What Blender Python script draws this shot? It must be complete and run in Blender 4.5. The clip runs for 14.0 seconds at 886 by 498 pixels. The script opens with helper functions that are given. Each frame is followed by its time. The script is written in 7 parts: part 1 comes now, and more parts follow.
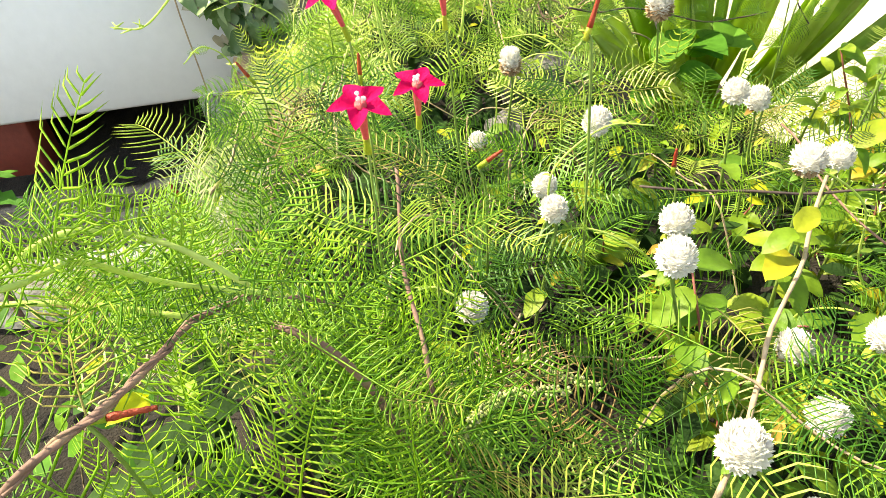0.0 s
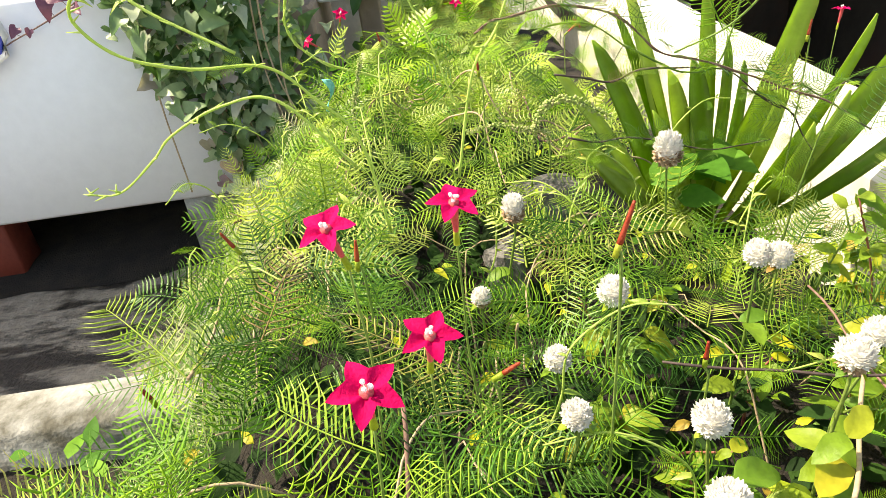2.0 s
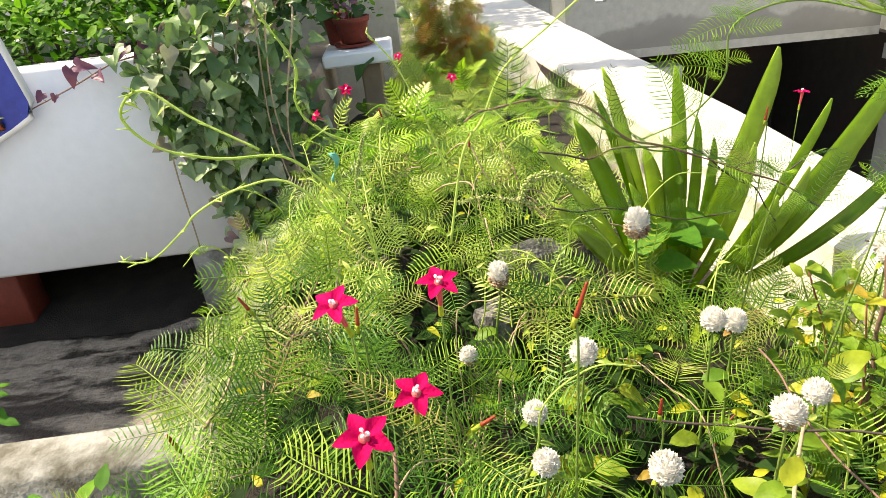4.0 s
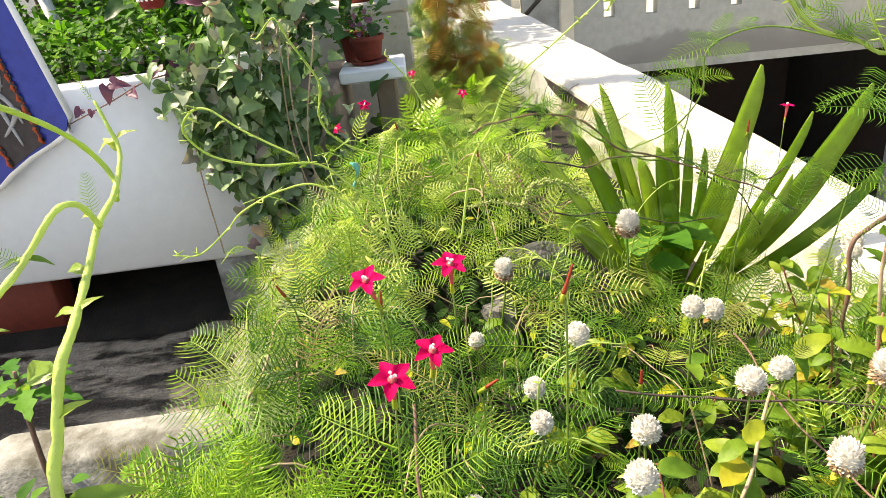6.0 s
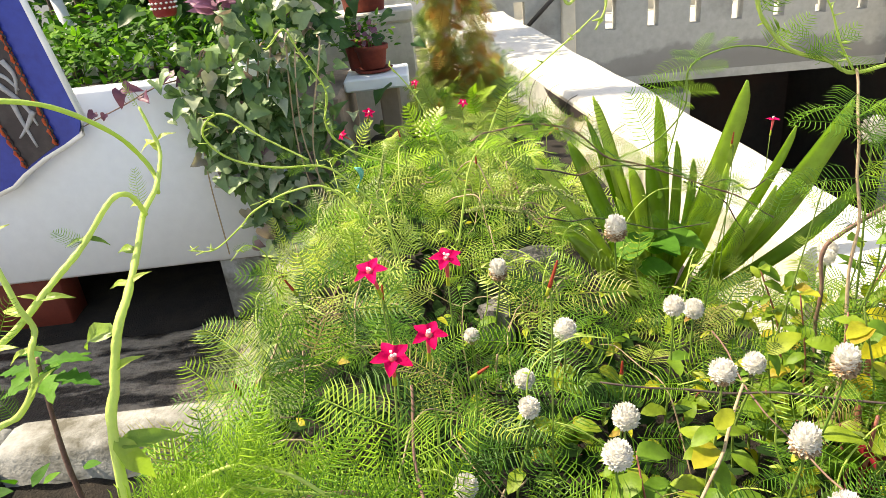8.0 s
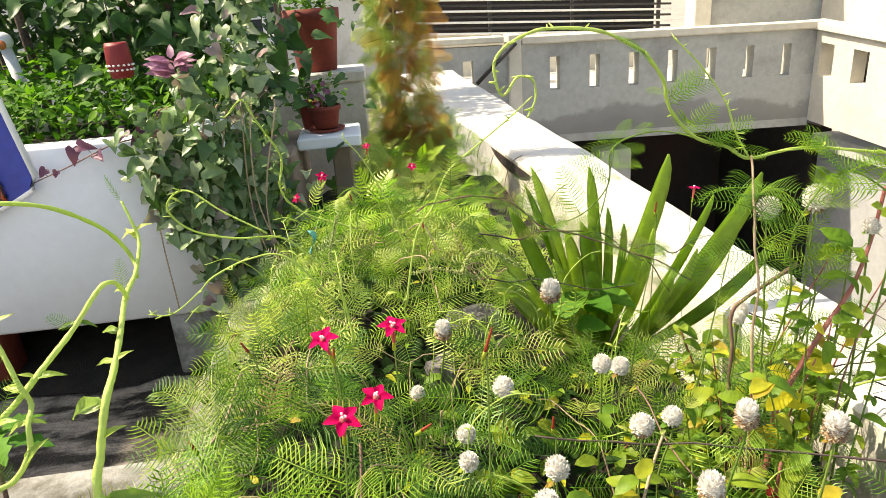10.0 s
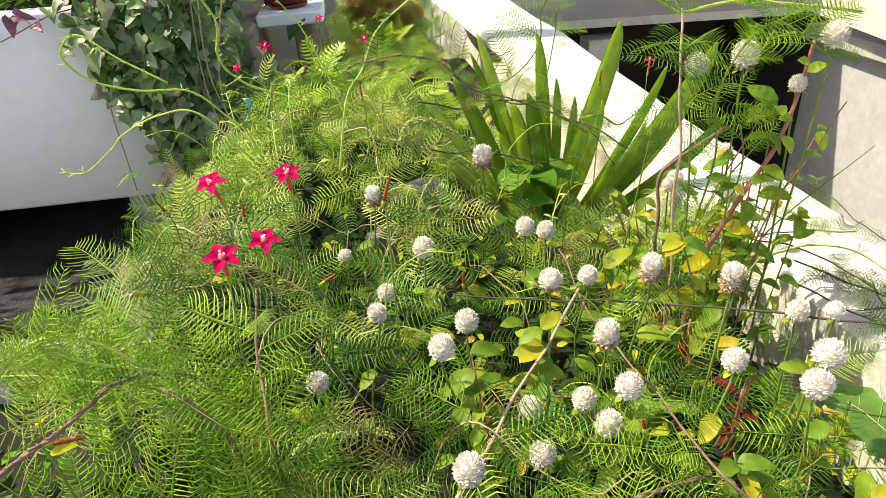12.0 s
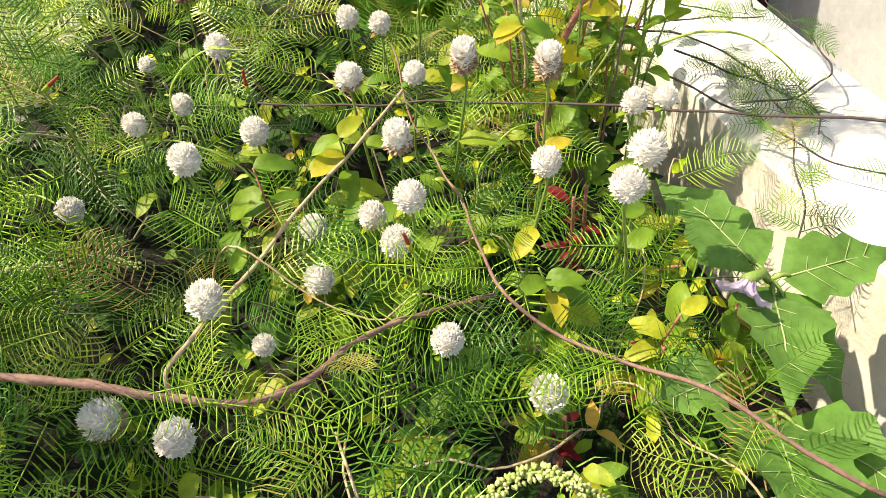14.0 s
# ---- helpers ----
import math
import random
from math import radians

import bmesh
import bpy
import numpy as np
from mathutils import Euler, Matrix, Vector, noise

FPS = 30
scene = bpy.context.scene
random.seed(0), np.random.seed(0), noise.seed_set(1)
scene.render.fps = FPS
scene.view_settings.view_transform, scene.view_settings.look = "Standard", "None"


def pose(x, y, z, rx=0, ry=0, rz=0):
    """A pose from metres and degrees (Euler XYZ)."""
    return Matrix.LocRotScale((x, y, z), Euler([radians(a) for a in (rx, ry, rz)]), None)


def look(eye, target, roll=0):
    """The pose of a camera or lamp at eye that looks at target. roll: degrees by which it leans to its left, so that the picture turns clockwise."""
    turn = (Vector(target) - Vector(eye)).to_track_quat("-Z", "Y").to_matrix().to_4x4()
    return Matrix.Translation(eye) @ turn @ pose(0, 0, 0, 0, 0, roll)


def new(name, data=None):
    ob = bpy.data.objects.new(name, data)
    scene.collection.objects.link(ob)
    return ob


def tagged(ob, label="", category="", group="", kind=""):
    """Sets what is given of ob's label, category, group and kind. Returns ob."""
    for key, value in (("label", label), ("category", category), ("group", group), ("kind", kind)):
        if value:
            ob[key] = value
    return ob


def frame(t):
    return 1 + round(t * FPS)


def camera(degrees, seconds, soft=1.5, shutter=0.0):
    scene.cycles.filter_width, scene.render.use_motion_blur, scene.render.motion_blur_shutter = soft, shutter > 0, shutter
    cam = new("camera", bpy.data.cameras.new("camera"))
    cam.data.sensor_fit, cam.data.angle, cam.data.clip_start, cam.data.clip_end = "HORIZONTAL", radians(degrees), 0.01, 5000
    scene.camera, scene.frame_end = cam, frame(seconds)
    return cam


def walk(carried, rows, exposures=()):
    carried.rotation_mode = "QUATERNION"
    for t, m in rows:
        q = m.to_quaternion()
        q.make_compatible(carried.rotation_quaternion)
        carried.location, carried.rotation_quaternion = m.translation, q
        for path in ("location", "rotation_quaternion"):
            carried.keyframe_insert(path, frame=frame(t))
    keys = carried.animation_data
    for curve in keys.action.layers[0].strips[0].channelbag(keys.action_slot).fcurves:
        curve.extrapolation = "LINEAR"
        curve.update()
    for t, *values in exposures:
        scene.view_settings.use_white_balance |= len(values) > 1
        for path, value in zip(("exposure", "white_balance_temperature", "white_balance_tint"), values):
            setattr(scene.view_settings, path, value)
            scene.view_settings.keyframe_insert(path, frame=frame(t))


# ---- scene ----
cam = camera(68.0, 14.0, 0.85)
PATH = [
    (0, (0.02, -0.023, 1.295), (-0.022, 1.593, 0.117), -8.4),
    (0.5, (0.015, 0.013, 1.307), (-0.023, 1.638, 0.14), -7.9),
    (1, (0.015, 0.038, 1.32), (-0.003, 1.686, 0.188), -7.8),
    (1.5, (0.016, 0.056, 1.331), (0.002, 1.741, 0.255), -7.6),
    (2, (0.018, 0.079, 1.349), (0.044, 1.8, 0.331), -7.8),
    (2.5, (0.023, 0.081, 1.373), (0.086, 1.855, 0.45), -7.5),
    (3, (0.026, 0.063, 1.387), (0.087, 1.859, 0.508), -7.7),
    (3.2, (0.027, 0.055, 1.387), (0.088, 1.845, 0.496), -7.3),
    (5.3, (0.027, -0.053, 1.429), (0.078, 1.76, 0.585), -6.6),
    (5.5, (0.022, -0.062, 1.428), (0.094, 1.753, 0.592), -6.6),
    (6, (0.022, -0.078, 1.425), (0.044, 1.734, 0.578), -7.2),
    (6.5, (0.03, -0.092, 1.425), (-0.023, 1.76, 0.673), -7.8),
    (7, (0.025, -0.097, 1.425), (-0.01, 1.736, 0.627), -7.8),
    (7.5, (0.026, -0.123, 1.433), (0.008, 1.695, 0.599), -7.3),
    (8, (0.023, -0.132, 1.438), (0.047, 1.69, 0.613), -6.3),
    (8.5, (0.024, -0.147, 1.453), (0.099, 1.688, 0.66), -5.9),
    (9, (0.028, -0.169, 1.474), (0.15, 1.688, 0.74), -5.8),
    (9.2, (0.028, -0.171, 1.477), (0.169, 1.697, 0.776), -5.5),
    (11.3, (0.046, -0.217, 1.49), (0.261, 1.641, 0.783), -3.8),
    (11.5, (0.068, -0.216, 1.467), (0.267, 1.606, 0.669), -4.2),
    (11.9, (0.1, -0.211, 1.449), (0.3, 1.528, 0.481), -3.7),
    (12, (0.116, -0.212, 1.429), (0.295, 1.521, 0.447), -4.0),
    (12.5, (0.171, -0.199, 1.403), (0.355, 1.452, 0.288), -4.2),
    (13, (0.222, -0.186, 1.379), (0.41, 1.412, 0.192), -4.5),
    (13.5, (0.273, -0.172, 1.35), (0.441, 1.346, 0.059), -5.1),
    (14, (0.32, -0.165, 1.323), (0.461, 1.276, -0.057), -6.5),
]
walk(cam, [(t, look(eye, target, roll)) for t, eye, target, roll in PATH],
     [(t, e + 0.15, 8400 - 300 * min(1, t / 3), 3 + 7 * min(1, t / 3)) for t, e in ((0, 1.6), (0.6, 1.42), (1.5, 1.32), (3, 1.22), (7, 1.12), (9.2, 1.1), (11.3, 0.8), (12.5, 1.0), (14, 1.05))])

# ---- world, sun ----
world = bpy.data.worlds.new("sky")
scene.world = world
world.use_nodes = True
wn = world.node_tree.nodes
sky = wn.new("ShaderNodeTexSky")
sky.sky_type, sky.sun_disc = "NISHITA", False
SUN_TO = Vector((-0.56, 0.18, 0.80)).normalized()
sky.sun_elevation = math.asin(SUN_TO.z)
sky.sun_rotation = math.atan2(SUN_TO.x, SUN_TO.y)
sky.dust_density = 2.0
wn["Background"].inputs[1].default_value = 0.14
world.node_tree.links.new(sky.outputs[0], wn["Background"].inputs[0])
sun = new("sun", bpy.data.lights.new("sun", "SUN"))
sun.data.energy, sun.data.angle, sun.data.color = 4.2, radians(0.6), (1.0, 0.95, 0.86)
sun.matrix_world = look((0, 0, 8), Vector((0, 0, 8)) - SUN_TO)


# ---- materials ----
def nodes(name):
    m = bpy.data.materials.new(name)
    m.use_nodes = True
    nt = m.node_tree
    return m, nt, nt.nodes["Principled BSDF"], nt.nodes["Material Output"]


def noise_tex(nt, scale, detail=4.0, rough=0.6, coords="Object"):
    tc = nt.nodes.new("ShaderNodeTexCoord")
    n = nt.nodes.new("ShaderNodeTexNoise")
    n.inputs["Scale"].default_value, n.inputs["Detail"].default_value, n.inputs["Roughness"].default_value = scale, detail, rough
    nt.links.new(tc.outputs[coords], n.inputs["Vector"])
    return n.outputs["Fac"]


def ramp(nt, fac, stops):
    r = nt.nodes.new("ShaderNodeValToRGB")
    e = r.color_ramp.elements
    while len(e) < len(stops):
        e.new(0.5)
    for k, (p, c) in zip(e, stops):
        k.position, k.color = p, (*c, 1)
    nt.links.new(fac, r.inputs["Fac"])
    return r.outputs["Color"]


def mix(nt, fac, a, b, how="MIX"):
    n = nt.nodes.new("ShaderNodeMix")
    n.data_type, n.blend_type = "RGBA", how
    for sock, v in ((n.inputs[0], fac), (n.inputs[6], a), (n.inputs[7], b)):
        if isinstance(v, (int, float)):
            sock.default_value = v
        elif isinstance(v, tuple):
            sock.default_value = (*v, 1)
        else:
            nt.links.new(v, sock)
    return n.outputs[2]


def bump(nt, fac, strength, dist):
    b = nt.nodes.new("ShaderNodeBump")
    b.inputs["Strength"].default_value, b.inputs["Distance"].default_value = strength, dist
    nt.links.new(fac, b.inputs["Height"])
    return b.outputs["Normal"]


def surface(name, c1, c2, stain, big=3.0, fine=60.0, rough=0.8, relief=0.4, cut=(0.5, 0.72), dist=0.004):
    """Plaster, concrete, clay: two tones at a fine scale, stains at a large one."""
    m, nt, p, _ = nodes(name)
    base = ramp(nt, noise_tex(nt, fine), [(0.3, c1), (0.7, c2)])
    spots = ramp(nt, noise_tex(nt, big, 6, 0.65), [(cut[0], (0, 0, 0)), (cut[1], (1, 1, 1))])
    nt.links.new(mix(nt, spots, base, stain), p.inputs["Base Color"])
    p.inputs["Roughness"].default_value = rough
    nt.links.new(bump(nt, noise_tex(nt, fine * 1.7, 5), relief, dist), p.inputs["Normal"])
    return m


def rand(nt):
    """A random number for each object and each loose piece of a mesh."""
    o, g, a, f = (nt.nodes.new(k) for k in ("ShaderNodeObjectInfo", "ShaderNodeNewGeometry", "ShaderNodeMath", "ShaderNodeMath"))
    a.operation, f.operation = "ADD", "FRACT"
    nt.links.new(o.outputs["Random"], a.inputs[0])
    nt.links.new(g.outputs["Random Per Island"], a.inputs[1])
    nt.links.new(a.outputs[0], f.inputs[0])
    return f.outputs[0]


def foliage(name, stops, through_light=0.4, rough=0.45, grain=90.0, spots=0.25, per_object=False, gloss=0.35, tint=(1.2, 1.42, 0.5)):
    """Thin green matter that lets light through."""
    m, nt, p, out = nodes(name)
    if per_object:
        o = nt.nodes.new("ShaderNodeObjectInfo")
        fac = o.outputs["Random"]
    else:
        fac = rand(nt)
    col = ramp(nt, fac, stops)
    col = mix(nt, spots, col, ramp(nt, noise_tex(nt, grain, 3), [(0.35, (0.25, 0.3, 0.2)), (0.65, (1, 1, 1))]), "MULTIPLY")
    nt.links.new(col, p.inputs["Base Color"])
    nt.links.new(bump(nt, noise_tex(nt, grain * 1.6, 3), 0.5, 0.0025), p.inputs["Normal"])
    p.inputs["Roughness"].default_value = rough
    p.inputs["Specular IOR Level"].default_value = gloss
    t = nt.nodes.new("ShaderNodeBsdfTranslucent")
    nt.links.new(mix(nt, 0.6, col, mix(nt, 1.0, col, tint, "MULTIPLY")), t.inputs["Color"])
    s = nt.nodes.new("ShaderNodeMixShader")
    s.inputs[0].default_value = through_light
    nt.links.new(p.outputs[0], s.inputs[1])
    nt.links.new(t.outputs[0], s.inputs[2])
    nt.links.new(s.outputs[0], out.inputs["Surface"])
    return m


WHITE_WALL = surface("white limewash", (0.58, 0.57, 0.53), (0.67, 0.66, 0.61), (0.44, 0.42, 0.36), 4.0, 45, 0.9, 0.5, (0.5, 0.75))
CREAM_WALL = surface("weathered cream plaster", (0.62, 0.59, 0.51), (0.72, 0.69, 0.61), (0.44, 0.41, 0.33), 6, 40, 0.9, 0.5, (0.45, 0.75))
BOX_WALL = surface("white painted planter", (0.80, 0.83, 0.87), (0.84, 0.87, 0.91), (0.70, 0.73, 0.77), 2.0, 30, 0.75, 0.15, (0.55, 0.85))
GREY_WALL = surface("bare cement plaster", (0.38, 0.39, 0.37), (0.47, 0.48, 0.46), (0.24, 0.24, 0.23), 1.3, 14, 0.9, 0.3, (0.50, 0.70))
DAMP_WALL, dnt, dp, _ = nodes("cement plaster with rising damp")
dtc, dsep, dmap, dadd = (dnt.nodes.new(k) for k in ("ShaderNodeTexCoord", "ShaderNodeSeparateXYZ", "ShaderNodeMapRange", "ShaderNodeMath"))
dnt.links.new(dtc.outputs["Object"], dsep.inputs[0])
dnt.links.new(dsep.outputs[2], dmap.inputs[0])
for k, v in ((1, 0.45), (2, -0.05), (3, 0.0), (4, 0.55)):
    dmap.inputs[k].default_value = v
dadd.operation = "ADD"
dnt.links.new(dmap.outputs[0], dadd.inputs[0])
dnt.links.new(noise_tex(dnt, 0.9, 6, 0.6), dadd.inputs[1])
dbase = ramp(dnt, noise_tex(dnt, 14), [(0.3, (0.38, 0.39, 0.37)), (0.7, (0.47, 0.48, 0.46))])
dnt.links.new(mix(dnt, ramp(dnt, dadd.outputs[0], [(0.74, (0, 0, 0)), (0.80, (0.75, 0.75, 0.75)), (1.0, (1, 1, 1))]), dbase, (0.24, 0.24, 0.23)), dp.inputs["Base Color"])
dp.inputs["Roughness"].default_value = 0.9
dnt.links.new(bump(dnt, noise_tex(dnt, 24, 5), 0.3, 0.004), dp.inputs["Normal"])
PALE_WALL = surface("pale cement plaster", (0.62, 0.58, 0.48), (0.72, 0.68, 0.58), (0.50, 0.47, 0.39), 1.1, 12, 0.9, 0.3, (0.45, 0.75))
DULL_WALL = surface("dull cement plaster", (0.34, 0.355, 0.365), (0.42, 0.435, 0.445), (0.27, 0.28, 0.29), 0.8, 12, 0.9, 0.3, (0.45, 0.75))
# Near-black stands in for the shade inside the neighbour's rooms.
ROOM_SHADE = surface("near-black room shade", (0.016, 0.015, 0.014), (0.028, 0.025, 0.023), (0.035, 0.015, 0.012), 0.8, 9, 0.9, 0.2)
CONCRETE, cnt, cp, _ = nodes("wet stained concrete")
cmap, ctc, cno = (cnt.nodes.new(k) for k in ("ShaderNodeMapping", "ShaderNodeTexCoord", "ShaderNodeTexNoise"))
cmap.inputs["Scale"].default_value = (3.0, 9.0, 1.0)
cno.inputs["Scale"].default_value, cno.inputs["Detail"].default_value, cno.inputs["Roughness"].default_value = 1.0, 7, 0.66
cnt.links.new(ctc.outputs["Object"], cmap.inputs["Vector"])
cnt.links.new(cmap.outputs[0], cno.inputs["Vector"])
cwet = ramp(cnt, cno.outputs["Fac"], [(0.44, (0, 0, 0)), (0.53, (1, 1, 1))])
cbase = ramp(cnt, noise_tex(cnt, 40), [(0.3, (0.22, 0.19, 0.15)), (0.7, (0.34, 0.30, 0.24))])
cnt.links.new(mix(cnt, cwet, cbase, (0.028, 0.024, 0.019)), cp.inputs["Base Color"])
cnt.links.new(ramp(cnt, cno.outputs["Fac"], [(0.44, (0.75, 0.75, 0.75)), (0.53, (0.35, 0.35, 0.35))]), cp.inputs["Roughness"])
cnt.links.new(bump(cnt, noise_tex(cnt, 70, 5), 0.9, 0.010), cp.inputs["Normal"])
# Pale, so that the unseen stretch of floor throws light back.
BOUNCE_CONCRETE = surface("pale bounce concrete", (0.46, 0.44, 0.40), (0.56, 0.54, 0.50), (0.36, 0.34, 0.30), 1.2, 30, 0.9, 0.4)
KERB = surface("mossy limewashed kerb", (0.23, 0.235, 0.22), (0.33, 0.33, 0.31), (0.085, 0.08, 0.06), 9, 60, 0.9, 0.6, (0.44, 0.64), 0.006)
BROWN_WALL = surface("brown plaster", (0.27, 0.20, 0.15), (0.35, 0.27, 0.21), (0.18, 0.13, 0.10), 5, 40, 0.9, 0.4)
RED_PAINT = surface("red oxide paint", (0.17, 0.028, 0.016), (0.21, 0.036, 0.02), (0.10, 0.02, 0.015), 6, 50, 0.7, 0.3)
SOIL = surface("dark soil", (0.016, 0.012, 0.008), (0.034, 0.025, 0.017), (0.009, 0.007, 0.005), 14, 120, 0.95, 1.0, (0.4, 0.6), 0.01)
EARTH = surface("yard ground", (0.25, 0.23, 0.20), (0.33, 0.31, 0.27), (0.18, 0.17, 0.15), 0.5, 8, 0.95, 0.5)
CLAY = surface("terracotta", (0.16, 0.024, 0.014), (0.22, 0.036, 0.020), (0.12, 0.02, 0.014), 12, 80, 0.75, 0.3)
RED_GLAZE = surface("red enamel", (0.17, 0.005, 0.007), (0.21, 0.006, 0.009), (0.13, 0.004, 0.006), 10, 50, 0.55, 0.05)
WHITE_PAINT = surface("white gloss paint", (0.78, 0.78, 0.76), (0.82, 0.82, 0.80), (0.68, 0.67, 0.62), 14, 60, 0.4, 0.1)
ORANGE_PAINT = surface("orange paint", (0.75, 0.20, 0.05), (0.80, 0.24, 0.07), (0.65, 0.17, 0.05), 14, 60, 0.5, 0.1)
BLUE_PAINT = surface("ultramarine paint", (0.006, 0.022, 0.24), (0.010, 0.035, 0.33), (0.02, 0.06, 0.40), 9, 40, 0.5, 0.15, (0.58, 0.8))
BLACK_PAINT = surface("black paint", (0.020, 0.014, 0.016), (0.034, 0.022, 0.024), (0.06, 0.05, 0.05), 9, 40, 0.6, 0.15)
GREY_PAINT = surface("pale grey brushwork", (0.34, 0.34, 0.36), (0.45, 0.45, 0.46), (0.22, 0.22, 0.24), 16, 70, 0.7, 0.2)
RED_CORD = surface("red cord", (0.42, 0.06, 0.02), (0.52, 0.10, 0.03), (0.28, 0.04, 0.02), 30, 200, 0.8, 0.6)
BLACK_METAL = surface("black iron", (0.02, 0.02, 0.02), (0.035, 0.035, 0.035), (0.05, 0.04, 0.035), 10, 60, 0.5, 0.1)
TURQUOISE = surface("turquoise plastic", (0.10, 0.42, 0.36), (0.14, 0.50, 0.42), (0.08, 0.33, 0.30), 40, 200, 0.4, 0.2)
ROCK = surface("grey stone", (0.13, 0.125, 0.12), (0.22, 0.21, 0.20), (0.08, 0.078, 0.078), 25, 90, 0.9, 0.8, (0.45, 0.65), 0.006)
GLASS, gnt, gp, _ = nodes("dark window glass")
gp.inputs["Base Color"].default_value, gp.inputs["Roughness"].default_value = (0.05, 0.06, 0.07, 1), 0.08

# Random leaf tones, weighted to dark greens to deepen the shade among leaves.
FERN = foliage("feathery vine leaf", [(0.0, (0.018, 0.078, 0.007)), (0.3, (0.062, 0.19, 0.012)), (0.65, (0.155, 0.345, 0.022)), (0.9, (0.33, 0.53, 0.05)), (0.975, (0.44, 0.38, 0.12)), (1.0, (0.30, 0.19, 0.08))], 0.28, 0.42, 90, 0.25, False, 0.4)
FERN_YOUNG = foliage("young vine leaf", [(0.0, (0.12, 0.23, 0.028)), (0.5, (0.32, 0.44, 0.07)), (1.0, (0.55, 0.62, 0.15))], 0.40, 0.4, 90, 0.15, False, 0.5)
FERN_LIME = foliage("lime green young vine leaf", [(0.0, (0.10, 0.27, 0.012)), (0.5, (0.23, 0.43, 0.022)), (1.0, (0.38, 0.57, 0.045))], 0.42, 0.45, 90, 0.15)
FERN_PALE = foliage("pale vine leaf", [(0.0, (0.16, 0.26, 0.08)), (0.5, (0.34, 0.42, 0.18)), (1.0, (0.56, 0.54, 0.36))], 0.35, 0.7, 90, 0.2, False, 0.1)
FERN_DRY = foliage("withered vine leaf", [(0.0, (0.24, 0.11, 0.03)), (0.4, (0.46, 0.22, 0.05)), (0.75, (0.58, 0.36, 0.08)), (1.0, (0.30, 0.36, 0.06))], 0.35, 0.7, 90, 0.2, False, 0.1)
TENDRIL = foliage("young green stem", [(0.0, (0.44, 0.58, 0.12)), (1.0, (0.56, 0.68, 0.20))], 0.3, 0.45, 150, 0.1)
STEM_GREEN = foliage("green stem", [(0.0, (0.13, 0.24, 0.04)), (1.0, (0.24, 0.33, 0.08))], 0.15, 0.5, 150)
STEM_BROWN = surface("woody purple stem", (0.13, 0.070, 0.055), (0.22, 0.125, 0.095), (0.27, 0.19, 0.11), 40, 220, 0.7, 0.6, (0.55, 0.7), 0.001)
STEM_STRAW = surface("dry straw stem", (0.34, 0.25, 0.15), (0.45, 0.35, 0.23), (0.25, 0.16, 0.11), 40, 200, 0.8, 0.4, (0.5, 0.7), 0.001)
STEM_RED = surface("fleshy red stem", (0.28, 0.085, 0.07), (0.38, 0.15, 0.11), (0.24, 0.05, 0.05), 30, 150, 0.45, 0.3, (0.5, 0.7), 0.001)
TWIG_DARK = surface("dark dead twig", (0.035, 0.022, 0.020), (0.07, 0.045, 0.04), (0.02, 0.015, 0.015), 40, 200, 0.7, 0.4, (0.5, 0.7), 0.001)
PETAL = foliage("crimson petal", [(0.0, (0.60, 0.003, 0.095)), (1.0, (0.72, 0.005, 0.14))], 0.35, 0.7, 300, 0.12, False, 0.08, tint=(1, 1, 1))
PETAL_TUBE = foliage("rose flower tube", [(0.0, (0.62, 0.10, 0.12)), (1.0, (0.70, 0.16, 0.16))], 0.3, 0.5, 200, 0.1, tint=(1, 1, 1))
ANTHER = foliage("white anther", [(0.0, (0.82, 0.80, 0.80)), (1.0, (0.9, 0.86, 0.86))], 0.15, 0.6, 200, 0.0, tint=(1, 1, 1))
BUD_RED = foliage("red bud", [(0.0, (0.28, 0.02, 0.015)), (1.0, (0.42, 0.08, 0.025))], 0.2, 0.5, 300, 0.2)
CALYX = foliage("yellow green calyx", [(0.0, (0.26, 0.36, 0.03)), (1.0, (0.42, 0.46, 0.05))], 0.3, 0.5, 200, 0.15)
BRACT = foliage("white papery bract", [(0.0, (0.90, 0.87, 0.82)), (0.4, (0.94, 0.92, 0.88)), (1.0, (0.96, 0.95, 0.92))], 0.45, 0.7, 400, 0.1, tint=(1, 1, 1))
BRACT_DRY = foliage("tan dried bract", [(0.0, (0.30, 0.17, 0.09)), (0.5, (0.54, 0.38, 0.22)), (1.0, (0.74, 0.60, 0.42))], 0.2, 0.8, 400, 0.3, tint=(1, 1, 1))
YELLOWING = foliage("yellowing leaf", [(0.0, (0.12, 0.26, 0.025)), (0.40, (0.20, 0.34, 0.03)), (0.78, (0.33, 0.43, 0.04)), (0.93, (0.52, 0.50, 0.04)), (0.96, (0.60, 0.48, 0.05)), (1.0, (0.36, 0.20, 0.05))], 0.45, 0.5, 60, 0.4, True)
GOLD_LEAF = foliage("golden yellow leaf", [(0.0, (0.62, 0.56, 0.03)), (1.0, (0.74, 0.64, 0.05))], 0.45, 0.45, 60, 0.2, True)
LIME_BROAD = foliage("lime green leaf", [(0.0, (0.24, 0.38, 0.03)), (1.0, (0.36, 0.47, 0.05))], 0.45, 0.45, 60, 0.2, True)
YELLOW_SMALL = foliage("lime and yellow leaf", [(0.0, (0.20, 0.38, 0.03)), (0.5, (0.40, 0.52, 0.04)), (0.9, (0.62, 0.60, 0.04)), (1.0, (0.55, 0.35, 0.08))], 0.45, 0.5, 60, 0.2)
BROAD = foliage("soft green leaf", [(0.0, (0.05, 0.18, 0.02)), (1.0, (0.13, 0.31, 0.035))], 0.4, 0.6, 70, 0.3, False, 0.15)
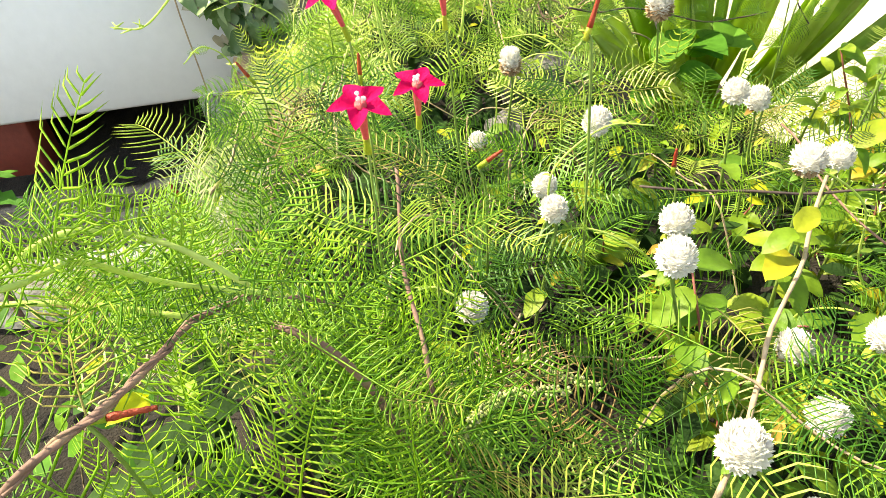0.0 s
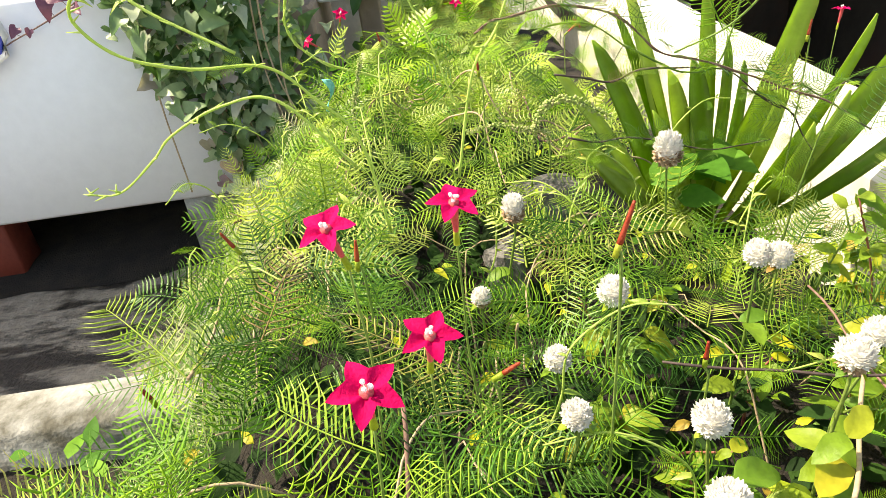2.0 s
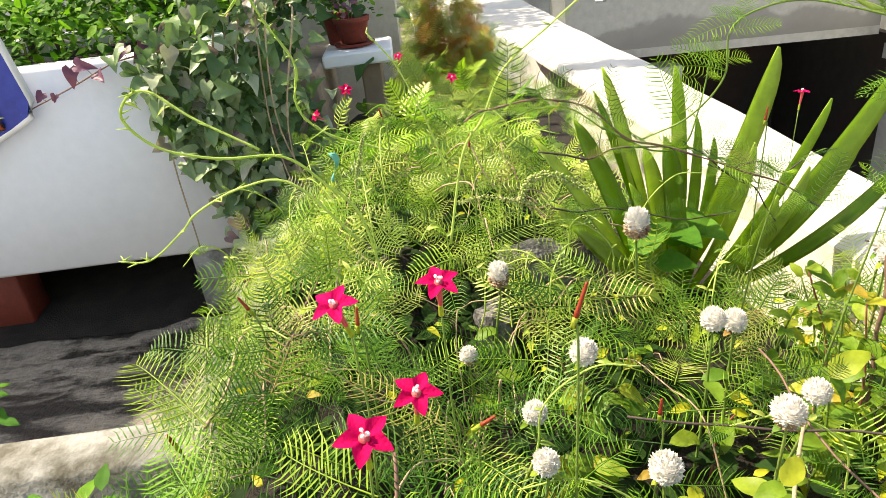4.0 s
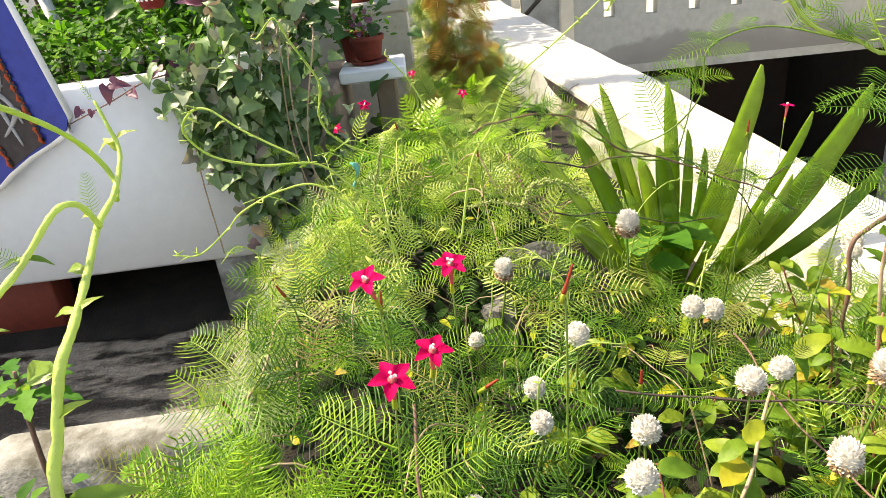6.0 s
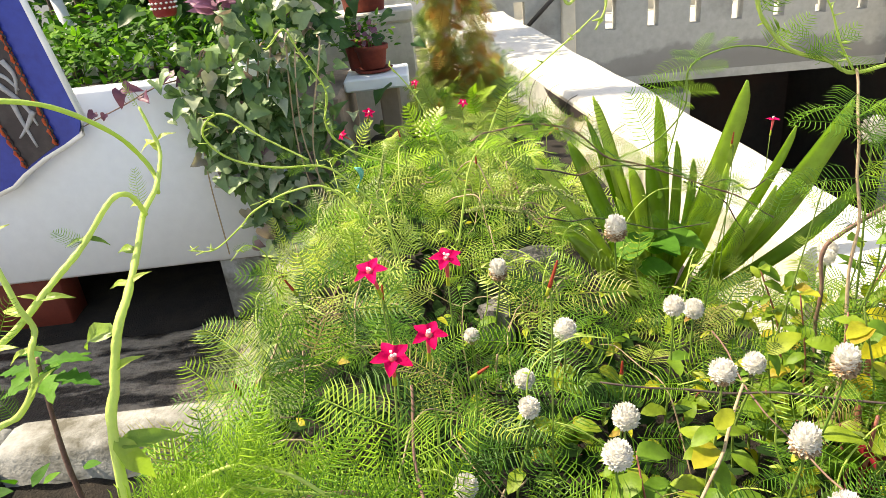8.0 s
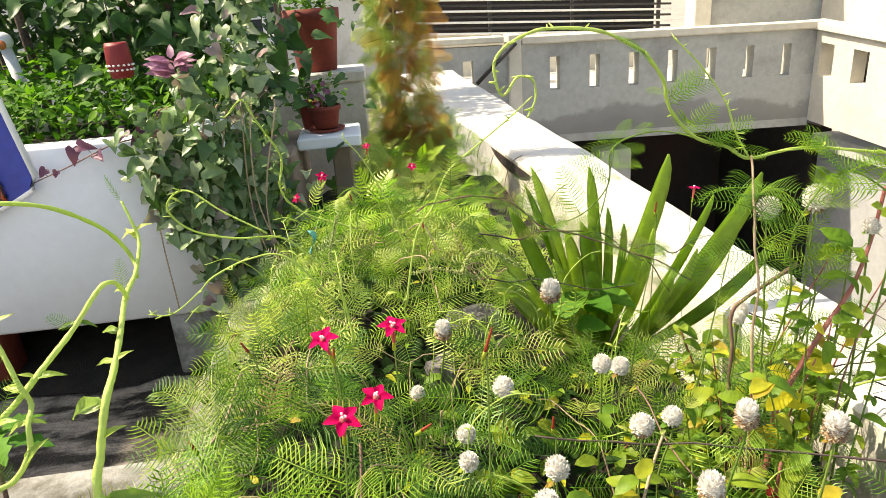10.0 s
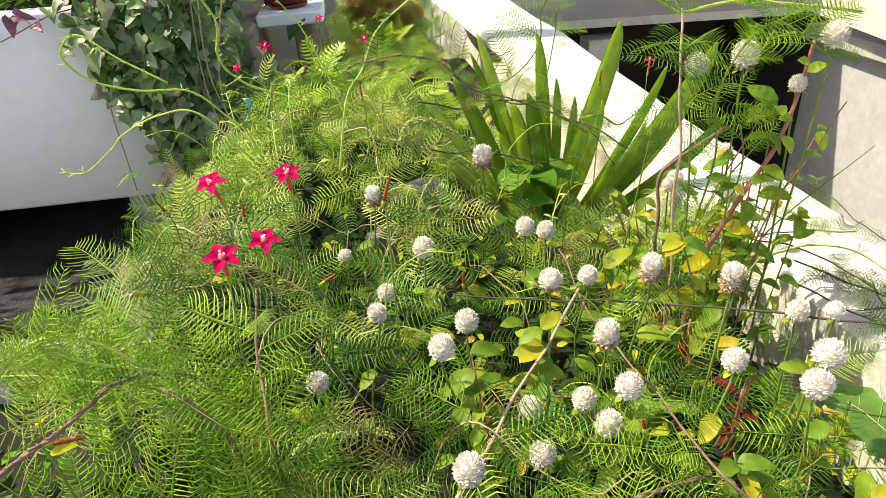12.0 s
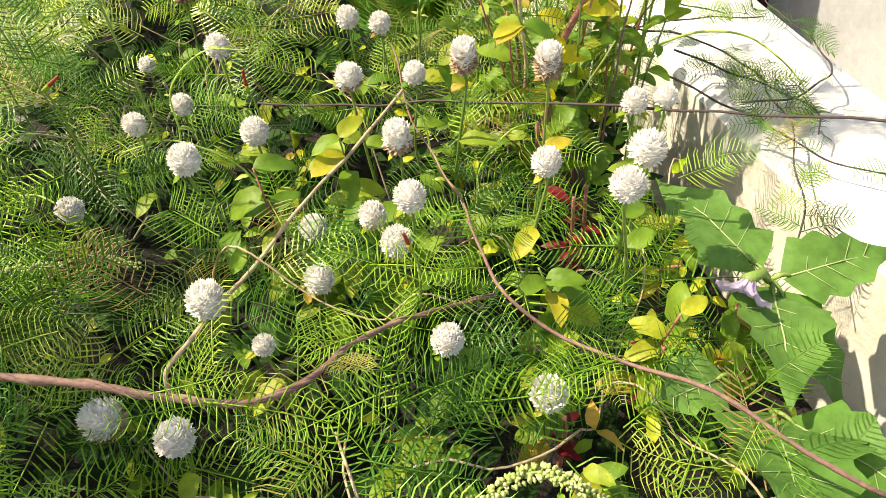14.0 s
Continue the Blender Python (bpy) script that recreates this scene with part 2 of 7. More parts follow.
STRAP = foliage("strap leaf", [(0.0, (0.16, 0.30, 0.025)), (0.35, (0.33, 0.47, 0.05)), (1.0, (0.58, 0.67, 0.16))], 0.5, 0.35, 35, 0.3, True, 0.45)
EGG_LEAF = foliage("grey green downy leaf", [(0.0, (0.085, 0.21, 0.035)), (1.0, (0.14, 0.28, 0.065))], 0.4, 0.5, 60, 0.45, False, 0.15)
EGG_VEIN = foliage("pale leaf vein", [(0.0, (0.30, 0.38, 0.16)), (1.0, (0.36, 0.43, 0.20))], 0.2, 0.6, 60, 0.1)
LILAC_DARK = foliage("lilac petal vein", [(0.0, (0.36, 0.22, 0.46)), (1.0, (0.42, 0.27, 0.50))], 0.3, 0.6, 90, 0.1, tint=(1, 1, 1))
LILAC = foliage("pale lilac petal", [(0.0, (0.58, 0.45, 0.64)), (1.0, (0.68, 0.56, 0.72))], 0.4, 0.6, 90, 0.15, tint=(1, 1, 1))
HEART = foliage("dusty heart leaf", [(0.0, (0.05, 0.12, 0.03)), (0.4, (0.14, 0.25, 0.085)), (0.75, (0.29, 0.38, 0.20)), (0.92, (0.42, 0.47, 0.33)), (1.0, (0.28, 0.15, 0.19))], 0.25, 0.42, 40, 0.3, False, 0.5)
PURPLE_LEAF = foliage("purple leaf", [(0.0, (0.09, 0.03, 0.075)), (1.0, (0.20, 0.07, 0.13))], 0.3, 0.45, 50, 0.3)
PINK_LEAF = foliage("pink leaf", [(0.0, (0.30, 0.10, 0.22)), (1.0, (0.44, 0.22, 0.34))], 0.35, 0.45, 50, 0.3)
HEDGE = foliage("hedge leaf", [(0.0, (0.02, 0.09, 0.010)), (0.6, (0.08, 0.24, 0.018)), (1.0, (0.22, 0.44, 0.04))], 0.4, 0.6, 60, 0.3, False, 0.15)
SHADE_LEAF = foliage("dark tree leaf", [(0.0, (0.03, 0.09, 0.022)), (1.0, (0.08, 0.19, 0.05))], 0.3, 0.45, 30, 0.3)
BARK = surface("brown bark", (0.10, 0.065, 0.045), (0.17, 0.12, 0.085), (0.06, 0.045, 0.035), 14, 70, 0.9, 0.9, (0.45, 0.65), 0.006)
RED_LEAF = foliage("crimson leaf", [(0.0, (0.12, 0.006, 0.010)), (1.0, (0.26, 0.012, 0.02))], 0.35, 0.5, 60, 0.3)
# Very dark green: the shade under the combs is put into this colour.
GAP_SHADE = foliage("leaf coloured as gap shade", [(0.0, (0.008, 0.023, 0.005)), (0.7, (0.016, 0.044, 0.008)), (1.0, (0.035, 0.08, 0.016))], 0.1, 0.7, 80, 0.3, False, 0.1)
SPIKE = foliage("pale flower spike", [(0.0, (0.30, 0.42, 0.10)), (0.6, (0.48, 0.56, 0.20)), (1.0, (0.66, 0.58, 0.34))], 0.25, 0.6, 200, 0.2)


# ---- mesh helpers ----
def ease(points, steps=6):
    """A smooth line through the points."""
    p = [Vector(q) for q in points]
    if len(p) < 3:
        return [p[0].lerp(p[-1], i / steps) for i in range(steps + 1)]
    p = [2 * p[0] - p[1]] + p + [2 * p[-1] - p[-2]]
    out = []
    for a, b, c, d in zip(p, p[1:], p[2:], p[3:]):
        for i in range(steps):
            t = i / steps
            out.append(0.5 * (2 * b + (c - a) * t + (2 * a - 5 * b + 4 * c - d) * t * t + (3 * b - a - 3 * c + d) * t ** 3))
    return out + [p[-2]]


class Shape:
    def __init__(self):
        self.v, self.f = [], []

    def add(self, verts, faces, m=None):
        k = len(self.v)
        self.v += [tuple(m @ Vector(q)) if m else tuple(q) for q in verts]
        self.f += [tuple(i + k for i in f) for f in faces]
        return self

    def box(self, lo, hi, b=0.0):
        """A block with its edges cut by b."""
        (x0, y0, z0), (x1, y1, z1) = lo, hi
        if b <= 0:
            v = [(x, y, z) for z in (z0, z1) for x, y in ((x0, y0), (x1, y0), (x1, y1), (x0, y1))]
            return self.add(v, [(3, 2, 1, 0), (4, 5, 6, 7), (0, 1, 5, 4), (1, 2, 6, 5), (2, 3, 7, 6), (3, 0, 4, 7)])
        rings = []
        for z, i in ((z0, b), (z0 + b, 0), (z1 - b, 0), (z1, b)):
            c = b
            rings.append([(x0 + i, y0 + i + c, z), (x0 + i + c, y0 + i, z), (x1 - i - c, y0 + i, z), (x1 - i, y0 + i + c, z),
                          (x1 - i, y1 - i - c, z), (x1 - i - c, y1 - i, z), (x0 + i + c, y1 - i, z), (x0 + i, y1 - i - c, z)])
        f = [tuple(range(7, -1, -1)), tuple(range(24, 32))]
        f += [(8 * r + i, 8 * r + (i + 1) % 8, 8 * r + 8 + (i + 1) % 8, 8 * r + 8 + i) for r in range(3) for i in range(8)]
        return self.add([q for r in rings for q in r], f)

    def tube(self, line, r0, r1=None, sides=6, wobble=0.0, rng=random):
        r1 = r0 if r1 is None else r1
        n, v, up = len(line), [], Vector((0.31, 0.17, 0.93))
        for i, q in enumerate(line):
            d = (line[min(i + 1, n - 1)] - line[max(i - 1, 0)]).normalized()
            a = d.cross(up)
            a = a.normalized() if a.length > 1e-4 else d.orthogonal().normalized()
            c = d.cross(a)
            r = (r0 + (r1 - r0) * i / (n - 1)) * (1 + wobble * (rng.random() - 0.5))
            v += [q + r * (math.cos(k * 2 * math.pi / sides) * a + math.sin(k * 2 * math.pi / sides) * c) for k in range(sides)]
        f = [(i * sides + k, i * sides + (k + 1) % sides, (i + 1) * sides + (k + 1) % sides, (i + 1) * sides + k) for i in range(n - 1) for k in range(sides)]
        return self.add(v, f + [tuple(range(sides - 1, -1, -1)), tuple(range((n - 1) * sides, n * sides))])

    def lathe(self, profile, sides=24, m=None):
        """A turned body: profile of (radius, height) from the bottom up."""
        v = [(r * math.cos(k * 2 * math.pi / sides), r * math.sin(k * 2 * math.pi / sides), z) for r, z in profile for k in range(sides)]
        f = [(i * sides + k, i * sides + (k + 1) % sides, (i + 1) * sides + (k + 1) % sides, (i + 1) * sides + k) for i in range(len(profile) - 1) for k in range(sides)]
        return self.add(v, f + [tuple(range(sides - 1, -1, -1)), tuple(range((len(profile) - 1) * sides, len(profile) * sides))], m)

    def mesh(self, name, material, smooth=True):
        me = bpy.data.meshes.new(name)
        me.from_pydata(self.v, [], self.f)
        me.materials.append(material)
        if smooth:
            me.polygons.foreach_set("use_smooth", [True] * len(me.polygons))
        me.update()
        return me


def thing(name, label, category, group="", kind="", at=(0, 0, 0)):
    ob = tagged(new(name), label, category, group, kind)
    ob.empty_display_size = 0.02
    ob.location = at
    return ob


def part(name, shape, material, parent, label="", smooth=True, at=None):
    """One mesh object under a thing or under a part. Without a pose, its vertices are in the world's metres."""
    me = shape.mesh(name, material, smooth) if isinstance(shape, Shape) else shape
    ob = tagged(new(name, me), label)
    ob.parent = parent
    if at is None:
        w, p = Matrix(), parent
        while p:
            w = (p.matrix_parent_inverse if p.parent else Matrix()) @ p.matrix_basis @ w
            p = p.parent
        ob.matrix_parent_inverse = w.inverted()
    else:
        ob.matrix_basis = at
    return ob


def single(name, shape, material, label, category, group="", kind="", smooth=True):
    return tagged(new(name, shape.mesh(name, material, smooth)), label, category, group, kind)


def aim(at, along, face, size=1.0):
    """A pose whose y runs along a direction and whose z faces another as nearly as it can."""
    y = Vector(along).normalized()
    x = y.cross(Vector(face))
    x = x.normalized() if x.length > 1e-4 else y.orthogonal().normalized()
    z = x.cross(y)
    m = Matrix((x, y, z)).transposed().to_4x4()
    return Matrix.Translation(at) @ m @ Matrix.Diagonal((size, size, size, 1))


def scatter(name, templates, poses, material, parent=None, label="", category="", kind="stuff"):
    """Many small pieces joined in one mesh: templates are (verts, triangles) arrays, poses are (which, 4x4 matrix)."""
    vs, fs, k = [], [], 0
    for which, m in poses:
        v, f = templates[which]
        m = np.array(m)
        vs.append(v @ m[:3, :3].T + m[:3, 3])
        fs.append(f + k)
        k += len(v)
    v, f = np.concatenate(vs).astype(np.float32), np.concatenate(fs).astype(np.int32)
    me = bpy.data.meshes.new(name)
    me.vertices.add(len(v))
    me.vertices.foreach_set("co", v.ravel())
    me.loops.add(f.size)
    me.loops.foreach_set("vertex_index", f.ravel())
    me.polygons.add(len(f))
    me.polygons.foreach_set("loop_start", np.arange(0, f.size, 3, dtype=np.int32))
    me.update(calc_edges=True)
    me.materials.append(material)
    ob = tagged(new(name, me), label, category, "", kind)
    if parent:
        ob.parent = parent
        ob.matrix_parent_inverse = Matrix.Translation(parent.location).inverted()
    return ob


def arrays(shape):
    f = []
    for q in shape.f:
        f += [(q[0], q[i], q[i + 1]) for i in range(1, len(q) - 1)]
    return np.array([tuple(p) for p in shape.v], dtype=np.float64), np.array(f, dtype=np.int64)


# ---- leaves ----
def feather(rng, length=0.07, pairs=15, lobe=0.024, curl=0.25, width=0.0011, solid=False):
    """A comb-like leaf of thin lobes on a midrib; y runs to the tip, z is its upper face."""
    s = Shape()

    def rib(t):
        return Vector((0, length * t * math.cos(curl * t), -length * curl * 0.6 * t * t))

    side = rng.choice((-1, 1)) * 0.06
    ts = [0.0] + [0.10 + 0.88 * i / (pairs - 1) for i in range(pairs)]
    for i, t in enumerate(ts):
        # the midrib is a thin three-edged ribbon, and each lobe grows from its edge
        at, w = rib(t) + Vector((side * length * t * t, 0, 0)), width * (0.55 - 0.3 * t)
        s.v += [tuple(at + Vector((-w, 0, 0))), tuple(at + Vector((w, 0, 0))), tuple(at + Vector((0, 0, w)))]
        if i:
            k = 3 * i
            s.f += [(k - 3, k - 1, k + 2, k), (k - 1, k - 2, k + 1, k + 2), (k - 2, k - 3, k, k + 1)]
    for i, t in enumerate(ts[1:], 1):
        long = lobe * (math.sin(math.pi * min(1, 0.25 + 0.72 * t)) ** 0.6) * (0.88 + 0.24 * rng.random())
        for h in (-1, 1):
            base = 3 * i + (0 if h < 0 else 1)
            at = Vector(s.v[base])
            ang = radians(56 + 16 * (1 - t) + rng.uniform(-5, 5)) * h
            d = Vector((math.sin(ang), math.cos(ang), 0.12 + rng.uniform(-0.06, 0.06)))
            tip = at + d * long + Vector((0, 0.16 * long, -0.22 * long))
            n = Vector((d.y, -d.x, 0)).normalized() * width * 0.5
            k = len(s.v)
            if solid:
                near, far = at + d * long * 0.10, at + d * long * 0.66 + Vector((0, -0.02 * long, -0.03 * long))
                lift = Vector((0, 0, width * 0.5))
                s.v += [tuple(near - n), tuple(near + n), tuple(near + lift), tuple(far - n * 0.85), tuple(far + n * 0.85), tuple(far + lift * 0.85), tuple(tip)]
                s.f += [(base, k, k + 2), (base, k + 2, k + 1), (base, k + 1, k), (k, k + 3, k + 5, k + 2), (k + 2, k + 5, k + 4, k + 1), (k + 1, k + 4, k + 3, k), (k + 3, k + 6, k + 5), (k + 5, k + 6, k + 4), (k + 4, k + 6, k + 3)]
            else:
                near, far = at + d * long * 0.12, at + d * long * 0.66 + Vector((0, -0.02 * long, -0.03 * long))
                s.v += [tuple(near - n), tuple(near + n), tuple(far - n * 0.85), tuple(far + n * 0.85), tuple(tip)]
                s.f += [(base, k + 1, k), (k, k + 1, k + 3, k + 2), (k + 2, k + 3, k + 4)]
    return s


def blade(length, width, rng, cup=0.15, droop=0.25, point=1.0, heart=0.0, waves=0.0, rows=7, thick=0.0, lobes=None):
    """A broad leaf with a folded midrib; y runs to the tip."""
    s, v = Shape(), []
    one_side = rng.uniform(-0.1, 0.1)
    for i in range(rows + 1):
        t = i / rows
        w = width * 0.5 * (math.sin(math.pi * t ** (0.62 if heart else 0.8)) ** 0.85 if 0 < t < 1 else 0.0) * (1 - 0.25 * t * point)
        if lobes:
            k = max(i for i in range(len(lobes) - 1) if lobes[i][0] <= t)
            (t0, w0), (t1, w1) = lobes[k], lobes[k + 1]
            w = width * 0.5 * (w0 + (w1 - w0) * (t - t0) / (t1 - t0))
        y, z = length * t, -droop * length * t * t
        back = -heart * length * 0.55 * (1 - t) ** 3
        for u in (-1, -0.5, 0, 0.5, 1):
            wv = waves * width * math.sin(9 * t + 2.3 * u) * abs(u)
            v.append((w * u * (1 + one_side * u + waves * 1.3 * math.sin(13 * t + u)), y + back * abs(u), z + cup * w * abs(u) + wv))
    f = [(5 * i + k, 5 * i + k + 1, 5 * i + k + 6, 5 * i + k + 5) for i in range(rows) for k in range(4)]
    s.add(v, f)
    if thick:
        n = len(v)
        s.add([(x, y, z - thick) for x, y, z in v], [tuple(reversed(q)) for q in f])
        edge = [5 * i for i in range(rows + 1)], [5 * i + 4 for i in range(rows, -1, -1)]
        loop = edge[0] + edge[1]
        s.f += [(b, a, a + n, b + n) for a, b in zip(loop, loop[1:] + loop[:1])]
    return s


# ---- large structure ----
FLOOR = 0.38
single("ground", Shape().add([(-900, -900, -2.6), (900, -900, -2.6), (900, 900, -2.6), (-900, 900, -2.6)], [(0, 1, 2, 3)]), EARTH, "pale bare yard ground below the terrace", "ground", kind="structure")
single("floor", Shape().box((-5, 0.5, -2.6), (0.6, 9, FLOOR)), CONCRETE, "grey concrete terrace floor with dark damp stains", "floor", kind="structure", smooth=False)
# Unseen part of the floor, made pale to bounce light onto the planter.
single("floor_bounce", Shape().box((-5, -3, -2.6), (0.6, 0.499, FLOOR)), BOUNCE_CONCRETE, "unseen concrete terrace floor, made pale to bounce light", "floor", kind="structure", smooth=False)


def garden_wall():
    """The limewashed wall along the bed: its inner edge runs out of square with the outer one."""
    w = thing("wall_east", "limewashed garden wall with a broad sunlit top", "wall", kind="structure", at=(0.9, 2, -2.6))
    y0, y1, top = -2.0, 6.55, 0.84
    inner = lambda y: 0.80 - 0.062 * y
    outer = lambda y: 0.975 - 0.004 * y
    n, v = 40, []
    for i in range(n + 1):
        y = y0 + (y1 - y0) * i / n
        j = 0.004 * math.sin(3.1 * y) + 0.003 * math.sin(7.7 * y + 1)
        a, b = inner(y) + j, outer(y) + j * 0.6
        v += [(a + 0.012, y, -2.6), (a, y, top - 0.022), (a + 0.018, y, top - 0.004 + j), ((a + b) / 2, y, top + j), (b - 0.015, y, top - 0.003 + j), (b, y, top - 0.02), (b - 0.01, y, -2.6)]
    f = [(7 * i + k, 7 * i + k + 1, 7 * i + k + 8, 7 * i + k + 7) for i in range(n) for k in range(1, 6)]
    f += [tuple(range(6, -1, -1)), tuple(range(7 * n, 7 * n + 7))]
    f = [tuple(reversed(q)) for q in f]
    part("wall_body", Shape().add(v, f), WHITE_WALL, w, "white limewashed masonry with rounded edges")
    face = Shape().add([v[7 * i + k] for i in range(n + 1) for k in (0, 1)], [(2 * i + 2, 2 * i + 3, 2 * i + 1, 2 * i) for i in range(n)])
    m = 23
    face.f = face.f[:m]
    part("inner_face", face, CREAM_WALL, w, "weathered cream plaster on the bed side")
    # The far stretch turns grey: its shade is put into the plaster colour.
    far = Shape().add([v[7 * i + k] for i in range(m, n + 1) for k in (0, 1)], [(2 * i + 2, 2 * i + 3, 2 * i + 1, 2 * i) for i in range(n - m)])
    part("inner_face", far, GREY_WALL, w, "far bed-side plaster, its shade put in as grey")
    # A black sheet on the face paints the dark of the arched gap.
    s = Shape()
    for i in range(9):
        t = i / 8
        y = 2.32 + 0.62 * t
        a, h = inner(y), 0.05 * math.sin(math.pi * t) ** 0.6
        s.v += [(a - 0.004, y, top - 0.028), (a - 0.004, y, top - 0.03 - h)]
    s.f = [(2 * i, 2 * i + 1, 2 * i + 3, 2 * i + 2) for i in range(8)]
    part("gap_patch", s, BLACK_PAINT, w, "black patch that paints the dark arched gap under the wall's edge")


garden_wall()


def lower_bed():
    k = thing("kerb", "white limewashed kerb with green moss round the bed", "kerb", kind="structure", at=(-0.6, 0.88, FLOOR))
    part("kerb_back", Shape().box((-0.82, 0.83, FLOOR), (-0.30, 0.935, 0.70), 0.014), KERB, k)
    part("kerb_side", Shape().box((-0.92, -1.2, FLOOR), (-0.822, 0.936, 0.694), 0.014), KERB, k)
    part("kerb_far", Shape().box((-0.42, 0.937, FLOOR), (-0.31, 2.6, 0.70), 0.014), KERB, k)


lower_bed()


def planter_box():
    p = thing("raised_planter", "long white painted masonry planter on red piers", "planter", at=(-1.8, 2.2, FLOOR))
    y0, y1, z0, z1, x0, x1 = 1.81, 2.75, 0.604, 1.18, -3.6, -0.46
    part("front_wall", Shape().box((x0, y0, z0), (x1, y0 + 0.08, z1), 0.012), BOX_WALL, p)
    part("back_wall", Shape().box((x0, y1 - 0.08, z0), (x1, y1, z1), 0.012), BOX_WALL, p)
    part("end_wall", Shape().box((x1 - 0.08, y0 + 0.081, z0), (x1 - 0.001, y1 - 0.081, z1 - 0.002), 0.01), BOX_WALL, p)
    part("end_wall", Shape().box((x0 + 0.001, y0 + 0.081, z0), (x0 + 0.08, y1 - 0.081, z1 - 0.002), 0.01), BOX_WALL, p)
    part("bottom", Shape().box((x0 + 0.081, y0 + 0.081, z0 + 0.004), (x1 - 0.081, y1 - 0.081, z0 + 0.08)), BOX_WALL, p)
    part("earth", Shape().box((x0 + 0.082, y0 + 0.083, z0 + 0.081), (x1 - 0.083, y1 - 0.083, z1 - 0.05)), SOIL, p, "dark potting soil")
    part("pier", Shape().box((-0.675, 1.83, FLOOR), (-0.47, 2.7, z0), 0.008), KERB, p, "stained grey white plastered pier")
    part("pier", Shape().box((-1.80, 1.90, FLOOR), (-1.24, 2.02, z0), 0.008), RED_PAINT, p, "red oxide painted pier")
    part("pier", Shape().box((-3.4, 1.90, FLOOR), (-2.9, 2.02, z0), 0.008), RED_PAINT, p, "red oxide painted pier")


planter_box()
# Dark sheet on the floor, painting the deep shade under the planter.
shade_sheet, n = Shape(), 40
for i in range(n + 1):
    x = -3.6 + 3.1 * i / n
    shade_sheet.v += [(x, 1.80 + 0.05 * noise.noise((5 * x, 0, 0)) + 0.03 * noise.noise((17 * x, 0, 4)), FLOOR + 0.002), (x, 1.95, FLOOR + 0.03), (x, 2.75, FLOOR + 0.05)]
shade_sheet.f = [(3 * i + k, 3 * i + 3 + k, 3 * i + 4 + k, 3 * i + 1 + k) for i in range(n) for k in (0, 1)]
single("planter_shade", shade_sheet, SOIL, "black sheet that paints the shade under the planter", "soil", kind="structure")
single("wall_return", Shape().box((-0.455, 2.15, FLOOR), (-0.24, 2.755, 1.02), 0.01), BROWN_WALL, "brown plastered wall end beside the planter", "wall", kind="structure", smooth=False)
single("wall_north", Shape().box((-4.5, 2.76, FLOOR), (-0.36, 2.9, 1.0), 0.01), BROWN_WALL, "low brown plastered wall behind the planter", "wall", kind="structure", smooth=False)


# ---- neighbouring buildings ----
def lean(shape, slope=-0.026, x0=1.68):
    shape.v = [(x, y, z + slope * (x - x0) if z > -2 else z) for x, y, z in shape.v]
    return shape


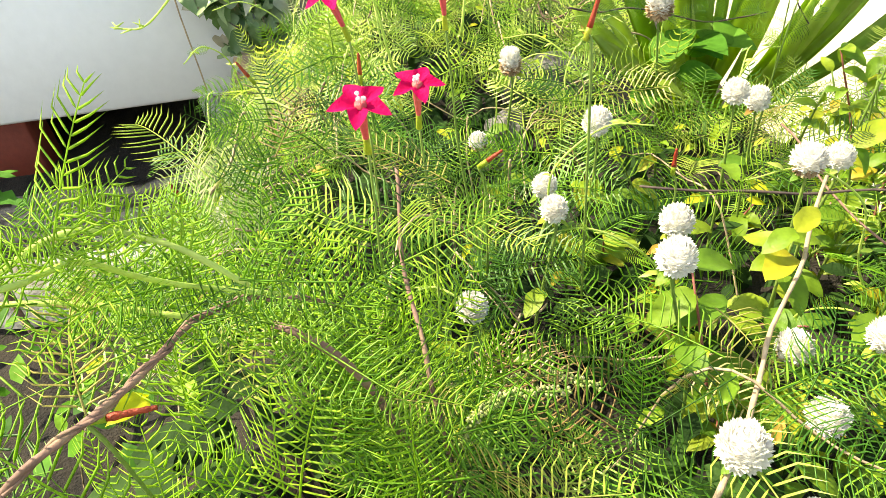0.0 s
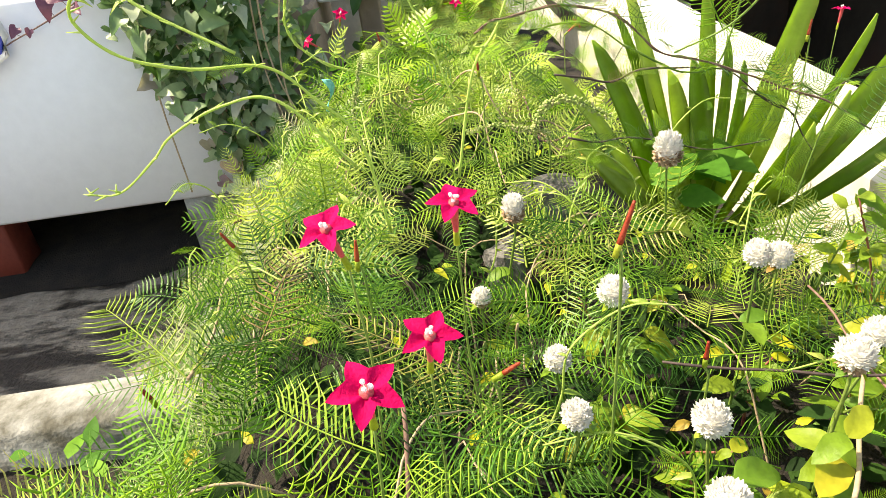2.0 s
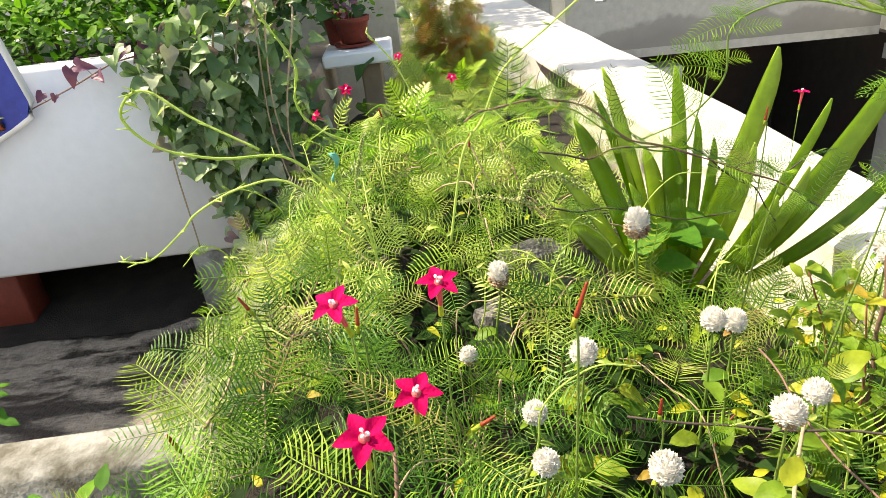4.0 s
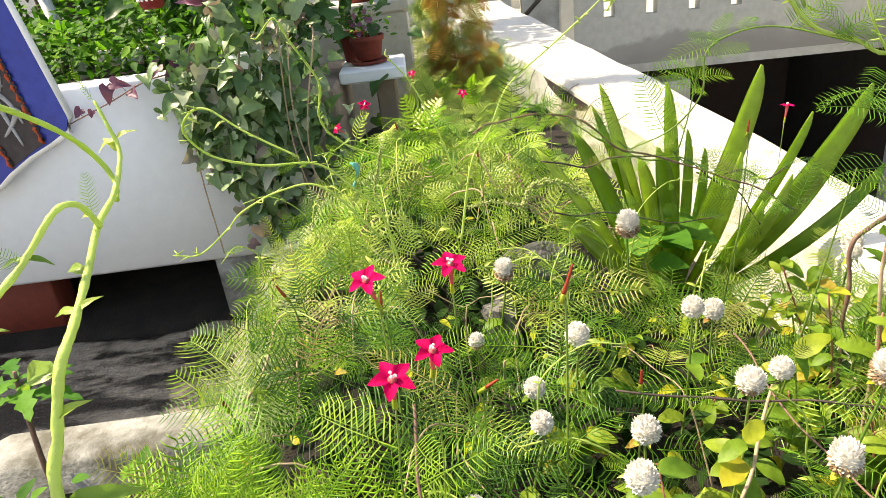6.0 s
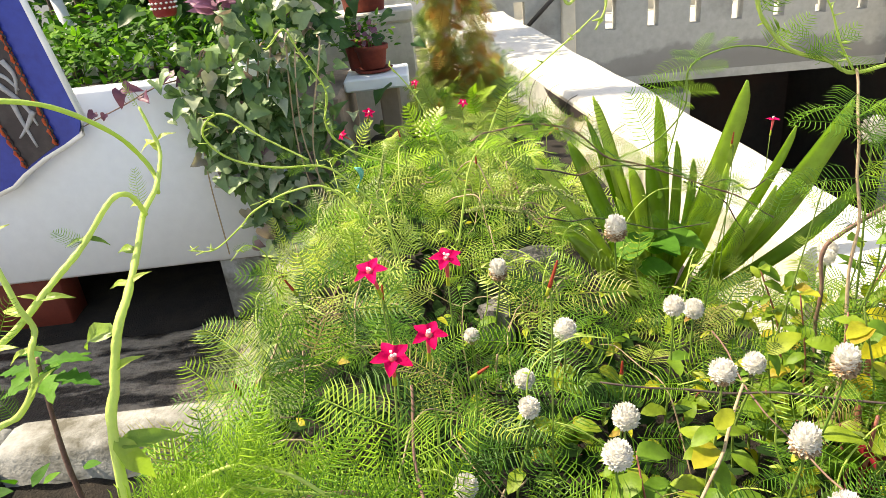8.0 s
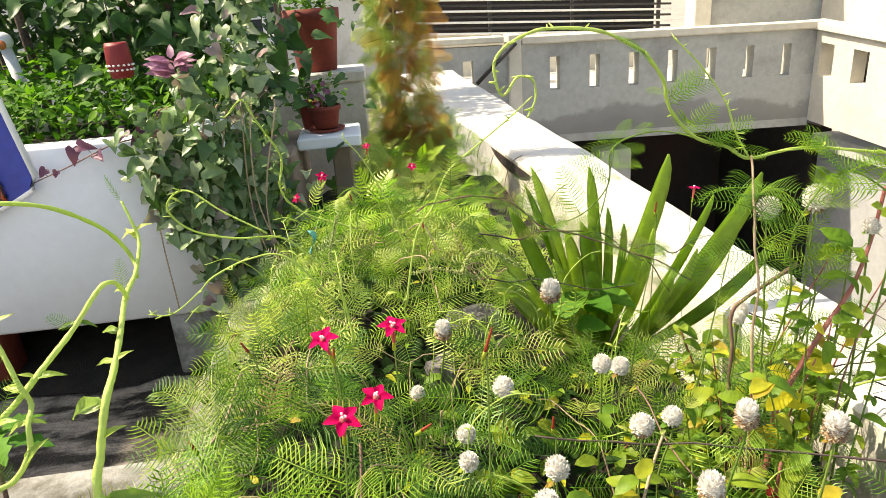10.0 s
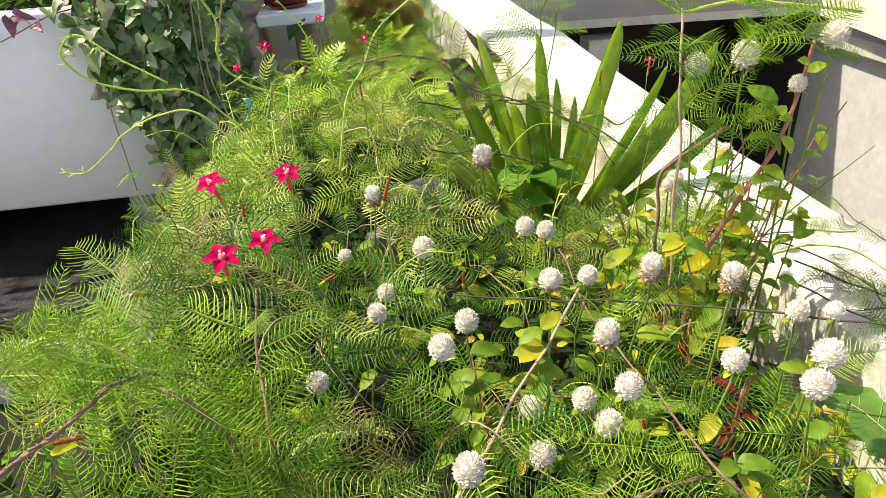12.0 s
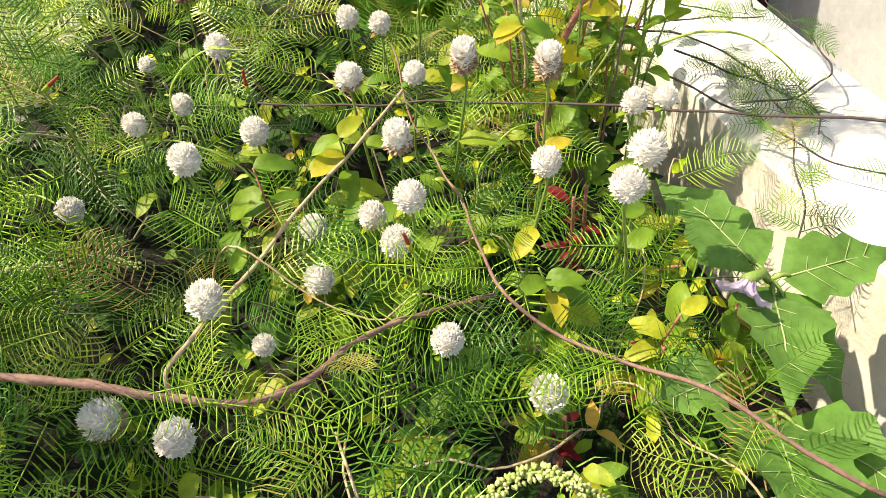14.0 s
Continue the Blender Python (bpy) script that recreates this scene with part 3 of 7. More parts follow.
def neighbour():
    h = thing("neighbour_house", "grey cement-plastered house with a slotted balcony parapet", "house", at=(3.2, 8, -2.6))
    y0, y1 = 7.0, 7.16
    z0, zs0, zs1, zt = 0.01, 0.51, 0.86, 1.005
    xs = [1.17] + [2.125 + 0.448 * i for i in range(7)]
    w = 0.115
    part("parapet", lean(Shape().box((0.2, y0, z0), (5.16, y1, zs0))), DAMP_WALL, h, "stained grey parapet below the slots", smooth=False)
    part("parapet", lean(Shape().box((0.2, y0, zs1), (5.16, y1, zt))), GREY_WALL, h, "grey parapet above the slots", smooth=False)
    edges = [0.2] + [e for x in xs for e in (x - w / 2, x + w / 2)] + [5.16]
    for a, b in zip(edges[::2], edges[1::2]):
        part("slot_pier", lean(Shape().box((a, y0 + 0.0005, zs0), (b, y1 - 0.0005, zs1))), GREY_WALL, h, smooth=False)
    part("coping", lean(Shape().box((1.75, y0 - 0.05, zt), (5.20, y1 + 0.04, zt + 0.085), 0.012)), PALE_WALL, h, "pale projecting coping", smooth=False)
    part("coping", lean(Shape().box((0.1, y0 - 0.05, zt + 0.03), (1.56, y1 + 0.04, zt + 0.10), 0.012)), PALE_WALL, h, "pale projecting coping", smooth=False)
    part("post", lean(Shape().box((1.60, y0 - 0.06, z0), (1.74, y1 + 0.05, zt + 0.11), 0.01)), PALE_WALL, h, "pale corner post", smooth=False)
    part("slab", lean(Shape().box((0.2, y0 - 0.004, z0 - 0.09), (5.16, 11, z0))), GREY_WALL, h, smooth=False)
    part("pillar", Shape().box((2.66, y0 + 0.02, -2.6), (3.03, y0 + 0.35, -0.25), 0.01), GREY_WALL, h, "grey plastered pillar", smooth=False)
    part("ledge", Shape().box((1.9, y0 + 0.4, -0.62), (2.66, y0 + 0.7, -0.52), 0.01), PALE_WALL, h, "pale ledge", smooth=False)
    part("ledge", Shape().box((1.9, y0 + 0.5, -2.6), (2.655, y0 + 0.7, -0.64)), GREY_WALL, h, smooth=False)
    # These surfaces carry the shade under the balcony in their near-black colour.
    part("back_wall", Shape().box((0.2, 9.4, -2.6), (7.0, 9.6, -0.3)), ROOM_SHADE, h, "wall deep under the balcony, its shade painted near-black", smooth=False)
    part("side_wall", Shape().box((0.0, 7.3, -2.6), (0.19, 11.0, -0.3)), ROOM_SHADE, h, smooth=False)
    part("dark_floor", Shape().box((0.2, 7.05, -2.598), (5.46, 9.4, -2.55)), ROOM_SHADE, h, "floor under the balcony, its shade painted near-black", smooth=False)
    # Pale floor, added this high so the slots look bright from the bed.
    part("balcony_floor", lean(Shape().box((0.2, y1 + 0.002, 0.38), (5.15, 9.59, 0.44))), PALE_WALL, h, "sunlit pale balcony floor, raised to brighten the slots", smooth=False)
    part("drain_pipe", Shape().tube([Vector((1.24, 6.92, 0.64)), Vector((1.45, 6.92, 0.83)), Vector((1.68, 6.92, 1.03))], 0.022, 0.022, 8), BLACK_METAL, h, "slanting black pipe")
    # the wing on the right
    def tip(q):
        out = []
        for x, y, z in q.v:
            k = z / 1.08
            out.append((x, y, z - 0.12 + 0.02 * k - (7 - y) * (0.066 + 0.024 * k)))
        q.v = out
        return q

    ys = [6.80 - 0.53 * i for i in range(9)]
    part("wing_parapet", tip(Shape().box((5.16, 1.6, z0), (5.32, 7.16, zs0 + 0.02))), PALE_WALL, h, "sunlit pale parapet below the slots", smooth=False)
    part("wing_parapet", tip(Shape().box((5.16, 1.6, zs1 + 0.02), (5.32, 7.16, zt))), PALE_WALL, h, "sunlit pale parapet above the slots", smooth=False)
    edges = [7.16] + [e for y in ys for e in (y + w, y - w)] + [1.6]
    for a, b in zip(edges[::2], edges[1::2]):
        part("slot_pier", tip(Shape().box((5.1605, b, zs0 + 0.02), (5.3195, a, zs1 + 0.02))), PALE_WALL, h, smooth=False)
    part("coping", tip(Shape().box((5.11, 1.55, zt), (5.37, 7.2, zt + 0.08), 0.012)), PALE_WALL, h, "pale projecting coping", smooth=False)
    # Unseen wall, added near-black so that the wing's slots look dark.
    part("wing_inside", Shape().box((5.74, 1.6, -0.28), (5.80, 7.1, 0.85)), ROOM_SHADE, h, "wall added behind the wing's slots, its shade painted near-black", smooth=False)
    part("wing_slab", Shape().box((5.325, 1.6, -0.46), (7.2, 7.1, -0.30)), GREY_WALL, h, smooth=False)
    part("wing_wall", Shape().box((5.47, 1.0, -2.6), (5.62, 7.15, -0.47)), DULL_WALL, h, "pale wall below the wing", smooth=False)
    part("side_wall", Shape().box((5.47, 7.16, -2.6), (5.62, 9.39, -0.24)), ROOM_SHADE, h, smooth=False)
    # upper storey behind
    part("upper_wall", lean(Shape().box((4.9, 9.0, -0.05), (8.6, 9.3, 3.2))), GREY_WALL, h, "grey plastered upper wall", smooth=False)
    part("wing_upper", lean(Shape().box((6.6, 2.0, -0.4), (6.8, 8.99, 3.2))), PALE_WALL, h, "pale plastered upper wall", smooth=False)
    part("upper_column", lean(Shape().box((4.66, 8.9, 0.0), (4.9, 9.2, 3.2), 0.01)), PALE_WALL, h, "pale column", smooth=False)
    b = thing("balcony_railing", "black iron balcony railing with white horizontal bars", "railing", at=(2.8, 9.5, 0.9))
    for i in range(7):
        part("bar", lean(Shape().box((0.6, 9.50, 1.02 + 0.075 * i), (4.6, 9.525, 1.05 + 0.075 * i), 0.004), -0.06), WHITE_PAINT if i % 2 == 0 else BLACK_METAL, b, smooth=False)
    for x in (0.7, 1.9, 3.1, 4.4):
        part("upright", lean(Shape().box((x, 9.53, 0.9), (x + 0.05, 9.57, 1.62), 0.004), -0.06), BLACK_METAL, b, smooth=False)
    part("kick_board", lean(Shape().box((0.6, 9.6, 0.44), (4.6, 9.7, 1.02)), -0.06), PALE_WALL, b, "pale upstand", smooth=False)
    # The dark behind the railing is put into this wall's colour.
    part("room_behind", lean(Shape().box((0.4, 10.2, 0.8), (4.65, 10.4, 3.2)), -0.06), ROOM_SHADE, h, "wall behind the railing, its shade painted near-black", smooth=False)


neighbour()


def far_house():
    h = thing("white_house", "white house with a barred window", "house", at=(-3.4, 9.2, FLOOR))
    x0, x1, z0, z1 = -1.75, -0.95, 1.22, 2.2
    s = Shape().box((-7, 9.0, -2.6), (x0, 9.2, 4)).box((x1, 9.0, -2.6), (0.35, 9.2, 4)).box((x0, 9.0005, -2.6), (x1, 9.1995, z0)).box((x0, 9.0005, z1), (x1, 9.1995, 4))
    part("wall", s, WHITE_WALL, h, smooth=False)
    w = part("window", Shape().box((x0 + 0.03, 9.12, z0 + 0.03), (x1 - 0.03, 9.14, z1 - 0.03)), GLASS, h, "dark window glass", smooth=False)
    for i in range(5):
        x = x0 + (x1 - x0) * i / 4
        part("mullion", Shape().box((x - 0.02, 9.02, z0), (x + 0.02, 9.06, z1), 0.004), WHITE_PAINT, w, smooth=False)
    for i in range(5):
        z = z0 + (z1 - z0) * i / 4
        part("crossbar", Shape().box((x0, 9.061, z - 0.018), (x1, 9.09, z + 0.018), 0.004), WHITE_PAINT, w, smooth=False)
    part("sill", Shape().box((x0 - 0.1, 8.9, z0 - 0.1), (x1 + 0.1, 9.0, z0 - 0.03), 0.008), WHITE_PAINT, h, smooth=False)


far_house()


# unseen white wall, added behind the walk to close the terrace and bounce light
single("bounce_wall", Shape().box((-5.0, -2.9, FLOOR), (4.0, -2.7, 2.0), 0.01), BOX_WALL, "unseen white wall added to close the terrace and bounce light", "wall", kind="structure", smooth=False)


# unseen tall wall, added to the west to shade the terrace floor
single("west_shade_wall", Shape().box((-3.95, 1.3, FLOOR), (-3.75, 3.4, 4.7), 0.01), WHITE_WALL, "unseen tall white wall added to shade the terrace floor", "wall", kind="structure", smooth=False)


# ---- plants of the bed ----
R = random.Random(7)
FEATHERS = [feather(R, 0.068 + 0.026 * R.random(), R.randint(11, 13), 0.026 + 0.010 * R.random(), R.uniform(0.1, 0.7), 0.00130) for _ in range(9)]
FEATHERS += [feather(R, 0.066 + 0.024 * R.random(), R.randint(9, 12), 0.026 + 0.008 * R.random(), R.uniform(0.1, 0.5), 0.0020) for _ in range(6)]
FEATHER_ARR = [arrays(s) for s in FEATHERS]


def comb(y):
    """Fine combs in the front of the bed, coarser ones on the mound behind."""
    return R.randrange(9) if y < 0.7 or y < 0.95 and R.random() < 0.5 else R.randrange(9, 15)



def edge_left(y):
    return -0.20 - 0.20 * max(0.0, min(y, 0.85) - 0.45) + 0.24 * max(0.0, y - 1.0)


def gap(x, y):
    """Below zero where the cover of leaves is thin."""
    over_stone = 0.22 * math.exp(-((x - 0.14) / 0.06) ** 2 - ((y - 0.84) / 0.08) ** 2)
    filled = 0.16 * math.exp(-((x - 0.03) / 0.12) ** 2 - ((y - 0.18) / 0.14) ** 2)
    return noise.noise((8 * x, 8 * y, 8)) + (0.05 if y > 0.85 else 0.0) - over_stone + filled


def canopy(x, y):
    """Height of the top of the foliage over the bed."""
    z = 0.90 + 0.05 * noise.noise((6 * x, 6 * y, 1)) + 0.055 * noise.noise((13 * x, 13 * y, 5))
    z += 0.15 * math.exp(-((x + 0.13) / 0.14) ** 2 - ((y - 0.22) / 0.20) ** 2)
    z += 0.09 * math.exp(-((x + 0.10) / 0.20) ** 2 - ((y - 0.55) / 0.25) ** 2)
    z += 0.095 * math.exp(-((x - 0.03) / 0.26) ** 2 - ((y - 1.15) / 0.36) ** 2) - 0.17 * min(0.9, max(0.0, y - 1.25)) + (0.05 * noise.noise((8 * x, 8 * y, 21)) if y > 0.7 else 0.0)
    z -= 0.06 * math.exp(-((x - 0.5) / 0.2) ** 2 - ((y - 0.95) / 0.3) ** 2)
    z -= 0.10 * min(1.0, max(0.0, (x - 0.44) / 0.14)) * min(1.0, max(0.0, (0.46 - y) / 0.14))
    z -= 0.35 * min(0.30, max(0.0, -0.14 - gap(x, y))) * (1.0 if y < 0.8 else 0.4)
    if y > 1.0 and x > 0.24:
        z -= min(0.20, 0.8 * (x - 0.24) * min(1.0, (y - 1.0) / 0.15))
    z -= 0.12 * math.exp(-((x - 0.42) / 0.05) ** 2 - ((y - 0.135) / 0.045) ** 2)
    e = edge_left(y)
    if x < e:
        z -= 1.5 * (e - x)
    if x > 0.62:
        z -= 0.5 * (x - 0.62)
    return z


def leaf_pose(rng, x, y, deep, size):
    z = canopy(x, y) - deep
    gx = (canopy(x + 0.03, y) - canopy(x - 0.03, y)) / 0.06
    gy = (canopy(x, y + 0.03) - canopy(x, y - 0.03)) / 0.06
    up = Vector((-gx, -gy, 1)).normalized()
    a = rng.uniform(0, 2 * math.pi)
    e = radians(rng.gauss(14, 24))
    d = Vector((math.cos(a) * math.cos(e), math.sin(a) * math.cos(e) - 0.15, math.sin(e))) - 0.3 * up.z * Vector((gx, gy, 0))
    face = up + Vector((rng.gauss(0, 0.25), rng.gauss(-0.75, 0.3), rng.gauss(0, 0.1)))
    return aim((x, y, z), d, face, size)


def soil_bed():
    s, n = Shape(), 46
    for i in range(n + 1):
        for j in range(n + 1):
            x, y = -0.82 + 1.64 * i / n, -1.2 + 3.9 * j / n
            z = 0.62 + 0.12 * min(1, max(0, (x + 0.45) / 0.3)) - 0.16 * min(1, max(0, (x - 0.56) / 0.12)) + 0.025 * noise.noise((5 * x, 5 * y, 0)) + 0.012 * noise.noise((19 * x, 19 * y, 3))
            # Lifted towards the leaves, so its dark reads as shade in their gaps.
            z = max(z, canopy(x, y) - 0.17 - 0.3 * max(0.0, edge_left(y) - x)) if x < 0.58 else z
            if y > 0.86 and x < -0.36:
                x, z = -0.36, z
            s.v.append((x, y, z))
    s.f = [(i * (n + 1) + j, (i + 1) * (n + 1) + j, (i + 1) * (n + 1) + j + 1, i * (n + 1) + j + 1) for i in range(n) for j in range(n)]
    single("soil", s, SOIL, "dark damp garden soil, lifted to paint the shade under the plants", "soil", kind="structure")


soil_bed()
vine = thing("cypress_vine", "dense feathery green vine covering the bed", "vine", at=(0.05, 0.3, 0.72))
stuff, pale, trailing = [], [], Shape()


def inside(x, y):
    if (x - 0.42) ** 2 + (y - 0.135) ** 2 < 0.0014:
        return False
    return edge_left(y) - 0.20 < x < (0.72 - 0.062 * y if y < 0.96 else 0.30 if y < 1.15 else 0.42) and -0.35 < y < 2.6


for k in range(85):
    # a trailing stem that follows the top of the foliage, with leaves to both sides
    x, y, a = R.uniform(-0.35, 0.68), R.uniform(-0.3, 2.2), R.uniform(0, 6.28)
    deep, line, side = abs(R.gauss(0, 0.045)) - 0.012, [], 1
    for i in range(R.randint(8, 18)):
        a += R.gauss(0, 0.22)
        x, y = x + 0.028 * math.cos(a), y + 0.028 * math.sin(a)
        if not inside(x, y):
            break
        q = Vector((x, y, canopy(x, y) - deep + R.gauss(0, 0.006)))
        line.append(q)
        side = -side
        if gap(x, y) < -0.10 or y > 0.85 and R.random() < 0.55:
            continue
        b = a + side * R.uniform(0.7, 1.5)
        d = Vector((math.cos(b), math.sin(b), R.gauss(0.22, 0.28)))
        stuff.append((comb(y), aim(q + 0.012 * d, d, (R.gauss(0, 0.3), R.gauss(-0.7, 0.3), 1), R.uniform(0.8, 1.25))))
    if len(line) > 3:
        trailing.tube(ease(line, 2), 0.0013, 0.0008, 4)
near_count = len([q for q in stuff if q[1].translation.y < 0.85])
far_count = len(stuff) - near_count
while near_count < 500 or far_count < 780:
    near = near_count < 500
    x, y = R.uniform(-0.50, 0.74), R.uniform(-0.35, 0.85) if near else 0.85 + 1.7 * R.random() ** 1.1
    if inside(x, y) and (gap(x, y) > -0.08 or R.random() < 0.06):
        near_count, far_count = near_count + near, far_count + (not near)
        stuff.append((comb(y), leaf_pose(R, x, y, abs(R.gauss(0.0, 0.026)) - 0.006, R.uniform(0.75, 1.2))))
for _ in range(40):
    x, y = R.uniform(0.38, 0.70), R.uniform(0.55, 0.84)
    stuff.append((comb(y), aim((x, y, canopy(x, y) + R.uniform(-0.05, 0.01)), (R.gauss(0, 1), R.gauss(-0.3, 0.8), R.gauss(0.3, 0.4)), (R.gauss(0, 0.3), -0.6, 1), R.uniform(0.8, 1.3))))
for k in range(74):
    # the dips in the front of the bed are full of leaves too
    x, y = (R.gauss(0.05, 0.05), R.gauss(0.27, 0.05)) if k < 34 else (R.gauss(0.05, 0.045), R.gauss(0.10, 0.05))
    stuff.append((comb(y), leaf_pose(R, x, y, R.uniform(0.0, 0.05), R.uniform(0.8, 1.15))))
tagged(part("stem_tangle", trailing, STEM_STRAW, vine), kind="stuff")
for _ in range(70):
    # wisps that stand up from the far mound
    y = R.uniform(0.75, 2.0)
    x = R.uniform(edge_left(y) - 0.05, 0.30)
    d = Vector((R.gauss(0, 0.6), R.gauss(-0.1, 0.5), R.uniform(0.5, 1.2)))
    stuff.append((comb(y), aim((x, y, canopy(x, y) + R.uniform(-0.02, 0.02)), d, (R.gauss(0, 0.5), -1, 0.4), R.uniform(0.7, 1.2))))
# Dark leaves below the canopy, added to paint the shade in its gaps.
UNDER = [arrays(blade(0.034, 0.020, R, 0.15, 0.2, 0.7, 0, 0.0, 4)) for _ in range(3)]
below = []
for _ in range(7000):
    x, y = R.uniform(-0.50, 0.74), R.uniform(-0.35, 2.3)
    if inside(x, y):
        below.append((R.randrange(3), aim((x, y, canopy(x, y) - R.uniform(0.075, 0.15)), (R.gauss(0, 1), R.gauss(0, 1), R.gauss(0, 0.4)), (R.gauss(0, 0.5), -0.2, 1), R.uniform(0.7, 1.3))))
scatter("undergrowth", UNDER, below, GAP_SHADE, vine, "dark leaves that paint the shade under the combs")
# Most far leaves take a lighter colour, which brightens the mound.
bright = [q for i, q in enumerate(stuff) if q[1].translation.y > 0.7 and i % 9 < 6]
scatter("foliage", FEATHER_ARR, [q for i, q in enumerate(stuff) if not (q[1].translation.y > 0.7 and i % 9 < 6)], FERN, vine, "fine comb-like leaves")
scatter("foliage", FEATHER_ARR, bright, FERN_YOUNG, vine, "lighter comb-like leaves that brighten the mound")
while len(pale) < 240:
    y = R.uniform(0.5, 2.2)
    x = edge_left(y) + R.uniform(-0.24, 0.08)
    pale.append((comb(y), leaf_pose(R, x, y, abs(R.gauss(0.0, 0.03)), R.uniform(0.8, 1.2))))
scatter("foliage", FEATHER_ARR, pale, FERN_PALE, vine, "pale fuzzy leaves at the left rim")
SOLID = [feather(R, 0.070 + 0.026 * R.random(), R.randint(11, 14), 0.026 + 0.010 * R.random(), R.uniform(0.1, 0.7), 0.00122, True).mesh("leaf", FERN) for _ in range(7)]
SOLID_YOUNG = [feather(R, 0.064 + 0.024 * R.random(), R.randint(11, 14), 0.020 + 0.008 * R.random(), R.uniform(0.1, 0.6), 0.00125, True).mesh("leaf", FERN_LIME) for _ in range(7)]
for k in range(190):
    x, y = (R.uniform(-0.22, 0.6), R.uniform(0.05, 0.75)) if k % 3 else (R.uniform(-0.20, 0.02), R.uniform(0.14, 0.34))
    while k % 3 and gap(x, y) < -0.06:
        x, y = R.uniform(-0.22, 0.6), R.uniform(0.05, 0.75)
    if k % 3:
        m = leaf_pose(R, x, y, R.uniform(-0.03, 0.005), R.uniform(0.85, 1.25))
    else:
        # leaves that stand up in the mound nearest to the start
        m = aim((x, y, canopy(x, y) - R.uniform(0.0, 0.06)), (R.gauss(0, 0.35), R.gauss(0.15, 0.3), 1), (R.gauss(0, 0.4), -1, 0.5), R.uniform(0.8, 1.25))
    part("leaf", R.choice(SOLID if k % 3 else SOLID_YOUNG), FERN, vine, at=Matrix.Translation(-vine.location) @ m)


def wind(line, turns, radius):
    """A second strand that twines round a line."""
    out, n = [], len(line)
    for i, q in enumerate(line):
        d = (line[min(i + 1, n - 1)] - line[max(i - 1, 0)]).normalized()
        a = d.cross(Vector((0.2, 0.3, 0.9))).normalized()
        b = d.cross(a)
        t = 2 * math.pi * turns * i / n
        out.append(q + radius * (math.cos(t) * a + math.sin(t) * b))
    return out


def runner(points, r0, r1, material, label, name="vine_stem", leaves=0, size=0.5, twine=0.0, seed=1, tip=False, category="vine", bracts=0):
    """A climbing stem of its own, with small leaves along it."""
    rng = random.Random(seed)
    line = ease(points, 7)
    if material in (STEM_BROWN, STEM_STRAW, TWIG_DARK):
        # old wood is never quite straight
        line = [q + 0.006 * Vector((noise.noise(16 * q), noise.noise(16 * q + Vector((9, 0, 0))), noise.noise(16 * q + Vector((0, 9, 0))))) for q in line]
    ob = thing(name, label, category, "climbing stems", at=points[0])
    part("stem", Shape().tube(line, r0, r1, 7, 0.25, rng), material, ob)
    if twine:
        part("twining_strand", Shape().tube(wind(line, len(line) / 8, twine), r0 * 0.6, r1 * 0.6, 6, 0.2, rng), material, ob)
    for i in range(leaves):
        k = rng.randrange(2, len(line))
        a = rng.uniform(0, 6.28)
        d = Vector((math.cos(a), math.sin(a) * 0.6 - 0.3, rng.uniform(-0.1, 0.9)))
        part("leaf", rng.choice(SOLID_YOUNG if material in (TENDRIL, STEM_GREEN) else SOLID), FERN, ob, at=Matrix.Translation(-ob.location) @ aim(line[k], d, (rng.gauss(0, 0.4), -0.5, 0.8), size * rng.uniform(0.6, 1.2)))
    for j in range(bracts):
        q = line[int(len(line) * (j + 0.6) / (bracts + 0.4))]
        for h in (-1, 1):
            if rng.random() < 0.5:
                d = Vector((h * rng.uniform(0.4, 1), rng.uniform(-0.4, 0.3), rng.uniform(-0.2, 1.0)))
                part("bract", NODE_LEAF[rng.randrange(3)], FERN_YOUNG, ob, at=Matrix.Translation(-ob.location) @ aim(q, d, (0.2 * h, -0.4, 0.9), rng.uniform(0.3, 0.7)))
    if tip:
        for j in range(14):
            k = min(len(line) - 1, int(len(line) * rng.random()))
            a = rng.uniform(0, 6.28)
            d = Vector((math.cos(a), math.sin(a), rng.uniform(-0.2, 0.8))).normalized()
            part("bud", Shape().tube([line[k], line[k] + 0.006 * d, line[k] + 0.011 * d], r1 * 0.8, r1 * 0.25, 5), TENDRIL, ob)
    return ob


OVAL_EDGE = ((0, 0.12), (0.08, 0.55), (0.25, 0.92), (0.45, 1.0), (0.7, 0.86), (0.88, 0.55), (0.96, 0.26), (1.0, 0.0))
LIME_LEAF = blade(0.034, 0.024, R, 0.3, 0.3, 0.4, 0, 0.05, 9, lobes=OVAL_EDGE).mesh("leaf", LIME_BROAD)
NODE_LEAF = [blade(0.024, 0.009, R, 0.4, 0.5, 1.0, 0, 0.08, 7).mesh("bract", FERN_YOUNG) for _ in range(3)]
YOUNG = "pale green young tendril reaching up in the air"
near_stem = runner([(-0.16, 0.10, 0.96), (-0.150, 0.115, 1.12), (-0.143, 0.13, 1.236), (-0.139, 0.14, 1.262), (-0.134, 0.15, 1.287), (-0.134, 0.17, 1.296), (-0.137, 0.20, 1.307), (-0.141, 0.23, 1.318), (-0.140, 0.255, 1.326), (-0.142, 0.28, 1.341), (-0.146, 0.285, 1.355), (-0.151, 0.29, 1.368)], 0.0030, 0.0009, TENDRIL, "pale green climbing stem rising from the bed", leaves=2, size=0.35, seed=3, bracts=5)
BROAD_BRACT = [blade(0.034, 0.013, R, 0.5, 0.7, 1.0, 0, 0.10, 8).mesh("leaf", FERN_YOUNG) for _ in range(3)]
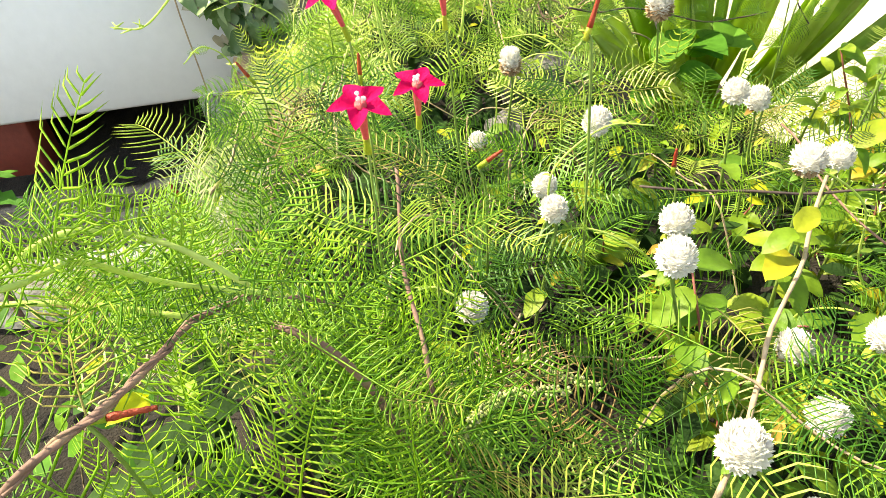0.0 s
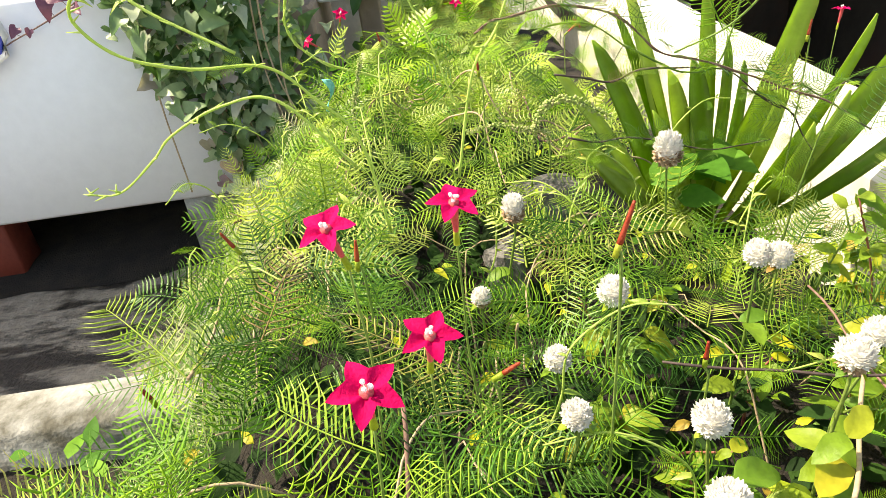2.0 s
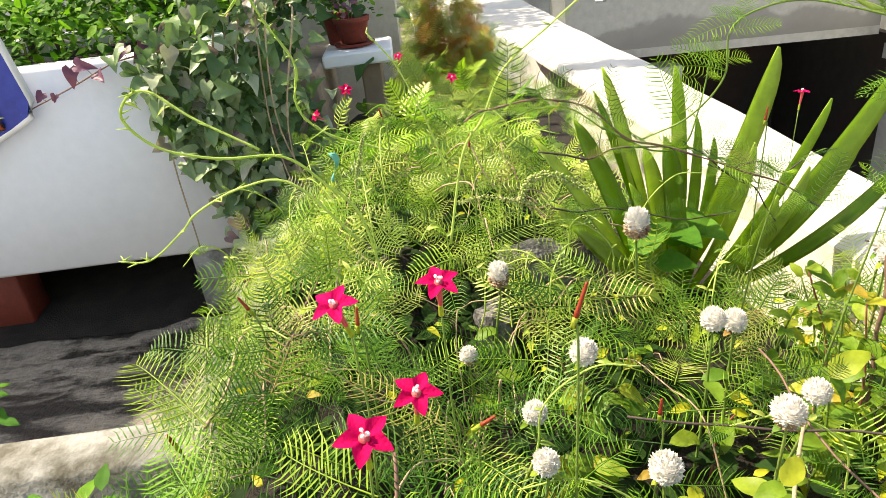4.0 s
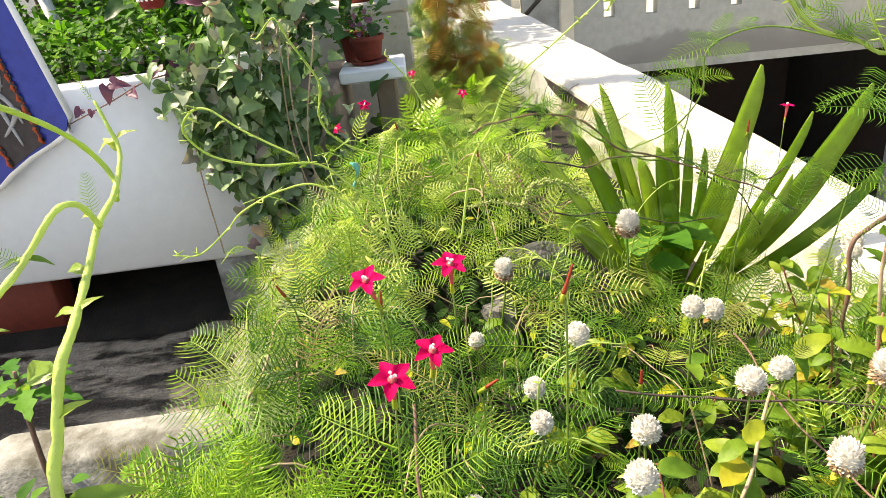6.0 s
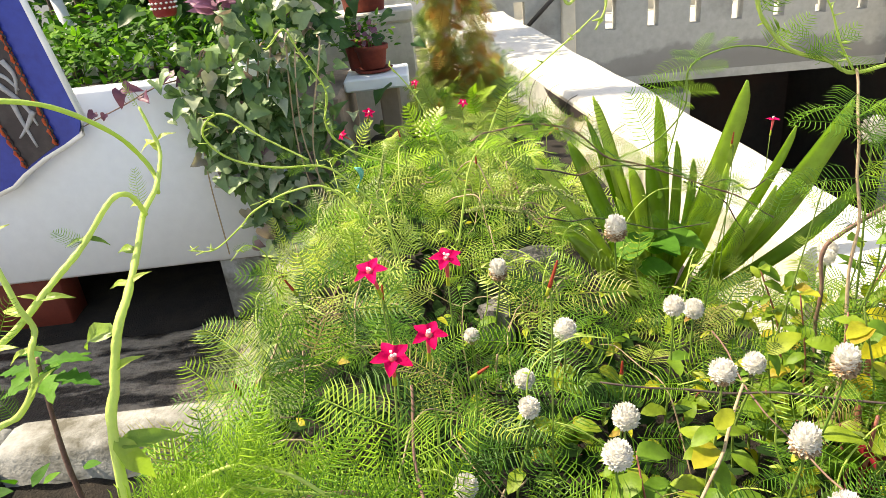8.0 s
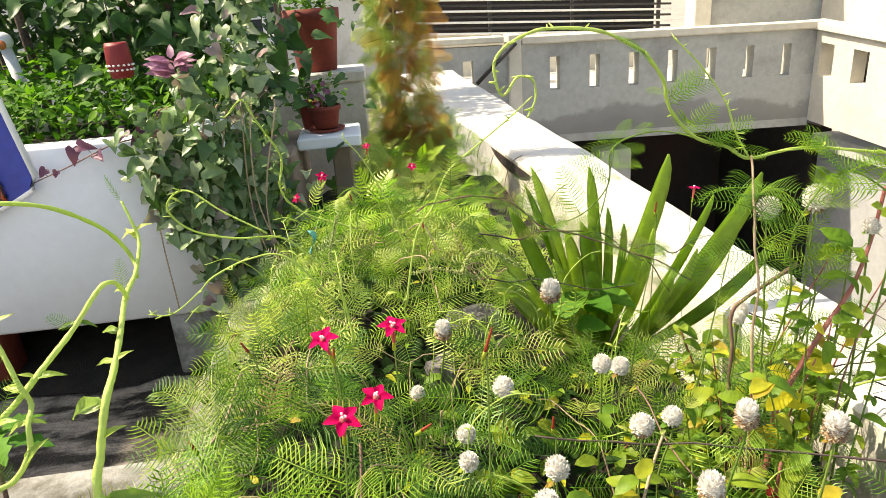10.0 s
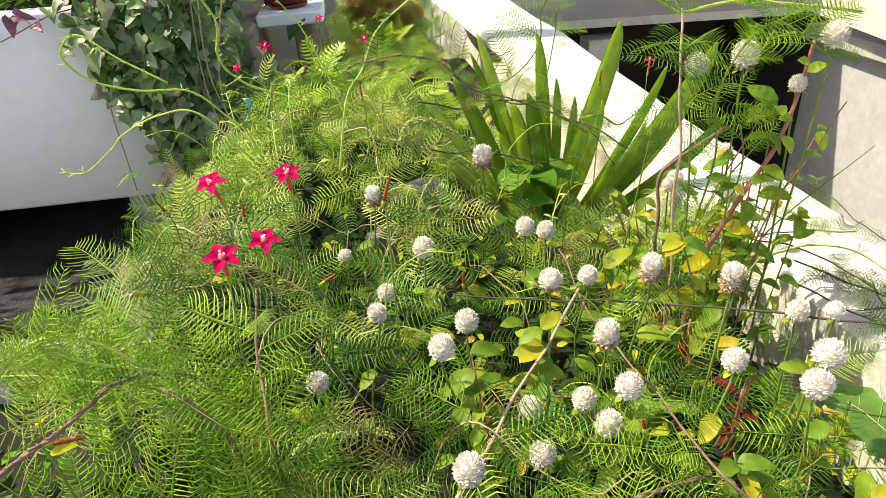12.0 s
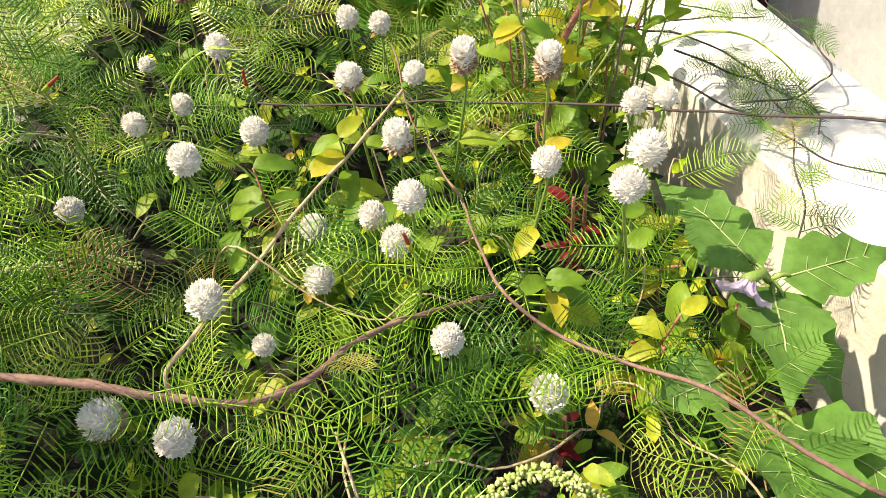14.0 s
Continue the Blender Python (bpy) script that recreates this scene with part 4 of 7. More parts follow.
for i, (q, d, size) in enumerate((((-0.134, 0.150, 1.287), (-0.9, 0.2, 0.0), 1.0), ((-0.142, 0.13, 1.24), (0.5, -0.2, -0.7), 0.9), ((-0.142, 0.13, 1.235), (0.9, 0.2, 0.1), 0.8), ((-0.137, 0.20, 1.307), (-0.8, 0.3, 0.3), 0.5), ((-0.142, 0.28, 1.341), (-0.5, 0.2, 0.8), 0.4), ((-0.146, 0.12, 1.18), (-0.7, 0.1, 0.5), 1.1))):
    part("leaf", BROAD_BRACT[i % 3], FERN_YOUNG, near_stem, at=Matrix.Translation(-near_stem.location) @ aim(q, d, (0.2, -0.6, 0.8), size))
runner([(-0.26, 0.20, 1.392), (-0.225, 0.21, 1.393), (-0.197, 0.22, 1.391), (-0.172, 0.23, 1.383), (-0.155, 0.25, 1.363), (-0.151, 0.27, 1.343), (-0.145, 0.27, 1.328), (-0.140, 0.255, 1.322)], 0.0014, 0.0014, TENDRIL, "pale green arching tendril", seed=4, bracts=2)
runner([(-0.139, 0.228, 1.318), (-0.1385, 0.222, 1.327), (-0.140, 0.215, 1.335), (-0.145, 0.205, 1.335), (-0.158, 0.19, 1.318), (-0.166, 0.17, 1.309), (-0.179, 0.15, 1.295), (-0.185, 0.13, 1.29), (-0.21, 0.12, 1.26)], 0.0014, 0.0019, TENDRIL, "pale green side shoot with small leaves", leaves=3, size=0.3, seed=5, bracts=5)
runner([(-0.205, 0.17, 1.355), (-0.186, 0.16, 1.331), (-0.175, 0.15, 1.306), (-0.172, 0.15, 1.293), (-0.171, 0.14, 1.286), (-0.172, 0.135, 1.272), (-0.181, 0.13, 1.259), (-0.195, 0.125, 1.251), (-0.215, 0.12, 1.21)], 0.0013, 0.0017, TENDRIL, "pale green side shoot with small leaves", leaves=2, size=0.3, seed=6, bracts=5)
runner([(-0.142, 0.16, 1.172), (-0.105, 0.16, 1.188), (-0.076, 0.16, 1.179), (-0.054, 0.16, 1.157)], 0.0013, 0.0010, TENDRIL, "pale green stem lying on the foliage", leaves=8, size=0.6, seed=7)
runner([(-0.02, 0.63, 1.05), (-0.032, 0.62, 1.148), (-0.059, 0.612, 1.19), (-0.092, 0.604, 1.225), (-0.147, 0.597, 1.233), (-0.192, 0.589, 1.251), (-0.212, 0.581, 1.28), (-0.2, 0.573, 1.3), (-0.179, 0.566, 1.304), (-0.147, 0.558, 1.28), (-0.099, 0.55, 1.25)], 0.0014, 0.0011, TENDRIL, "pale green tendril bent in a loop", leaves=5, size=0.3, seed=8, tip=True, bracts=5)
runner([(-0.279, 0.63, 1.13), (-0.25, 0.63, 1.128), (-0.212, 0.63, 1.154), (-0.19, 0.63, 1.173), (-0.142, 0.63, 1.192), (-0.094, 0.63, 1.189), (-0.04, 0.63, 1.12)], 0.0009, 0.0014, TENDRIL, YOUNG, seed=9, tip=True)
runner([(-0.245, 1.15, 1.304), (-0.207, 1.15, 1.334), (-0.185, 1.15, 1.287), (-0.151, 1.15, 1.22), (-0.161, 1.15, 1.156), (-0.147, 1.15, 1.12), (-0.108, 1.15, 1.087), (-0.021, 1.15, 1.05)], 0.0014, 0.0022, TENDRIL, YOUNG, twine=0.0024, leaves=9, size=0.35, seed=10, tip=True)
runner([(-0.018, 1.0, 1.272), (0.015, 1.0, 1.226), (0.037, 1.0, 1.176), (0.056, 1.0, 1.123), (0.08, 1.0, 1.03)], 0.0010, 0.0018, TENDRIL, YOUNG, seed=11, tip=True)
runner([(0.281, 0.8, 1.342), (0.25, 0.8, 1.317), (0.202, 0.8, 1.282), (0.145, 0.8, 1.239), (0.116, 0.8, 1.183), (0.087, 0.8, 1.14), (0.06, 0.8, 1.02)], 0.0009, 0.0018, TENDRIL, YOUNG, leaves=4, size=0.4, seed=12, tip=True)
runner([(0.233, 0.64, 1.338), (0.245, 0.64, 1.364), (0.24, 0.64, 1.386), (0.222, 0.64, 1.39), (0.203, 0.64, 1.369), (0.194, 0.64, 1.389), (0.195, 0.64, 1.415), (0.22, 0.64, 1.435), (0.261, 0.64, 1.445), (0.329, 0.64, 1.437), (0.387, 0.64, 1.408)], 0.0011, 0.0024, TENDRIL, "pale green tendril arching and curling at its tip", seed=13, tip=True, twine=0.0014)
runner([(0.387, 0.64, 1.408), (0.413, 0.641, 1.372), (0.426, 0.64, 1.33), (0.461, 0.634, 1.292), (0.498, 0.626, 1.279), (0.528, 0.617, 1.262), (0.588, 0.609, 1.271), (0.648, 0.6, 1.266), (0.75, 0.58, 1.25)], 0.0025, 0.0018, TENDRIL, "green climbing stem with feathery leaves", leaves=16, size=0.7, seed=14, twine=0.0018, bracts=9)
runner([(0.407, 0.6, 1.424), (0.443, 0.6, 1.389), (0.478, 0.6, 1.343), (0.496, 0.6, 1.301), (0.517, 0.6, 1.267)], 0.0009, 0.0013, TENDRIL, YOUNG, leaves=2, size=0.3, seed=15, tip=True)
runner([(0.517, 0.6, 1.267), (0.505, 0.55, 1.18), (0.505, 0.53, 1.022), (0.51, 0.52, 0.80)], 0.0015, 0.0023, STEM_STRAW, "pale brown upright stem with feathery leaves", leaves=26, size=1.0, seed=16)
runner([(0.529, 0.66, 1.266), (0.455, 0.7, 1.289), (0.4, 0.7, 1.288), (0.368, 0.7, 1.269), (0.365, 0.7, 1.221), (0.337, 0.72, 1.176), (0.29, 0.74, 1.15)], 0.0012, 0.0010, STEM_GREEN, "thin green stem with feathery leaves", leaves=12, size=0.95, seed=17)
runner([(0.09, 0.76, 1.19), (0.111, 0.75, 1.206), (0.161, 0.75, 1.21), (0.227, 0.75, 1.196), (0.285, 0.75, 1.149), (0.363, 0.75, 1.119), (0.444, 0.75, 1.083), (0.53, 0.75, 1.03)], 0.0010, 0.0011, STEM_BROWN, "brown twining stem with feathery leaves", leaves=34, size=0.7, twine=0.0014, seed=18)
red_plant = runner([(0.650, 0.52, 1.235), (0.642, 0.52, 1.165), (0.626, 0.52, 1.102), (0.594, 0.52, 1.044), (0.570, 0.52, 0.995), (0.548, 0.52, 0.950), (0.541, 0.52, 0.920), (0.52, 0.50, 0.74)], 0.0022, 0.0050, STEM_RED, "thick pinkish red fleshy stem with yellow leaves", "red_stemmed_plant", seed=19, category="plant")
BIG_YELLOW = [blade(0.046, 0.030, R, 0.25, 0.35, 0.5, 0, 0.05, 10, lobes=OVAL_EDGE).mesh("leaf", GOLD_LEAF) for _ in range(3)]
for k, (q, d, size) in enumerate((((0.552, 0.515, 0.985), (-0.9, -0.2, 0.75), 0.7), ((0.553, 0.515, 0.965), (-0.75, -0.45, -0.25), 0.9), ((0.572, 0.515, 1.000), (0.8, -0.5, 0.1), 0.75), ((0.546, 0.515, 0.945), (0.85, -0.5, 0.25), 0.8), ((0.592, 0.515, 1.045), (-0.5, -0.5, 0.6), 0.6),
                                  ((0.610, 0.515, 1.080), (0.7, -0.5, -0.3), 0.5), ((0.630, 0.515, 1.120), (0.3, -0.6, -0.5), 0.7), ((0.636, 0.515, 1.145), (-0.7, -0.4, 0.2), 0.6), ((0.646, 0.515, 1.20), (0.6, -0.4, 0.5), 0.6), ((0.646, 0.515, 1.21), (-0.7, -0.3, 0.4), 0.55), ((0.540, 0.515, 0.905), (-0.6, -0.6, -0.1), 0.9))):
    part("leaf", BIG_YELLOW[k % 3] if k < 5 or k > 9 else LIME_LEAF, GOLD_LEAF, red_plant, "bright yellow leaf" if k < 5 else "", at=Matrix.Translation(-red_plant.location) @ aim(q, d, (0.1, -0.7, 0.8), size))
runner([(0.606, 0.6, 1.104), (0.568, 0.6, 1.082), (0.535, 0.6, 1.062), (0.519, 0.6, 1.045), (0.517, 0.6, 0.994), (0.522, 0.6, 0.923), (0.53, 0.6, 0.76)], 0.0030, 0.0026, STEM_BROWN, "purple brown stem bent over at its end", seed=20)
runner([(0.697, 0.5, 1.160), (0.655, 0.5, 1.088), (0.629, 0.5, 1.031), (0.617, 0.5, 0.968), (0.60, 0.5, 0.76)], 0.0008, 0.0014, STEM_BROWN, "thin straight brown stalk by the wall", "grass_stalk", seed=33, category="grass")
runner([(0.20, 0.50, 0.955), (0.33, 0.46, 0.955), (0.45, 0.406, 0.963), (0.60, 0.316, 0.980), (0.80, 0.195, 1.000), (0.95, 0.104, 1.016), (1.10, 0.02, 1.03)], 0.0013, 0.0014, TWIG_DARK, "thin dark dead stem stretched across the bed", leaves=6, size=0.6, seed=21)
runner([(0.125, 0.165, 0.9), (0.136, 0.176, 0.93), (0.188, 0.239, 0.94), (0.26, 0.339, 0.95), (0.358, 0.47, 0.96)], 0.0021, 0.0016, STEM_STRAW, "straight pale dry stalk", seed=22)
runner([(0.358, 0.559, 0.965), (0.362, 0.43, 0.945), (0.387, 0.324, 0.93), (0.393, 0.188, 0.94), (0.437, 0.136, 0.915), (0.514, 0.062, 0.925), (0.6, -0.02, 0.9)], 0.0010, 0.0019, STEM_BROWN, "long pinkish brown stem lying on the foliage", leaves=14, size=0.8, seed=23)
runner([(-0.01, 0.13, 0.98), (0.05, 0.11, 1.025), (0.082, 0.105, 1.026), (0.129, 0.097, 1.012), (0.172, 0.088, 0.999), (0.22, 0.085, 0.985), (0.256, 0.106, 0.971), (0.287, 0.139, 0.958), (0.33, 0.162, 0.944), (0.391, 0.183, 0.93)], 0.0030, 0.0016, STEM_BROWN, "twisted purple brown woody vine stem", leaves=18, size=0.9, twine=0.0022, seed=24)
runner([(-0.2, 0.08, 1.05), (-0.159, 0.12, 1.097), (-0.133, 0.141, 1.111), (-0.11, 0.162, 1.117), (-0.099, 0.183, 1.118), (-0.084, 0.204, 1.116), (-0.068, 0.225, 1.104), (-0.05, 0.25, 1.07)], 0.0019, 0.0011, STEM_BROWN, "twisted brown woody vine stem", leaves=11, size=0.8, twine=0.0019, seed=25)
runner([(-0.064, 0.205, 1.104), (-0.054, 0.2, 1.102), (-0.041, 0.2, 1.083), (-0.033, 0.213, 1.026), (-0.012, 0.227, 0.944), (0.03, 0.24, 0.8)], 0.0018, 0.0026, STEM_BROWN, "purple brown upright stem", leaves=12, size=0.8, seed=26)
runner([(-0.012, 0.35, 1.09), (-0.014, 0.3, 1.043), (-0.008, 0.25, 1.011), (0.01, 0.2, 0.9)], 0.0013, 0.0018, STEM_BROWN, "thin purple stem among the leaves", leaves=4, size=0.8, seed=27)
runner([(-0.18, 0.1, 1.2), (-0.107, 0.12, 1.196), (-0.103, 0.136, 1.189), (-0.1, 0.152, 1.181), (-0.096, 0.168, 1.162), (-0.088, 0.184, 1.143), (-0.059, 0.2, 1.12)], 0.0010, 0.0012, TENDRIL, "pale green stem with young feathery leaves", leaves=12, size=0.7, seed=28)
runner([(-0.2, 0.18, 1.14), (-0.163, 0.18, 1.148), (-0.127, 0.18, 1.143), (-0.09, 0.18, 1.13)], 0.0013, 0.0013, TENDRIL, "pale green stem with young feathery leaves", leaves=5, size=0.5, seed=29)


for i in range(18):
    rr = random.Random(500 + i)
    x, y, a = rr.uniform(-0.28, 0.45), rr.uniform(0.35, 1.7), rr.uniform(0, 6.28)
    pts = []
    for k in range(rr.randint(5, 9)):
        pts.append((x, y, canopy(x, y) + rr.uniform(-0.015, 0.03)))
        a += rr.gauss(0, 0.35)
        x, y = x + 0.05 * math.cos(a), y + 0.05 * math.sin(a)
    runner(pts, 0.0017, 0.0010, STEM_STRAW if i % 3 else STEM_BROWN, "bare straw-coloured vine stem lying over the leaves" if i % 3 else "bare purple brown vine stem lying over the leaves", leaves=4, size=0.8, seed=520 + i)
runner([(0.56, 0.58, 0.95), (0.57, 0.56, 1.08), (0.55, 0.54, 1.18), (0.59, 0.52, 1.26), (0.66, 0.50, 1.22)], 0.0016, 0.0011, STEM_GREEN, "green climbing stem crowded with feathery leaves", leaves=30, size=0.95, seed=560)
runner([(0.62, 0.60, 0.95), (0.63, 0.59, 1.06), (0.60, 0.58, 1.16), (0.63, 0.57, 1.24)], 0.0014, 0.0010, STEM_GREEN, "green climbing stem crowded with feathery leaves", leaves=20, size=0.85, seed=561)


DRAPED = "dark brown vine with feathery leaves draped over the strap leaves"
for i, pts in enumerate((((0.205, 0.920, 1.090), (0.276, 0.920, 1.070), (0.323, 0.920, 1.081), (0.370, 0.920, 1.077), (0.422, 0.920, 1.068), (0.443, 0.920, 1.060), (0.486, 0.920, 1.027), (0.519, 0.920, 1.000)),
                        ((0.298, 0.920, 1.115), (0.344, 0.920, 1.086), (0.380, 0.920, 1.068), (0.422, 0.920, 1.071), (0.440, 0.920, 1.119), (0.452, 0.920, 1.184), (0.454, 0.920, 1.199)),
                        ((0.220, 0.920, 1.001), (0.257, 0.920, 0.990), (0.325, 0.920, 0.981), (0.400, 0.920, 0.956), (0.466, 0.920, 0.947), (0.509, 0.920, 0.953)),
                        ((0.464, 0.920, 1.035), (0.497, 0.920, 1.020), (0.530, 0.920, 0.993), (0.553, 0.920, 0.955), (0.576, 0.920, 0.929)),
                        ((0.507, 0.920, 1.029), (0.539, 0.920, 1.031), (0.578, 0.920, 1.009), (0.615, 0.920, 1.026)),
                        ((0.179, 0.920, 1.146), (0.209, 0.920, 1.153), (0.254, 0.920, 1.147), (0.303, 0.920, 1.110)))):
    runner(list(pts), 0.0016, 0.0010, STEM_GREEN if i in (1, 5) else TWIG_DARK, "green vine with feathery leaves draped over the strap leaves" if i in (1, 5) else DRAPED, leaves=(12, 14, 16, 24, 14, 14)[i], size=0.62, seed=570 + i)


# short young shoots, bright green, that rise all over the mound
for i in range(74):
    rr = random.Random(900 + i)
    y = rr.uniform(0.35, 1.9) if i % 3 else rr.uniform(0.8, 1.7)
    x = rr.uniform(edge_left(y) - 0.02, 0.5 - 0.12 * y)
    z, h, a = canopy(x, y), rr.uniform(0.03, 0.11), rr.uniform(0, 6.28)
    side = Vector((math.cos(a), math.sin(a), 0))
    p = [Vector((x, y, z - 0.05)), Vector((x, y, z)) + 0.2 * h * side, Vector((x, y, z + 0.6 * h)) + 0.3 * h * side, Vector((x, y, z + h)) + 0.8 * h * side, Vector((x, y, z + 0.95 * h)) + 1.3 * h * side]
    runner(p, 0.0013, 0.0007, TENDRIL, "short bright green young shoot rising from the vine", leaves=3, size=0.4, seed=930 + i, bracts=5)
spill = []
LIME = [arrays(blade(0.022, 0.011, R, 0.3, 0.3, 0.7, 0, 0.05, 4)) for _ in range(3)]
for _ in range(700):
    x, y = R.uniform(-0.25, 0.68), R.uniform(0.0, 1.2)
    if inside(x, y) and R.random() < 0.25 + 0.9 * max(0, x):
        spill.append((R.randrange(3), aim((x, y, canopy(x, y) - R.uniform(0.01, 0.06)), (R.gauss(0, 1), R.gauss(-0.2, 1), R.gauss(0.2, 0.5)), (R.gauss(0, 0.4), -0.4, 1), R.uniform(0.6, 1.4))))
scatter("small_leaf", LIME, spill, YELLOW_SMALL, vine, "small lime and yellow leaves between the combs")


# ---- star flowers of the vine ----
def star_flower(rng, name="star_flower"):
    """Built with its mouth at the origin, opening along z."""
    ob = thing(name, "crimson star-shaped flower with a white stamen cluster", "flower", "star flowers")
    v, f, n = [(0, 0, -0.0022)], [], 40
    for ring, (k, lift) in enumerate(((0.22, -0.0012), (0.55, 0.0002), (0.82, 0.0008), (1.0, 0.0012))):
        for i in range(n):
            a = 2 * math.pi * i / n
            c = abs(((i / n * 5) % 1) - 0.5) * 2
            r = (0.0084 + (0.0160 - 0.0084) * c ** 1.35) * k
            v.append((r * math.cos(a), r * math.sin(a), lift + 0.0016 * (1 - c) * k - 0.0022 * k * k * c + 0.0003 * rng.uniform(-1, 1)))
    f = [(0, 1 + i, 1 + (i + 1) % n) for i in range(n)]
    f += [(1 + r * n + i, 1 + (r + 1) * n + i, 1 + (r + 1) * n + (i + 1) % n, 1 + r * n + (i + 1) % n) for r in range(3) for i in range(n)]
    part("petals", Shape().add(v, f), PETAL, ob, at=Matrix())
    bend = [Vector((0, 0, 0)), Vector((0, 0, -0.009)), Vector((0.0006, 0, -0.018)), Vector((0.001, 0, -0.026))]
    part("flower_tube", Shape().tube(ease(bend, 4), 0.0030, 0.0013, 10), PETAL_TUBE, ob, "pale rose flower tube", at=Matrix())
    part("calyx", Shape().tube(ease([(0.0009, 0, -0.0235), (0.001, 0, -0.028), (0.0012, 0, -0.033), (0.0013, 0, -0.0345)], 3), 0.0016, 0.0021, 8), CALYX, ob, "yellow green calyx", at=Matrix())
    for i in range(5):
        s = Shape()
        q = Vector((rng.uniform(-0.0018, 0.0018), rng.uniform(-0.0018, 0.0018), rng.uniform(0.002, 0.0055)))
        s.lathe([(0.0002, -0.001), (0.0010, -0.0005), (0.0011, 0.0004), (0.0003, 0.0011)], 7, Matrix.Translation(q))
        s.tube([Vector((q.x * 0.3, q.y * 0.3, -0.001)), q * 0.6, q], 0.0002, 0.0002, 4)
        part("stamen", s, ANTHER, ob, "white stamen", at=Matrix())
    return ob


def stalk_to(ob, top, foot, r, rng, material=STEM_GREEN):
    """The stalk under a flower that is turned: in the world's metres."""
    top, foot = Vector(top), Vector(foot)
    mid = (top + foot) / 2 + Vector((rng.uniform(-0.006, 0.006), rng.uniform(-0.006, 0.006), 0.004))
    s = Shape().tube(ease([top, top.lerp(mid, 0.5), mid, foot], 4), r * 0.8, r, 6, 0.1, rng)
    inv = ob.matrix_basis.inverted()
    s.v = [tuple(inv @ Vector(q)) for q in s.v]
    part("stalk", s, material, ob, at=Matrix())


def bloom(at, face, size, spin, foot=None):
    rng = random.Random(int(1000 * (at[0] + 3 * at[1])))
    ob = star_flower(rng)
    z = Vector(face).normalized()
    ob.matrix_basis = Matrix.Translation(at) @ z.to_track_quat("Z", "Y").to_matrix().to_4x4() @ pose(0, 0, 0, 0, 0, spin) @ Matrix.Diagonal((size, size, size, 1))
    low = ob.matrix_basis @ Vector((0.0013, 0, -0.033))
    x, y = foot or (low.x + rng.uniform(-0.01, 0.01), low.y + 0.015)
    stalk_to(ob, low, (x, y, min(canopy(x, y) - 0.03, low.z - 0.03)), 0.0009, rng)


for at, face, size, spin in (((-0.034, 0.369, 1.199), (-0.12, -0.36, 0.93), 1.0, 12), ((0.032, 0.396, 1.190), (0.05, -0.30, 0.95), 1.0, 20), ((0.010, 0.330, 1.154), (0.1, -0.32, 0.94), 1.02, 50),
                             ((-0.018, 0.284, 1.166), (0.1, -0.36, 0.93), 1.08, 30), ((-0.085, 1.279, 1.138), (0.2, -0.5, 0.6), 0.92, 0), ((-0.137, 1.184, 1.119), (-0.6, -0.4, 0.6), 0.8, 25),
                             ((0.724, 1.131, 1.066), (0.1, 0.1, 1.0), 0.95, 10), ((0.13, 1.45, 1.10), (0.1, -0.6, 0.7), 0.85, 40), ((0.02, 1.62, 1.13), (-0.1, -0.5, 0.8), 0.8, 15), ((0.27, 1.05, 1.12), (0.8, 0.1, 0.6), 0.7, 5)):
    bloom(at, face, size, spin)


def closed_bud(at, lean_to, length, seed):
    rng = random.Random(seed)
    a = Vector(at)
    d = Vector(lean_to).normalized()
    ob = thing("flower_bud", "closed red flower bud on a green stalk", "flower bud", "flower buds", at=at)
    part("bud_tip", Shape().tube(ease([a, a + d * length * 0.5, a + d * length * 0.8, a + d * length], 3), 0.0019, 0.0010, 7, 0.3, rng), BUD_RED, ob)
    part("calyx", Shape().tube([a - d * 0.008, a - d * 0.003, a + d * 0.0005], 0.0020, 0.0021, 7), CALYX, ob, "yellow green calyx")
    q = a - d * 0.008
    part("stalk", Shape().tube(ease([q, q + Vector((0.004, 0.0, -0.02)), Vector((q.x, q.y + 0.01, min(canopy(q.x, q.y) - 0.02, q.z - 0.03)))], 4), 0.0010, 0.0011, 6), STEM_GREEN, ob)


for i, (at, d, n) in enumerate((((0.122, 0.392, 1.150), (0.35, 0.1, 1), 0.027), ((-0.154, 0.587, 1.08), (-0.5, 0, 1), 0.018), ((0.205, 0.44, 1.01), (0.05, 0, 1), 0.016), ((0.05, 0.40, 1.06), (0.8, 0, 0.5), 0.014),
                                ((0.11, 0.95, 1.10), (0, 0, 1), 0.02), ((-0.20, 0.45, 1.04), (-0.3, 0, 1), 0.012), ((0.53, 0.9, 1.10), (0.1, 0, 1), 0.02), ((0.33, 0.20, 0.985), (-0.2, 0, 1), 0.012), ((-0.13, 0.16, 1.10), (1, 0.2, -0.1), 0.02),
                                ((0.02, 1.5, 1.13), (0, 0, 1), 0.02), ((-0.02, 1.15, 1.11), (-0.2, 0, 1), 0.016), ((-0.04, 0.50, 1.10), (0.1, 0, 1), 0.018))):
    closed_bud(at, d, n, i)


